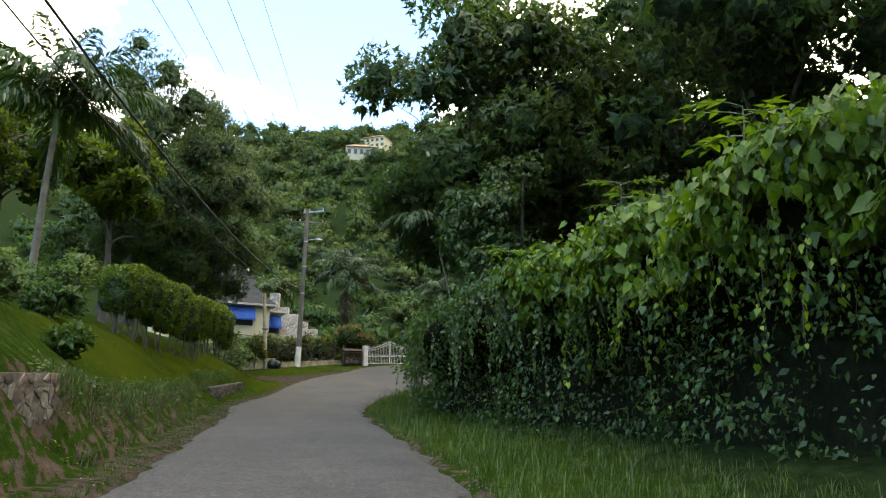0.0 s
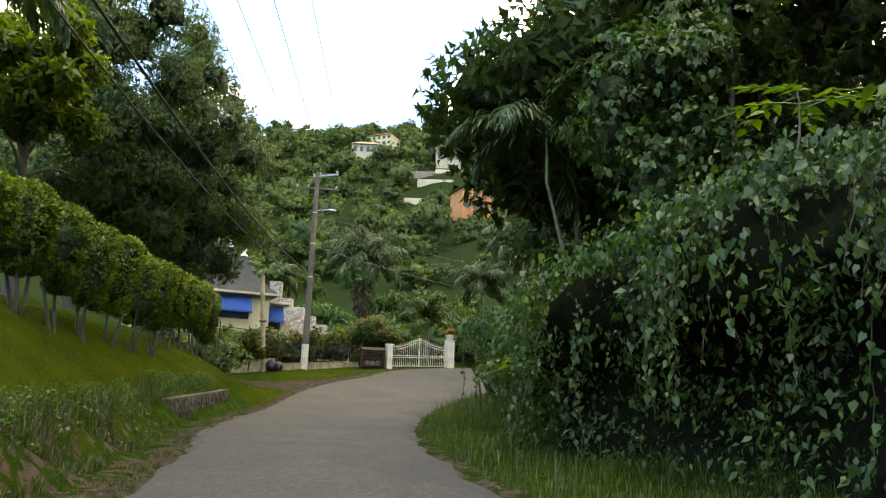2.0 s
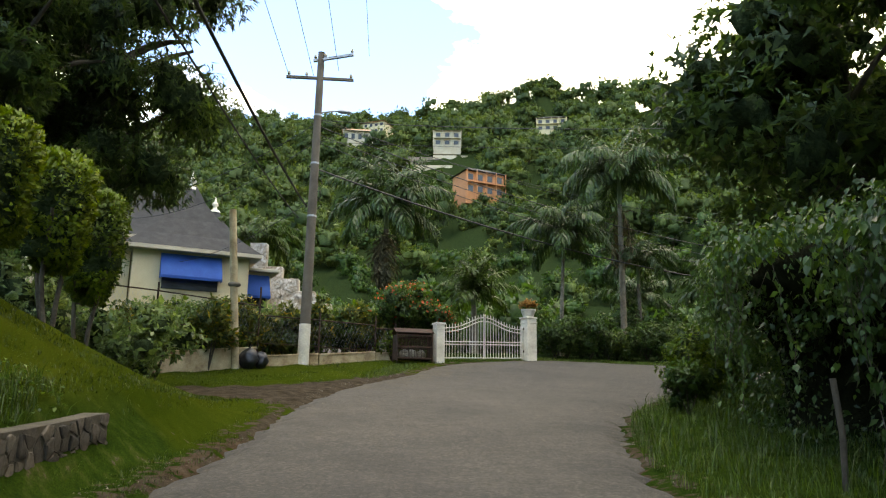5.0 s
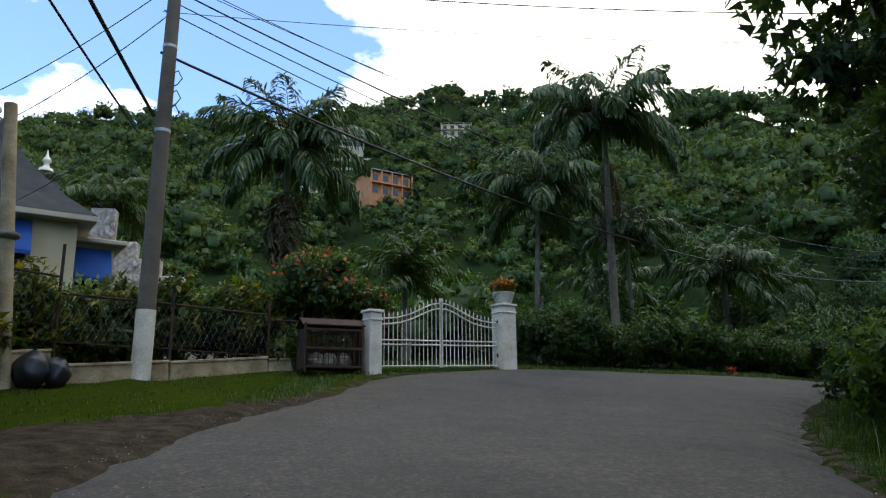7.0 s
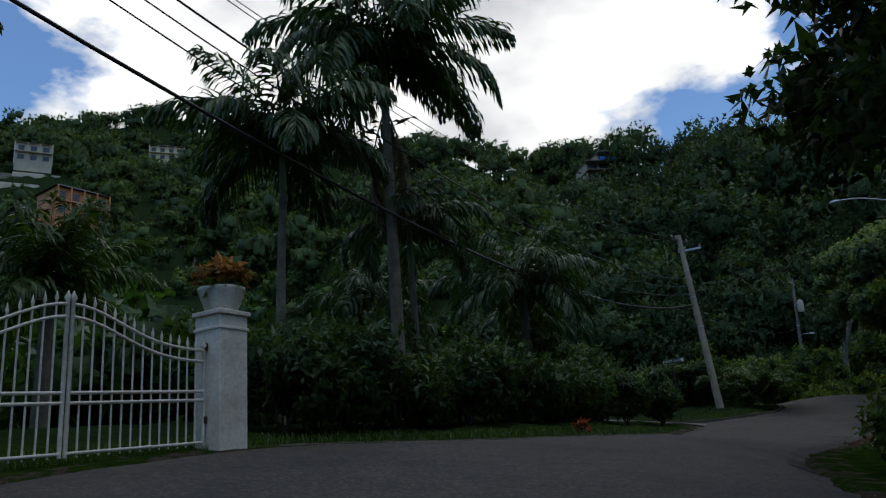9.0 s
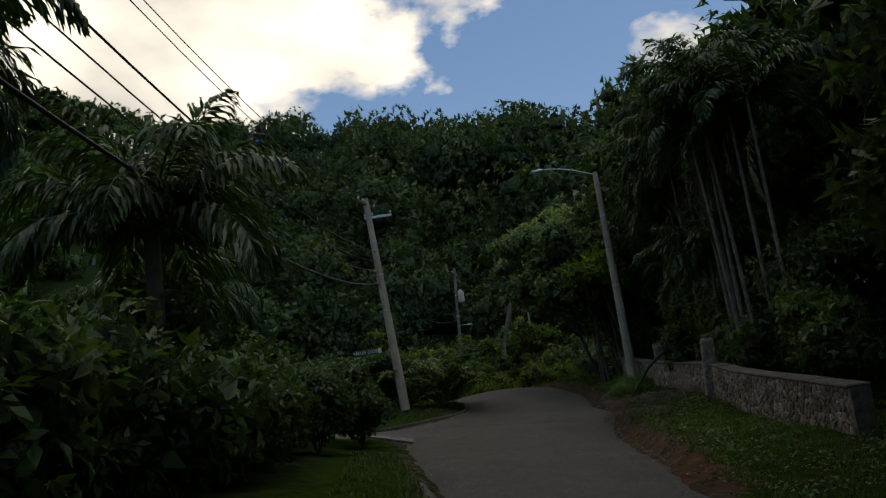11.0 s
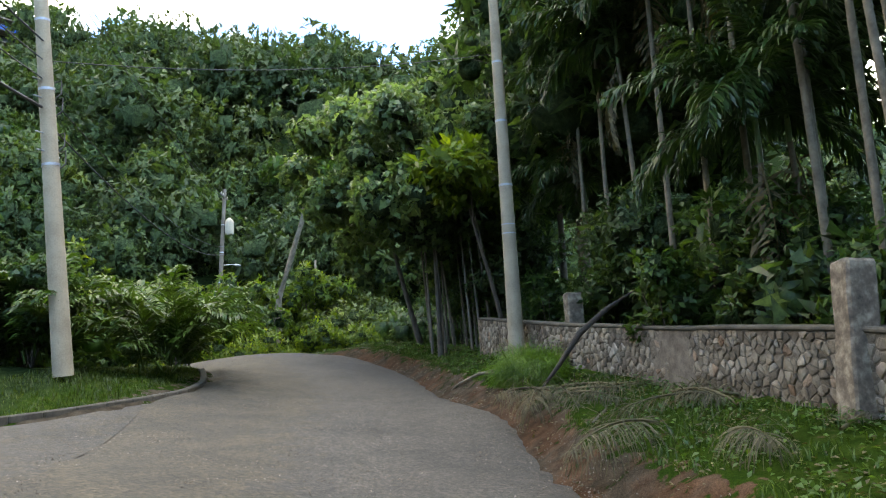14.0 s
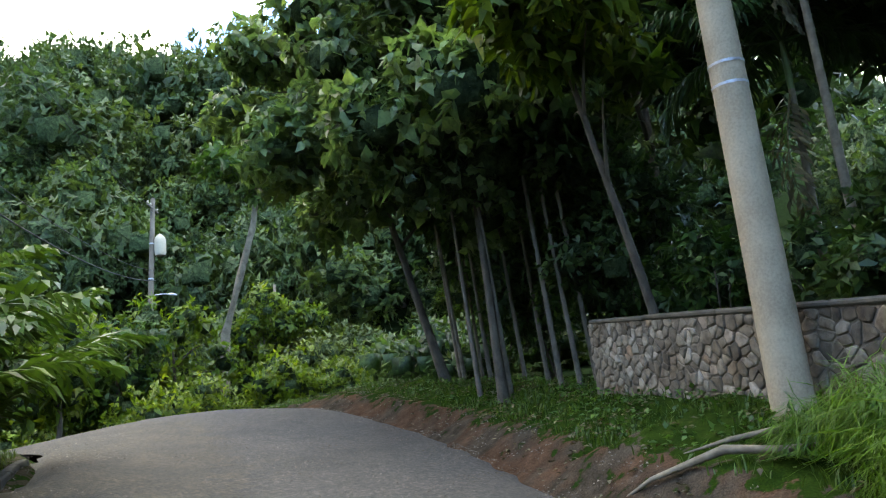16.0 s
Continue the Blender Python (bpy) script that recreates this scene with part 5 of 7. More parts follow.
def crossarm(ob, d, k, ang, length, mat=None, off=0.0):
    c = d * k
    a = radians(ang)
    u = np.array([math.cos(a), math.sin(a), 0])
    bm = bmesh.new()
    add_box(bm, 0, 0, 0, length, 0.09, 0.11, 0.012, Matrix.Translation(c + u * off) @ Matrix.Rotation(a, 4, "Z"))
    part("crossarm", bm, mat or WOOD_POLE, ob, "weathered crossarm")
    for e in (-0.46, -0.2, 0.46):
        p = c + u * (off + e * length)
        z = np.array([0, 0.04, 0.05, 0.10, 0.11, 0.15, 0.16])
        tube("insulator", np.c_[p[0] + 0 * z, p[1] + 0 * z, p[2] + 0.055 + z], np.array([0.02, 0.02, 0.055, 0.055, 0.03, 0.045, 0.01]), PALE_WALL, ob, 8, "pale ceramic insulator")


def lamp_arm(ob, d, k, ang, length, rise):
    a = radians(ang)
    u = np.array([math.cos(a), math.sin(a), 0])
    t = np.linspace(0, 1, 9)
    P = d * k + u[None] * (t * length)[:, None] + np.c_[0 * t, 0 * t, rise * np.sin(t * 1.7)]
    tube("lamp_arm", P, 0.028, STEEL, ob, 6)
    e = P[-1]
    s = np.linspace(0, 1, 7)
    tube("lamp_head", e + u[None] * (s * 0.5 - 0.05)[:, None] + np.c_[0 * s, 0 * s, -0.04 * s], 0.09 * np.sin(0.35 + s * 2.6) ** 0.7, STEEL, ob, 8, "grey street lamp head")


def build_poles():
    z1 = 4.07
    a, d = utility_pole(-9.85, 53.2, z1, (-9.75, 53.2, 15.3), 0.19, 0.12, WOOD_POLE, "grey wooden utility pole with a white painted foot on the grass", 1.35)
    crossarm(a, d, 0.91, 5, 2.4)
    crossarm(a, d, 0.975, -20, 1.6, STEEL, 0.5)
    lamp_arm(a, d, 0.79, 0, 0.75, 0.1)
    for k in (0.50, 0.53, 0.57):
        tube("cable_loop", d * k + np.array([[0.1, 0.0, 0.0], [0.22, -0.05, 0.05], [0.3, 0.0, -0.1], [0.2, 0.05, -0.22], [0.1, 0, -0.3]]), 0.014, CABLE, a, 5)
    b, d2 = utility_pole(27.4, 74.6, 5.85, (26.85, 75.04, 15.05), 0.2, 0.125, CONCRETE, "leaning grey concrete utility pole beside the side street")
    crossarm(b, d2, 0.965, 15, 1.7)
    crossarm(b, d2, 0.9, -60, 1.2, STEEL, 0.4)
    for k in (0.48, 0.52, 0.6, 0.64):
        tube("bracket", d2 * k + np.array([[-0.35, 0, 0], [0.0, 0.0, 0.02], [0.35, 0.1, 0]]), 0.016, STEEL, b, 5)
        tube("cable_loop", d2 * k + np.array([[0.1, 0.0, 0.0], [0.25, -0.15, 0.1], [0.2, -0.2, -0.2], [0.1, -0.1, -0.35], [0.02, 0, -0.4]]), 0.018, CABLE, b, 5)
    c, d3 = utility_pole(32.83, 66.7, 5.6, (32.72, 66.72, 14.95), 0.195, 0.115, CONCRETE, "smooth pale concrete lamp pole leaning over the verge")
    lamp_arm(c, d3, 0.985, 126, 2.3, 0.5)
    for k in (0.326, 0.349):
        tube("steel_strap", np.array([d3 * k, d3 * (k + 0.003)]), 0.174, STEEL, c, 14)
    bm = bmesh.new()
    add_box(bm, -0.165, 0.04, d3[2] * 0.3385, 0.02, 0.07, 0.2, 0.004)
    part("yellow_plate", bm, YELLOW, c, "small yellow plate strapped to the pole")
    e, d4 = utility_pole(59.0, 92.2, G1(59, 92.2) - 0.1, (60.4, 92.4, 18.6), 0.17, 0.12, WOOD_POLE, "mossy wooden pole with a transformer among the trees")
    crossarm(e, d4, 0.95, 20, 1.9)
    s = np.linspace(0, 1, 8)
    tube("transformer", np.c_[d4[0] * 0.8 + 0.1 + 0 * s, d4[1] * 0.8 - 0.42 + 0 * s, 15.3 - e.location.z + s * 1.15], 0.3 * np.array([0.9, 1, 1, 1, 1, 1, 0.85, 0.3]), PALE_WALL, e, 14, "pale grey transformer can")
    lamp_arm(e, d4, 0.55, -30, 1.0, 0.1)
    for x, y, h in ((66, 88.5, 5.2), (76, 89, 5.5)):
        g = G1(x, y)
        f, df = utility_pole(x, y, g, (x + 0.2, y, g + h), 0.11, 0.08, CONCRETE, "short pale service pole in the greenery")
        bm = bmesh.new()
        add_box(bm, 0, -0.18, h * 0.62, 0.35, 0.2, 0.5, 0.02)
        part("meter_box", bm, PALE_WALL, f, "pale meter box")

    def wire(p, q, drop, r, label="black overhead cable between the poles"):
        P = sag(p, q, drop, 24)
        tagged(tube("overhead_wire", P - np.array(p), r, CABLE, None, 5), label, "wire", "overhead wires").location = p
    P0 = (-6.8, -4.0)
    for za, zb, dx, r, s in ((11.0, 9.5, 0, 0.035, 1.9), (10.3, 9.1, -0.3, 0.02, 1.9), (13.8, 14.2, -0.9, 0.01, 0.5), (14.4, 14.4, 0.0, 0.01, 0.5), (15.6, 14.6, 1.0, 0.01, 0.5), (15.2, 15.2, 2.2, 0.008, 0.4)):
        wire((P0[0] + dx, P0[1], za), (-10.0 + dx * 0.9, 53.2, zb), s, r)
    for za, zb, r, s in ((11.0, 11.2, 0.032, 2.0), (12.6, 12.6, 0.02, 1.9), (12.3, 12.2, 0.014, 2.0), (12.9, 14.7, 0.01, 2.0), (12.0, 11.8, 0.014, 2.1), (12.8, 14.9, 0.01, 1.8)):
        wire((-10.0, 53.3, za), (27.0, 74.9, zb), s, r)
    wire((-10.0, 53.2, 12.7), (13, 51, 12.6), 0.5, 0.014)
    wire((-10.0, 53.2, 11.9), (13, 51.5, 12.0), 0.4, 0.008)
    for za, zb, r, s in ((14.7, 17.7, 0.01, 0.6), (11.0, 14.0, 0.02, 1.0), (11.6, 14.5, 0.012, 0.9), (14.9, 17.9, 0.01, 0.5)):
        wire((27.0, 74.9, za), (60.2, 92.3, zb), s, r)
    for za, dx in ((9.7, 0), (11.8, -1), (12.5, -2)):
        wire((-9.9, 53.2, za), (-19 + dx, 62, za - 0.6), 0.7, 0.012, "thin service cable to the house")
    wire((27.0, 74.9, 12.2), (32.8, 66.9, 13.2), 0.3, 0.01)
    wire((32.8, 66.9, 13.3), (52, 66, 15.5), 0.4, 0.01)


build_poles()


# ---- the garden by the gate ----
def build_gate():
    A, B = np.array([-5.2, 54.55]), np.array([-2.15, 56.25])
    u = unit(B - A)
    ang = math.atan2(u[1], u[0])
    for name, p, h, w, z in (("gate_post", A - u * 0.16, 1.44, 0.32, 4.28), ("gate_post", B + u * 0.24, 1.68, 0.44, 4.52)):
        ob = thing(name, p[0], p[1], z, "white painted masonry gate post with a stepped cap", "gate post", "gate posts")
        ob.rotation_euler.z = ang
        bm = bmesh.new()
        add_box(bm, 0, 0, h / 2 - 0.1, w, w, h, 0.012)
        part("shaft", bm, WHITE_PAINT, ob)
        bm = bmesh.new()
        add_box(bm, 0, 0, h - 0.07, w + 0.06, w + 0.06, 0.06, 0.01)
        add_box(bm, 0, 0, h - 0.26, w + 0.03, w + 0.03, 0.04, 0.008)
        part("cap", bm, WHITE_PAINT, ob)
        if w > 0.4:
            for k in (0.35, 1.2):
                bm = bmesh.new()
                add_box(bm, -w / 2 - 0.03, 0, k, 0.06, 0.05, 0.09, 0.01)
                part("hinge", bm, RUST, ob, "rusty gate hinge")
    p = B + u * 0.24
    urn = thing("planter_urn", p[0], p[1], 4.52 + 1.67 - 0.03, "round white flower urn on the gate post", "planter")
    zz = np.array([0, 0.02, 0.06, 0.16, 0.26, 0.30, 0.30, 0.24])
    tube("bowl", np.c_[0 * zz, 0 * zz, zz], np.array([0.14, 0.19, 0.21, 0.25, 0.28, 0.29, 0.26, 0.2]), WHITE_PAINT, urn, 18)
    rng = np.random.default_rng(41)
    fl = thing("potted_flower", p[0], p[1], 4.52 + 1.67 + 0.2, "bushy orange-red flowering plant in the urn", "plant")
    V, F, S = crown_arrays(rng, spread_blobs(rng, 0, 0, 0.22, 0.22, 0.22, 0.12, 12, 0.1, 0.16), 900, 0.09, 0.1)
    under("bloom", raw_mesh("bloom", V, F, ORANGE_FLOWER, normals=S), fl)
    V, F, S = crown_arrays(rng, spread_blobs(rng, 0, 0, 0.12, 0.2, 0.2, 0.08, 8, 0.08, 0.12), 300, 0.1, 0.1)
    under("foliage", raw_mesh("foliage", V, F, MID_LEAF), fl)
    gate = thing("gate", A[0], A[1], 4.36, "white wrought iron double gate with an arched spiked top", "gate")
    gate.rotation_euler.z = ang
    W = np.linalg.norm(B - A)
    slope = 0.16 / W

    def topz(x):
        k = x / W
        return 1.18 + slope * x + 0.42 * np.exp(-((k - 0.5) / 0.24) ** 2)
    for leaf in (0, 1):
        lf = thing("gate_leaf", leaf * W / 2, 0, 0)
        lf.parent = gate
        x0, x1 = 0.03, W / 2 - 0.03
        n = 15
        for i in range(n):
            x = x0 + (x1 - x0) * i / (n - 1)
            X = x + leaf * W / 2
            h = float(topz(X))
            r = 0.022 if i in (0, n - 1) else 0.011
            z = np.array([0.06 + slope * X, h, h + 0.03, h + 0.11])
            tube("bar", np.c_[x + 0 * z, 0 * z, z], np.array([r, r, r * 1.7, 0.002]), WHITE_PAINT, lf, 6)
        for k in (0.1, 0.58, 0.68):
            tube("rail", np.array([[x0, 0, k + slope * (x0 + leaf * W / 2)], [x1, 0, k + slope * (x1 + leaf * W / 2)]]), 0.02, WHITE_PAINT, lf, 6)
        xs = np.linspace(x0, x1, 16)
        for o in (-0.03, -0.16):
            tube("arched_rail", np.c_[xs, 0 * xs, topz(xs + leaf * W / 2) + o], 0.018, WHITE_PAINT, lf, 6)


def build_fence():
    line = np.array([(-17.5, 45.6), (-15.5, 47.6), (-13.5, 49.5), (-11.2, 52.4), (-9.4, 53.55), (-7.6, 54.9), (-6.9, 55.2)])
    tops = [6.05, 6.0, 5.9, 6.27, 5.6, 5.7, 5.5]
    for k, (a, b) in enumerate(zip(line[:-1], line[1:])):
        ga, gb = G1(*a), G1(*b)
        d = b - a
        ln = np.linalg.norm(d)
        h = (0.62, 0.62, 0.6, 0.32, 0.3, 0.25)[k]
        ob = thing("low_wall", a[0], a[1], ga, "stained low concrete garden wall under the fence", "low wall", "garden walls", "structure")
        ang = math.atan2(d[1], d[0])
        bm = bmesh.new()
        z = (gb - ga)
        m = Matrix.Rotation(ang, 4, "Z") @ Matrix.Rotation(-math.atan2(z, ln), 4, "Y")
        add_box(bm, ln / 2, 0, h / 2 - 0.12, ln - 0.02, 0.18, h + 0.2, 0.02, m)
        part("wall", bm, STAINED_CREAM, ob)
        bm = bmesh.new()
        add_box(bm, ln / 2, 0, h + 0.0, ln, 0.22, 0.06, 0.012, m)
        part("coping", bm, STAINED_CREAM, ob)
    f = thing("wire_fence", line[2, 0], line[2, 1], G1(*line[2]), "rusty pipe and wire mesh fence above the garden wall", "fence")
    off = np.array([line[2, 0], line[2, 1], f.location.z])
    for (x, y), t in zip(line, tops):
        g = G1(x, y)
        tube("post", np.array([[x, y, g - 0.05], [x, y, t + 0.25]]) - off, 0.03, RUST, f, 7)
    for k, (a, b) in enumerate(zip(line[:-1], line[1:])):
        hi = min(tops[k], tops[k + 1])
        tube("rail", np.array([[*a, hi], [*b, hi]]) - off, 0.022, RUST, f, 6)
        tube("rail", np.array([[*a, hi - 0.9], [*b, hi - 0.9]]) - off, 0.012, RUST, f, 6)
        st = []
        n = int(np.linalg.norm(b - a) / 0.14)
        for i in range(n):
            for s in (1, -1):
                p = a + (b - a) * (i + 0.5) / n
                q = p + unit(b - a) * 0.4 * s
                st.append(tube_arrays(np.array([[*p, hi], [*q, hi - 0.85]]), 0.0025, 3))
        V, F = joined(st)
        under("wire_mesh", raw_mesh("wire_mesh", V - off, F, STEEL), f)
    # rusty refuse cage beside the gate
    c = thing("refuse_cage", -6.25, 54.35, G1(-6.25, 54.35), "rusty iron refuse cage with a pitched lid beside the gate", "refuse bin")
    c.rotation_euler.z = radians(14)
    for sx in (-0.62, 0.62):
        for sy in (-0.35, 0.35):
            bm = bmesh.new()
            add_box(bm, sx, sy, 0.52, 0.05, 0.05, 1.04, 0.006)
            part("leg", bm, RUST, c)
    for sy in (-0.35, 0.35):
        for i in range(11):
            bm = bmesh.new()
            add_box(bm, -0.56 + i * 0.112, sy, 0.5, 0.014, 0.014, 0.84)
            part("bar", bm, RUST, c)
    for sx in (-0.62, 0.62):
        bm = bmesh.new()
        add_box(bm, sx, 0, 0.5, 0.02, 0.64, 0.84, 0.004)
        part("side_panel", bm, RUST, c)
    for sy in (-0.36, 0.36):
        for z in (0.12, 0.5, 0.9):
            bm = bmesh.new()
            add_box(bm, 0, sy, z, 1.24, 0.03, 0.05, 0.004)
            part("rail", bm, RUST, c)
        st = [tube_arrays(np.array([[-0.6 + k * 0.06, sy * 1.01, 0.1], [-0.6 + k * 0.06, sy * 1.01, 0.92]]), 0.004, 3) for k in range(21)]
        st += [tube_arrays(np.array([[-0.6, sy * 1.01, 0.12 + k * 0.06], [0.6, sy * 1.01, 0.12 + k * 0.06]]), 0.004, 3) for k in range(14)]
        tagged(under("wire_panel", raw_mesh("wire_panel", *joined(st), RUST), c), kind="stuff")
    bm = bmesh.new()
    add_box(bm, 0, 0, 0.1, 1.22, 0.68, 0.03, 0.004)
    part("floor_panel", bm, RUST, c)
    for s in (-1, 1):
        bm = bmesh.new()
        add_box(bm, 0, 0.2, 0, 1.36, 0.44, 0.03, 0.005, Matrix.Translation((0, 0, 1.16)) @ Matrix.Rotation(math.pi if s < 0 else 0, 4, "Z") @ Matrix.Rotation(radians(-24), 4, "X"))
        part("lid", bm, RUST, c)
    rng = np.random.default_rng(43)
    for i in range(3):
        bg = thing("refuse_bag", -6.25 + (i - 1) * 0.3, 54.35 + (i - 1) * 0.07, c.location.z + 0.115, "crumpled pale plastic refuse bag in the cage", "bag", "refuse bags")
        bm = bmesh.new()
        bmesh.ops.create_icosphere(bm, subdivisions=3, radius=0.17)
        for v in bm.verts:
            v.co = Vector((v.co.x, v.co.y, v.co.z * 0.95 + 0.15)) + 0.05 * noise.noise_vector(v.co * 9 + Vector((i, 0, 0)))
            v.co.z = max(v.co.z, 0)
        part("sack", bm, PALE_WALL, bg, smooth=True)


def build_bags():
    for i, (x, y, r) in enumerate([(-11.3, 51.75, 0.3), (-10.95, 51.95, 0.24)]):
        bg = thing("refuse_bag", x, y, G1(x, y) - 0.02, "full black plastic refuse bag by the low wall", "bag", "black refuse bags")
        bm = bmesh.new()
        bmesh.ops.create_icosphere(bm, subdivisions=3, radius=r)
        for v in bm.verts:
            v.co = Vector((v.co.x, v.co.y, v.co.z * 1.1 + r)) + 0.07 * noise.noise_vector(v.co * 6 + Vector((i, 0, 0)))
            v.co.z = max(v.co.z, 0)
        part("sack", bm, BLACK_BAG, bg, smooth=True)
        tube("knot", np.array([[0, 0, 2 * r * 0.95], [0.02, 0, 2 * r + 0.08], [0.05, 0.02, 2 * r + 0.16]]), np.array([0.05, 0.03, 0.06]), BLACK_BAG, bg, 8)


build_bags()


def pyramid_roof(ob, cx, cy, z, half, rise, over):
    """Concave hipped roof with a spire."""
    rings = [(1.0, 0.0), (0.72, 0.2), (0.45, 0.45), (0.22, 0.72), (0.06, 1.0)]
    bm = bmesh.new()
    prev = None
    for k, t in rings:
        vs = [bm.verts.new((cx + sx * (half + over) * k, cy + sy * (half + over) * k, z + rise * t)) for sx, sy in ((-1, -1), (1, -1), (1, 1), (-1, 1))]
        if prev:
            for i in range(4):
                bm.faces.new((prev[i], prev[(i + 1) % 4], vs[(i + 1) % 4], vs[i]))
        prev = vs
    bm.faces.new(prev)
    part("roof", bm, ROOF, ob, "dark grey shingle pavilion roof")
    bm = bmesh.new()
    add_box(bm, cx, cy, z - 0.09, 2 * (half + over), 2 * (half + over), 0.18, 0.02)
    part("eave_board", bm, PALE_WALL, ob, "pale eaves board")
    zz = np.array([0, 0.12, 0.2, 0.36, 0.44, 0.56, 0.66, 0.95])
    tube("finial", np.c_[cx + 0 * zz, cy + 0 * zz, z + rise * 0.94 + zz], np.array([0.3, 0.27, 0.13, 0.1, 0.19, 0.15, 0.06, 0.02]), WHITE_PAINT, ob, 14, "turned white roof finial")


def awning(ob, x0, x1, y, z, out, drop):
    bm = bmesh.new()
    v = [bm.verts.new(p) for p in ((x0, y, z), (x1, y, z), (x1, y - out, z - drop), (x0, y - out, z - drop), (x1, y - out, z - drop - 0.12), (x0, y - out, z - drop - 0.12), (x0, y, z - drop - 0.1), (x1, y, z - drop - 0.1))]
    for f in ((0, 3, 2, 1), (3, 5, 4, 2), (0, 6, 5, 3), (1, 2, 4, 7)):
        bm.faces.new([v[i] for i in f])
    bmesh.ops.solidify(bm, geom=bm.faces[:], thickness=0.015)
    part("awning", bm, BLUE, ob, "bright blue canvas awning")


def build_villa():
    ob = thing("villa", -16.9, 62, 4.3, "cream villa with dark pavilion roofs, white finials and blue awnings", "house")
    ob.rotation_euler.z = radians(25)
    for cx, cy, half, z, rise, h in ((0.0, 0, 2.4, 5.0, 3.5, 4.9), (-1.6, 2.6, 2.0, 6.0, 3.2, 5.9), (2.2, 7.3, 1.8, 6.6, 2.8, 6.5)):
        bm = bmesh.new()
        add_box(bm, cx, cy, h / 2 - 0.4, 2 * half, 2 * half, h + 0.8, 0.02)
        part("wall", bm, CREAM, ob)
        pyramid_roof(ob, cx, cy, z, half, rise, 0.45)
    bm = bmesh.new()
    add_box(bm, 2.9, 0.8, 2.0, 1.5, 4.2, 5.0, 0.02)
    part("wall", bm, CREAM, ob)
    bm = bmesh.new()
    add_box(bm, 3.0, 0.7, 4.55, 1.9, 4.7, 0.16, 0.03)
    part("flat_roof", bm, PALE_WALL, ob, "pale flat roof slab of the lower wing")
    bm = bmesh.new()
    add_box(bm, -4.4, 0.4, 2.0, 3.9, 4.6, 5.6, 0.02)
    part("wall", bm, CREAM, ob)
    bm = bmesh.new()
    add_box(bm, -4.5, 0.3, 4.9, 4.4, 5.3, 0.18, 0.03)
    part("flat_roof", bm, PALE_WALL, ob, "pale flat roof slab of the side wing")
    for x0, x1, y, z in ((-1.3, 1.2, -2.4, 4.75), (-5.6, -3.4, -1.9, 4.7), (2.5, 3.55, -1.3, 4.35)):
        bm = bmesh.new()
        add_box(bm, (x0 + x1) / 2, y - 0.01, z - 0.85, x1 - x0 - 0.2, 0.08, 1.3, 0.01)
        w = part("window", bm, DARK_GLASS, ob, "dark window under the awning")
        awning(ob, x0, x1, y - 0.02, z, 0.55, 1.0)
    # free-standing column
    c = thing("garden_column", -11.65, 51.55, G1(-11.65, 51.55), "weathered pale round concrete column with a collar", "column")
    z = np.linspace(0, 1, 12)
    tube("shaft", np.c_[-0.4 * z, -0.12 * z, z * 5.1 - 0.05], 0.125 - 0.012 * z, STAINED_CREAM, c, 14)
    tube("collar", np.array([[-0.2, -0.06, 2.55], [-0.2, -0.06, 2.6], [-0.2, -0.06, 2.66], [-0.2, -0.06, 2.7]]), np.array([0.12, 0.2, 0.2, 0.12]), OLD_CONCRETE, c, 14)
    # stepped stone wall behind
    s = thing("stepped_stone_wall", -14.5, 66, 4.5, "pale stepped stone wall climbing behind the villa", "stone wall", kind="structure")
    for i in range(7):
        h = 5.9 - i * 0.62 if i else 6.5
        bm = bmesh.new()
        add_box(bm, i * 0.85, 0, h / 2 - 0.3, 0.85, 0.5, h + 0.6, 0.03)
        part("wall_step", bm, WHITE_STONE, s)
    rng = np.random.default_rng(47)
    bm = bmesh.new()
    bmesh.ops.create_icosphere(bm, subdivisions=2, radius=0.12)
    for v in bm.verts:
        v.co += 0.03 * noise.noise_vector(v.co * 11)
        v.co.y *= 0.2
    me = bpy.data.meshes.new("stone")
    bm.to_mesh(me)
    bm.free()
    me.materials.append(WHITE_STONE)
    for i in range(150):
        x = rng.uniform(-0.4, 5.3)
        top = (6.4 if x < 0.42 else 5.9 - int((x + 0.42) / 0.85) * 0.62) + 0.05
        o = under("stone", me, s, "", pose(x, -0.27, rng.uniform(2.0, max(2.2, top - 0.1)), 0, rng.uniform(0, 360), 0))
        o.scale = (rng.uniform(0.8, 1.6), 1, rng.uniform(0.7, 1.2))


build_gate()
build_fence()
build_villa()


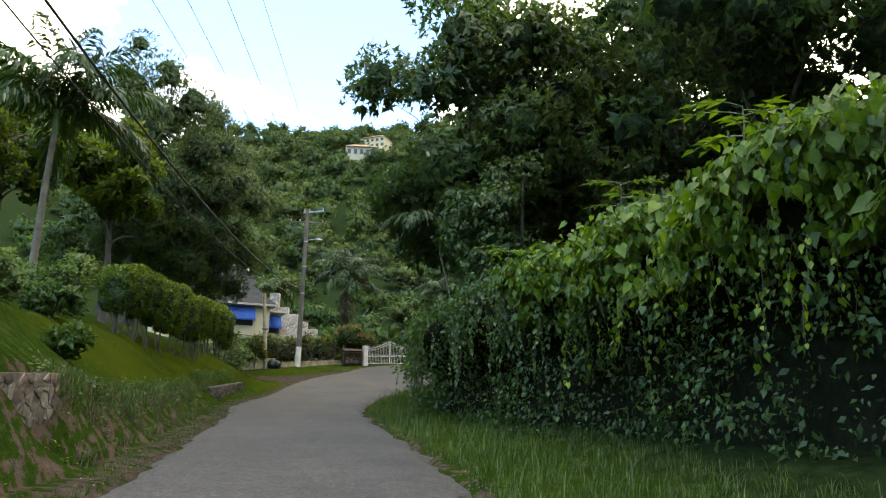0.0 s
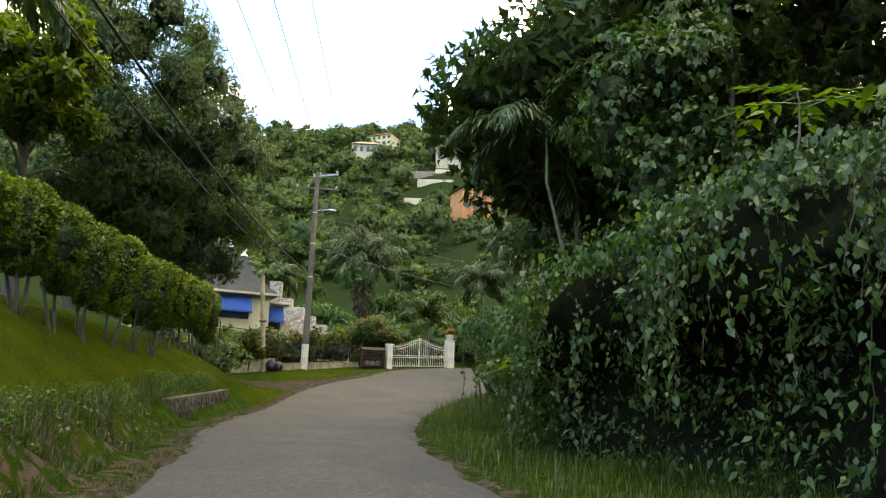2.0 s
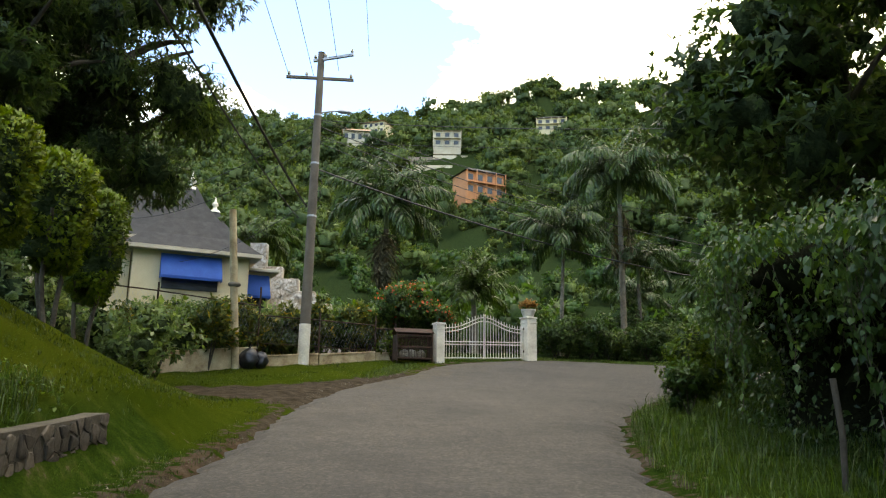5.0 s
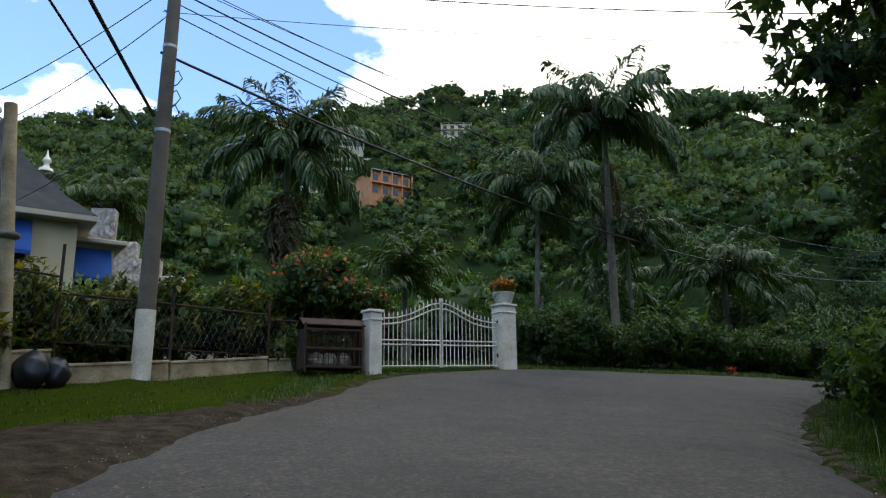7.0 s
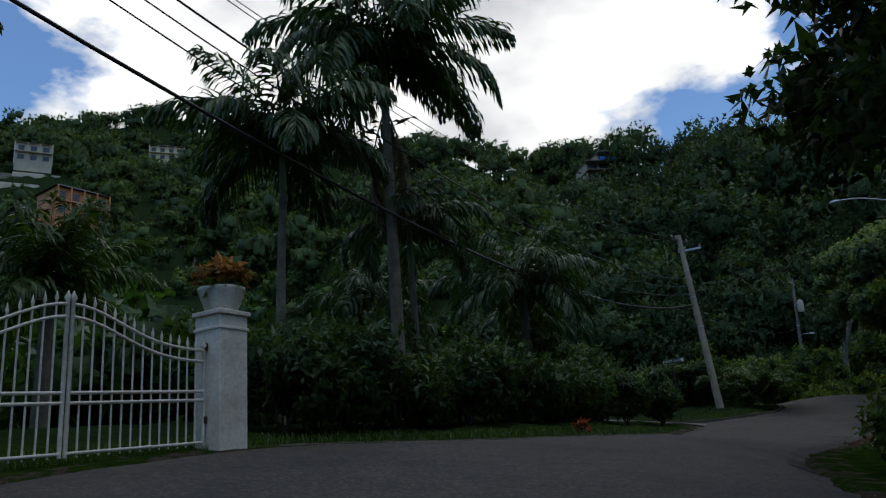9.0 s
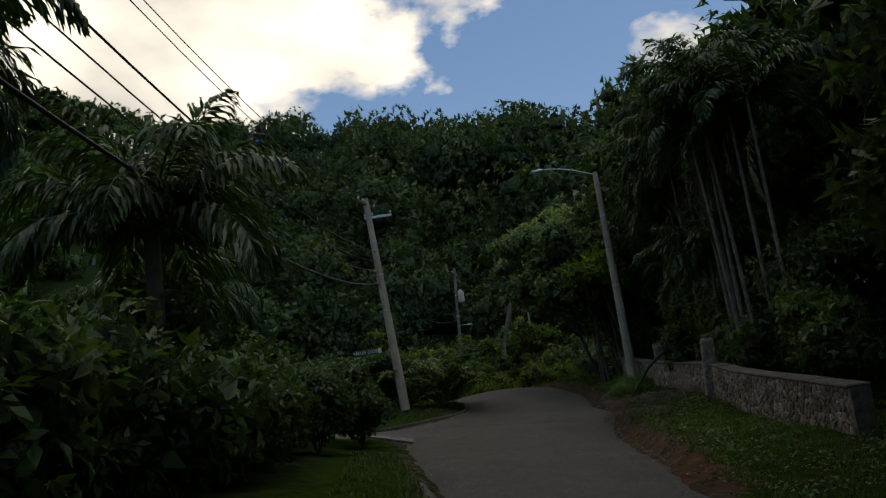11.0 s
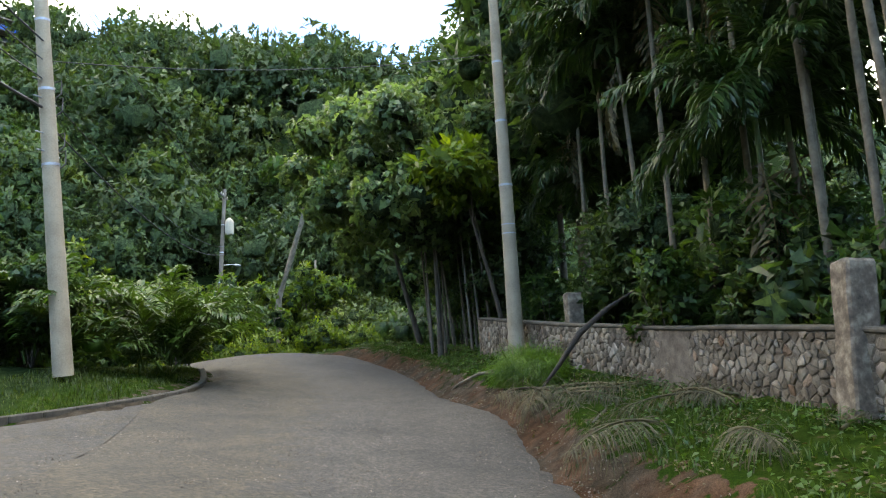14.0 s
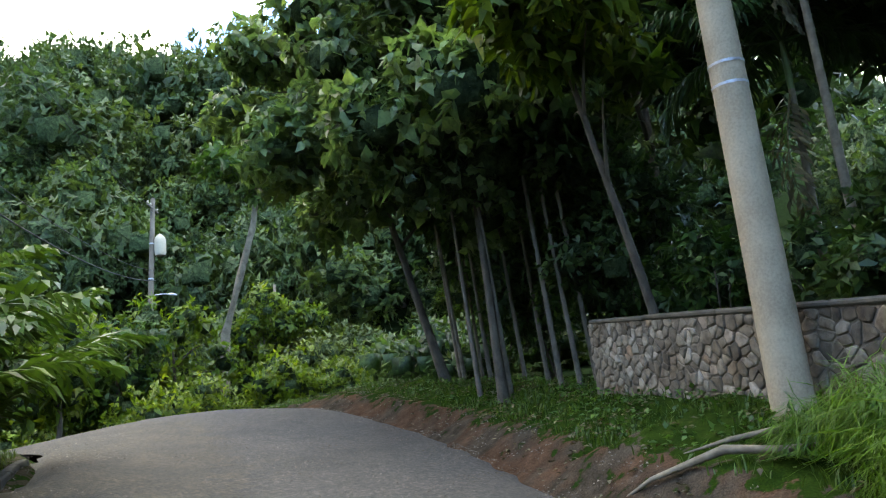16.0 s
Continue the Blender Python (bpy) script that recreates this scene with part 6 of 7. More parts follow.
def build_garden():
    rng = np.random.default_rng(51)
    # clipped and flowering shrubs behind the fence
    spots = [(-15.3, 48.9), (-14.2, 50.5), (-12.9, 51.6), (-12.2, 53.0), (-10.9, 54.3), (-9.8, 55.0), (-8.8, 55.5), (-10.2, 56.2), (-13.5, 53.6), (-16.2, 50.8), (-13.6, 51.2), (-12.4, 51.9), (-11.6, 53.6), (-10.4, 54.2), (-8.2, 55.8), (-14.9, 51.8), (-17.2, 48.6), (-12.6, 55.6), (-11.2, 56.4), (-9.0, 57.2), (-14.8, 54.8), (-17.5, 53)]
    for i, (x, y) in enumerate(spots):
        shrub("garden_shrub", x, y, 1.0, 1.7 + 0.3 * (i % 3), 1900, 0.12, (MID_LEAF, GREY_LEAF, LIGHT_LEAF)[i % 3], "mixed green garden shrub behind the fence", 300 + i, group="garden shrubs")
    for i, (x, y, h) in enumerate([(-12.3, 50.9, 2.1), (-14.6, 49.4, 1.9), (-9.6, 54.6, 2.2), (-7.9, 55.6, 1.75), (-8.5, 56.0, 1.8), (-10.9, 53.4, 1.5), (-13.6, 50.6, 1.8), (-8.4, 55.3, 2.0), (-15.8, 48.4, 2.0), (-10.3, 54.0, 1.9), (-11.6, 52.6, 2.0)]):
        shrub("croton", x, y, 0.7, h + 0.3, 1700, 0.13, CROTON, "croton bush with yellow and red leaves", 330 + i, group="crotons", aspect=0.4, blobs=16)
    for i, (x, y, h, r) in enumerate([(-6.6, 56.2, 3.0, 1.35), (-5.4, 56.6, 2.3, 1.0)]):
        shrub("flowering_bush", x, y, r, h, 3800, 0.12, MID_LEAF, "large bush with red flower heads beside the gate", 350 + i, flowers=(RED_FLOWER, 240, 0.13, "red flower heads"), blobs=20)
    shrub("low_bush", -7.0, 55.0, 0.6, 1.0, 900, 0.1, LIGHT_LEAF, "low light green bush by the refuse cage", 355)
    for i, (x, y, r, h) in enumerate([(-12.6, 44.4, 1.3, 2.0), (-11.2, 43.2, 1.1, 1.8), (-13.8, 42.5, 1.5, 2.2), (-14.6, 45.4, 1.3, 2.4)]):
        shrub("hedge_bush", x, y, r, h, 2300, 0.11, GREY_LEAF, "loose grey-green bush at the end of the clipped row", 360 + i, group="loose bushes")
    # leafy weeds on the inside of the bend
    for i, (x, y, r, h) in enumerate([(0.0, 44.3, 0.6, 1.1), (0.75, 46.2, 0.85, 1.8), (2.1, 48.4, 0.85, 1.6), (3.7, 50.6, 0.8, 1.5), (5.6, 52.4, 0.8, 1.4)]):
        shrub("verge_bush", x, y, r, h, 2600, 0.1, (MID_LEAF, LIGHT_LEAF, MID_LEAF)[i % 3], "leafy green bush growing over the verge", 375 + i, group="bushes on the inside verge", blobs=18)
    # dark hedge from the gate along the outside of the bend
    pts = resample(np.array([(-0.9, 57.8), (2.3, 58.9), (6.1, 60.7), (9.8, 63.9), (12.4, 66.8), (14.8, 69.2)], float), 4)
    for i, p in enumerate(pts[:-1]):
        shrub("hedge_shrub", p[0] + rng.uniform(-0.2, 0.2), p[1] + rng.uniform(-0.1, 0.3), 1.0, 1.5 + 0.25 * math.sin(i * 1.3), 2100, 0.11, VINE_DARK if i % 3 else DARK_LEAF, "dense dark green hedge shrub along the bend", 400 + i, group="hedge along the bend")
    for i in range(26):
        x, y = rng.uniform(-1, 17), 0
        y = np.interp(x, [-1, 6, 17], [59.5, 62, 70.5]) + rng.uniform(0, 6)
        shrub("garden_shrub", x, y, rng.uniform(1.0, 1.7), rng.uniform(1.6, 3.2), 1500, 0.17, (MID_LEAF, DARK_LEAF, LIGHT_LEAF, MID_LEAF)[i % 4], "leafy shrub in the garden beyond the hedge", 430 + i, group="shrubs beyond the hedge")
    for i, x in enumerate((5.2,)):
        shrub("red_plant", x, 58.2 + (x - 4.5) * 0.4, 0.14, 0.26, 60, 0.1, RED_FLOWER, "small red-leaved bedding plant", 470 + i, group="bedding plants", aspect=0.25)
    shrub("ball_conifer", 15.7, 67.0, 0.8, 2.0, 5200, 0.09, DARK_LEAF, "rounded dark conifer bush at the corner", 480, blobs=22)
    shrub("ball_conifer", 17.0, 68.2, 0.75, 1.75, 5200, 0.09, DARK_LEAF, "rounded dark conifer bush at the corner", 482, blobs=22)
    shrub("ball_conifer", 13.4, 66.2, 0.8, 1.7, 4200, 0.09, DARK_LEAF, "rounded dark conifer bush at the corner", 481, blobs=20)
    # palms
    palm("royal_palm", 2.95, 61.4, 8.5, 3.7, 17, "tall royal palm with a smooth pale trunk", 500, 0.115, arch=1.0, lift=0.85, shaft=1.5, bulge=1.6, dead=2, hang=0.6, leaflet=0.55)
    palm("royal_palm", -7.8, 62.2, 7.0, 3.6, 18, "royal palm with a brown skirt in the garden", 501, 0.14, arch=0.95, lift=0.85, shaft=1.2, dead=8, hang=0.5, leaflet=0.55)
    palm("slender_palm", -0.1, 59.9, 5.4, 2.8, 13, "slender palm with dark drooping fronds", 502, 0.08, arch=1.0, lift=0.85, hang=0.5, leaflet=0.6, lean=(0.15, 0.1))
    palm("slender_palm", 4.0, 62.6, 4.6, 2.5, 11, "slender palm with dark drooping fronds", 503, 0.09, arch=1.2, lift=0.7)
    palm("coconut_palm", 8.6, 64.6, 3.6, 3.1, 14, "short palm with wide arching fronds", 504, 0.15, arch=1.0, lift=0.9, shaft=0.6)
    palm("slender_palm", 16.5, 73.4, 4.6, 2.6, 12, "slim palm with drooping fronds", 505, 0.1, arch=1.1)
    palm("coconut_palm", 5.5, 68, 3.2, 2.8, 12, "short palm with wide arching fronds", 506, 0.14, arch=1.1, shaft=0.5)
    palm("coconut_palm", -3.5, 66, 3.0, 3.0, 13, "palm with upright young fronds behind the gate", 507, 0.16, arch=0.8, lift=1.2, shaft=0.5, mat=PALM_BRIGHT)
    palm("coconut_palm", -15.0, 67.5, 6.4, 3.0, 13, "palm with drooping yellowing fronds behind the villa roof", 508, 0.16, arch=1.2, lift=0.7, shaft=0.5, mat=PALM_BRIGHT)
    palm("slender_palm", 12.2, 69.5, 3.6, 2.4, 11, "slim palm with drooping fronds", 510, 0.1, arch=1.1)


build_garden()


# ---- side street and far kerb ----
def build_kerbs():
    def kerb(line, h, label, mat=OLD_CONCRETE):
        q = resample(np.array(line, float), 6)
        ob = thing("kerb", q[0, 0], q[0, 1], G1(*q[0]), label, "kerb", "kerbs", "structure")
        off = np.array([q[0, 0], q[0, 1], ob.location.z])
        for a, b in zip(q[:-1], q[1:]):
            d = b - a
            bm = bmesh.new()
            za, zb = base_height(a[None])[0], base_height(b[None])[0]
            m = Matrix.Translation(Vector((*((a + b) / 2), (za + zb) / 2)) - Vector(off)) @ Matrix.Rotation(math.atan2(d[1], d[0]), 4, "Z") @ Matrix.Rotation(-math.atan2(zb - za, np.linalg.norm(d)), 4, "Y")
            add_box(bm, 0, 0, h / 2 - 0.1, np.linalg.norm(d) - 0.01, 0.15, h + 0.2, 0.02, m)
            part("kerb_stone", bm, mat, ob)
    kerb([(22.3, 74.2), (24, 73.0), (27.4, 72.6), (30.6, 73.7), (34.1, 76.1)], 0.05, "low worn concrete kerb at the side street corner", EARTH)
    kerb([(-1.2, 56.5), (2.5, 57.15), (7, 58.85), (10.3, 61.4)], 0.0, "low earth-stained kerb along the bend", EARTH)
    sg = thing("street_sign", 19.55, 69.8, G1(19.55, 69.8), "dark green street name sign on a thin post", "street sign")
    tube("post", np.array([[0, 0, -0.05], [0, 0, 7.35 - sg.location.z]]), 0.03, RUST, sg, 8)
    m = Matrix.Translation((0.05, -0.03, 7.5 - sg.location.z)) @ Matrix.Rotation(radians(-68), 4, "Z")
    bm = bmesh.new()
    add_box(bm, 0, 0, 0, 0.86, 0.03, 0.17, 0.006, m)
    part("plate", bm, SIGN_GREEN, sg)
    cu = bpy.data.curves.new("sign_letters", "FONT")
    cu.body, cu.size, cu.align_x, cu.align_y, cu.extrude = "VALLEY CLOSE", 0.125, "CENTER", "CENTER", 0.002
    tmp = bpy.data.objects.new("sign_letters", cu)
    me = bpy.data.meshes.new_from_object(tmp)
    me.materials.clear()
    me.materials.append(WHITE_PAINT)
    bpy.data.objects.remove(tmp)
    bpy.data.curves.remove(cu)
    under("lettering", me, sg, "white capital lettering", m @ Matrix.Translation((-0.06, -0.019, 0)) @ Matrix.Rotation(radians(90), 4, "X"))
    bm = bmesh.new()
    add_box(bm, 0.37, -0.019, 0, 0.1, 0.006, 0.14, 0.002, m)
    part("white_panel", bm, WHITE_PAINT, sg, "small white square on the sign")


build_kerbs()


# ---- stone walls ----
def stone_wall(name, line, h, thick, seed, label, stones, size, cope=True, low=False, nearest=0.0, stone=None, joint=None):
    rng = np.random.default_rng(seed)
    q = np.array(line, float)

    def foot(p):
        if callable(low):
            return low(p) - h
        return float(base_height(np.array([p]))[0]) + low if low is not False else G1(*p)
    s = np.r_[0, np.cumsum(np.linalg.norm(np.diff(q, axis=0), axis=1))]
    ob = thing(name, q[0, 0], q[0, 1], foot(q[0]), label, "stone wall", kind="structure")
    off = np.array([q[0, 0], q[0, 1], ob.location.z])

    def at(u):
        return np.array([np.interp(u, s, q[:, 0]), np.interp(u, s, q[:, 1])])
    n = int(s[-1] / 1.5)
    for i in range(n):
        a, b = at(s[-1] * i / n), at(s[-1] * (i + 1) / n)
        za, zb = foot(a), foot(b)
        d = b - a
        m = Matrix.Translation(Vector((*((a + b) / 2), (za + zb) / 2)) - Vector(off)) @ Matrix.Rotation(math.atan2(d[1], d[0]), 4, "Z") @ Matrix.Rotation(-math.atan2(zb - za, np.linalg.norm(d)), 4, "Y")
        bm = bmesh.new()
        add_box(bm, 0, 0, h / 2 - 0.2, np.linalg.norm(d) + 0.05, thick, h + 0.4, 0, m)
        part("core", bm, joint or MORTAR, ob, "dark mortar between the stones")
        if cope:
            bm = bmesh.new()
            add_box(bm, 0, 0, h + 0.025 + rng.uniform(-0.012, 0.012), np.linalg.norm(d) + 0.02, thick + 0.07, 0.065, 0.02, m)
            part("coping", bm, EARTH, ob, "dark weathered concrete coping")
    # flat-faced rubble of uneven outline on the face towards the road
    nr = max(2, round(h / (size * 0.85)))
    nc = int(s[-1] / size / 1.25)
    pts = np.array([((c + 0.5 * (r % 2) + rng.uniform(-0.48, 0.48)) * s[-1] / nc, (r + 0.5 + rng.uniform(-0.38, 0.38)) * h / nr) for r in range(-1, nr + 1) for c in range(-1, nc + 1)])
    pts = pts[rng.random(len(pts)) > 0.1]
    cells = []
    for p in pts:
        if not (0 < p[0] < s[-1] and 0 < p[1] < h):
            continue
        near = pts[np.argsort(((pts - p) ** 2).sum(1))[1:15]]
        poly = [np.array(v) for v in ((max(p[0] - 2 * size, 0), 0.0), (min(p[0] + 2 * size, s[-1]), 0.0), (min(p[0] + 2 * size, s[-1]), h), (max(p[0] - 2 * size, 0), h))]
        for q2 in near:
            mid, nv = (p + q2) / 2, unit(q2 - p)
            cut, new_poly = mid - nv * rng.uniform(0.004, 0.013), []
            for a, b in zip(poly, poly[1:] + poly[:1]):
                da, db = (a - cut) @ nv, (b - cut) @ nv
                if da <= 0:
                    new_poly.append(a)
                if da * db < 0:
                    new_poly.append(a + (b - a) * da / (da - db))
            poly = new_poly
            if len(poly) < 3:
                break
        if len(poly) >= 3:
            cells.append((p, poly))
    cells.sort(key=lambda c: abs(c[0][0] - nearest))
    spare_v, spare_f, kv = [], [], 0
    for made, (p, poly) in enumerate(cells):
        x0 = at(p[0])
        t = unit(at(min(p[0] + 0.05, s[-1])) - at(max(p[0] - 0.05, 0)))
        nrm, face = np.array([-t[1], t[0]]), thick / 2
        base = np.array([*x0, foot(x0)]) - off
        c = np.mean(poly, axis=0)
        corner = []
        for a, b, d in zip(poly[-1:] + poly[:-1], poly, poly[1:] + poly[:1]):
            corner += [b + (a - b) * 0.1, b + (d - b) * 0.1]
        high = rng.uniform(0.008, 0.028)
        tilt = rng.normal(size=2) * 0.05
        rings = []
        for shrink, out in ((1.0, -0.01), (0.97, high * 0.8), (0.8, high)):
            ring = []
            for v in corner:
                w = c + (v - c) * shrink
                e = face + out + (w - c) @ tilt * (out > 0) + rng.normal() * 0.003
                ring.append(base + np.array([*(t * (w[0] - p[0]) + nrm * e), w[1]]))
            rings.append(ring)
        m = len(corner)
        V = np.array(rings[0] + rings[1] + rings[2] + [np.mean(rings[2], axis=0) + np.array([*(nrm * 0.004), 0])])
        F = [(r * m + i, r * m + (i + 1) % m, (r + 1) * m + (i + 1) % m, (r + 1) * m + i) for r in (0, 1) for i in range(m)]
        F += [(2 * m + i, 2 * m + (i + 1) % m, 3 * m, 3 * m) for i in range(m)]
        if made < stones:
            me = bpy.data.meshes.new("stone")
            me.from_pydata((V - base).tolist(), [], [f[:3] if f[2] == f[3] else f for f in F])
            me.materials.append(stone or WALL_STONE)
            under("stone", me, ob, "", Matrix.Translation(base))
        else:
            spare_v.append(V)
            spare_f += [tuple(i + kv for i in (f[0], f[1], f[2])) for f in F] + [tuple(i + kv for i in (f[0], f[2], f[3])) for f in F if f[2] != f[3]]
            kv += len(V)
    if spare_v:
        tagged(under("stonework", raw_mesh("stonework", np.concatenate(spare_v), spare_f, stone or WALL_STONE), ob), kind="stuff")
    return ob


def build_walls():
    stone_wall("verge_wall", [(16.5, 56.6), (21.6, 59.6), (24.45, 61.0), (28.0, 62.85), (31.2, 65.1), (34, 66.85), (37, 68.5)], 0.95, 0.35, 61,
               "low rubble stone wall with a dark coping behind the verge", 300, 0.13, low=lambda p: float(np.interp(p[0], [16, 21.6, 24.4, 28, 31.2, 37], [4.85, 5.42, 5.75, 6.0, 6.3, 6.93])), nearest=12.0)
    p = thing("wall_pillar", 24.4, 61.25, 4.85, "square mottled stone pillar rising above the wall", "pillar")
    p.rotation_euler = (radians(5.5), radians(2.0), radians(22))
    bm = bmesh.new()
    add_box(bm, 0, 0, 0.75, 0.35, 0.35, 1.9, 0.03)
    bmesh.ops.subdivide_edges(bm, edges=bm.edges[:], cuts=4, use_grid_fill=True)
    for v in bm.verts:
        v.co += 0.025 * noise.noise_vector(v.co * 5)
    part("shaft", bm, PILLAR_STONE, p)
    p = thing("wall_pillar", 32.3, 65.25, 5.3, "square weathered stone pillar half hidden by leaves behind the wall", "pillar")
    p.rotation_euler.z = radians(25)
    bm = bmesh.new()
    add_box(bm, 0, 0, 0.75, 0.36, 0.36, 2.1, 0.03)
    bmesh.ops.subdivide_edges(bm, edges=bm.edges[:], cuts=4, use_grid_fill=True)
    for v in bm.verts:
        v.co += 0.025 * noise.noise_vector(v.co * 5 + Vector((4, 0, 0)))
    part("shaft", bm, PILLAR_STONE, p)
    stone_wall("bank_wall", [(-4.9, 6.0), (-5.15, 8.5), (-5.45, 10.8)][::-1], 1.15, 0.3, 62, "rough pale stone retaining wall at the foot of the bank", 120, 0.17, cope=False, low=0.1)
    stone_wall("lawn_wall", [(-9.0, 30.0), (-9.3, 33.0), (-9.42, 36.6)][::-1], 0.6, 0.3, 63, "low stone edging at the end of the lawn", 120, 0.17, cope=False, low=0.02, stone=DARK_STONE, joint=EARTH)


build_walls()


# ---- trees behind the stone wall ----
def build_wood():
    rng = np.random.default_rng(71)
    for i, (x, y, h) in enumerate([(27.0, 60.9, 9.6), (28.4, 61.7, 4.4), (27.5, 60.8, 8.8), (26.2, 60.4, 9.2), (25.7, 60.0, 10.0), (25.2, 60.3, 8.2), (34.4, 64.5, 8.8), (35.5, 65.2, 7.4), (30.2, 62.3, 8.8), (31.0, 63.0, 9.4), (29.4, 61.6, 9.8), (28.9, 60.8, 4.8), (32.6, 63.6, 7.8), (36.6, 65.4, 5.0), (24.6, 59.2, 9.0), (23.9, 58.6, 8.4)]):
        palm("areca_palm", x, y, h, rng.uniform(2.4, 3.0), 9, "slim ringed palm stem in the clump behind the wall", 600 + i, 0.056, arch=0.95, lift=0.85, hang=0.2,
             lean=(rng.uniform(-0.25, 0.25), rng.uniform(-0.2, 0.3)), shaft=0.9, group="palm clump behind the wall", dead=1)
    for i, (x, y, h, r, rz, n) in enumerate([(30, 57, 9, 4.5, 5.5, 6000), (37, 62, 9.5, 4.6, 5.5, 6500), (22, 51, 9, 4.5, 5.5, 5500), (44, 67, 9.5, 4.5, 5.5, 6000), (34, 54, 11, 5, 6, 4000), (45, 60, 12, 6, 6, 4000), (50, 71, 10, 5, 6, 4500), (38.8, 65.8, 10.5, 3.3, 5.5, 6000)]):
        tree("broadleaf_tree", x, y, h, h, r, rz, n, 0.34, DARK_LEAF, "dark broad-leaved tree behind the stone wall", 640 + i, 0.13, 44, group="dark trees behind the wall", tri=True)
    tree("large_leaf_tree", 38.6, 70.4, 6.2, 6.3, 2.5, 3.0, 9000, 0.17, GREY_LEAF, "tree with large grey-green leaves leaning over the road", 660, 0.07, 46, heart=True, aspect=0.75, lean=(0.2, 0.2), limbs=8)
    tree("large_leaf_tree", 42.6, 72.4, 6.6, 6.6, 3.2, 3.0, 13000, 0.2, GREY_LEAF, "tree with large grey-green leaves over the crest", 661, 0.09, 44, heart=True, aspect=0.75, limbs=9, lump=0.36, clump=(0.16, 0.3), lean=(-0.9, 1.3))
    tree("light_tree", 36.0, 67.5, 4.4, 4.9, 1.5, 1.1, 1600, 0.26, LIGHT_LEAF, "young tree with bright green compound leaves", 662, 0.06, 18, aspect=0.4, clump=(0.18, 0.3), lean=(-1.1, 0.9), lump=0.3)
    for i in range(14):
        x = 41 + rng.uniform(-2.5, 5)
        y = 69.7 + 0.45 * (x - 39) + rng.uniform(-1.2, 1.0)
        g = G1(x, y)
        ob = thing("slim_tree", x, y, g, "slim bare-stemmed young tree on the verge", "tree", "slim stems on the verge")
        t = np.linspace(0, 1, 6)
        tube("trunk", np.c_[rng.uniform(-0.8, 0.3) * t, 0.2 * t, t * rng.uniform(3.5, 5.0) - 0.05], 0.055 - 0.025 * t, PALE_BARK, ob, 7)
        B = spread_blobs(rng, -0.2, 0, 4.6, 0.9, 0.9, 0.8, 8, 0.3, 0.6)
        V, F, S = crown_arrays(rng, B, 500, 0.22)
        under("crown", raw_mesh("crown", V, F, DARK_LEAF, normals=S), ob)
    lt = thing("leaning_tree", 56.3, 86.4, G1(56.3, 86.4), "pale leaning tree trunk at the foot of the near hill", "tree")
    z0 = lt.location.z
    tube("trunk", np.array([[0, 0, -0.3], [0.1, -0.3, 10.2 - z0], [0.0, -1.2, 12.5 - z0], [-0.1, -2.1, 14.8 - z0], [0.3, -2.4, 17.5 - z0]]), np.array([0.26, 0.2, 0.18, 0.15, 0.08]), PALM_BARK, lt, 10)
    B = spread_blobs(rng, 0.2, -2.4, 17.6 - z0, 2.2, 2.2, 1.2, 14, 0.6, 1.0)
    V, F, S = crown_arrays(rng, B, 1800, 0.32)
    under("crown", raw_mesh("crown", V, F, MID_LEAF, normals=S), lt)
    for i in range(16):
        u = i / 15
        x, y = 20 + 20 * u + rng.uniform(-0.4, 0.4), 57.9 + 10.6 * u + rng.uniform(-0.6, 0.3)
        shrub("wall_shrub", x + 0.3, y - 0.6, 1.1, rng.uniform(1.8, 3.2), 1700, 0.15, (DARK_LEAF, MID_LEAF, VINE_DARK)[i % 3], "leafy undergrowth leaning over the stone wall", 680 + i, group="undergrowth behind the wall")
    for i, (x, y, hh) in enumerate([(24.6, 58.0, 4.6), (23.6, 55.6, 5.0), (25.6, 55.5, 6.0), (23.0, 53.0, 5.0), (32.6, 63.6, 4.0), (29.0, 61.2, 3.4), (39.6, 68.0, 4.6), (41.6, 68.8, 5.0), (43.6, 70.0, 5.0), (45.6, 71.6, 5.0)]):
        shrub("tall_bush", x, y, 1.7, hh, 5200, 0.15, (DARK_LEAF, MID_LEAF)[i % 2], "tall dark leafy bush behind the stone wall", 705 + i, group="tall bushes behind the wall", blobs=26)
    shrub("wall_creeper", 28.8, 63.2, 0.9, 2.6, 2200, 0.13, MID_LEAF, "climber spilling over the stone wall", 700)
    for i, (x, y, r, h, n) in enumerate([(31.3, 66.05, 0.75, 0.5, 9000), (30.45, 66.1, 0.7, 0.42, 8000), (30.2, 65.6, 0.6, 0.45, 6000), (31.9, 66.6, 0.45, 0.3, 3500)]):
        shrub("feather_grass", x, y, r, h, n, 0.24, GRASS_BRIGHT, "soft bright green feathery mound spilling down the bank", 701 + i, group="feathery mounds", aspect=0.03, droop=1.1, blobs=18, z=G1(x, y) - 0.06)
    # cut palm fronds lying on the verge
    sorts = [frond_mesh(rng, ln, DRY_LEAF, 64, 0.55, ar, 0.7, 0.2, 0.2, True, 0.45) for ln, ar in ((2.4, 0.3), (1.8, 0.2), (2.1, 0.45))]
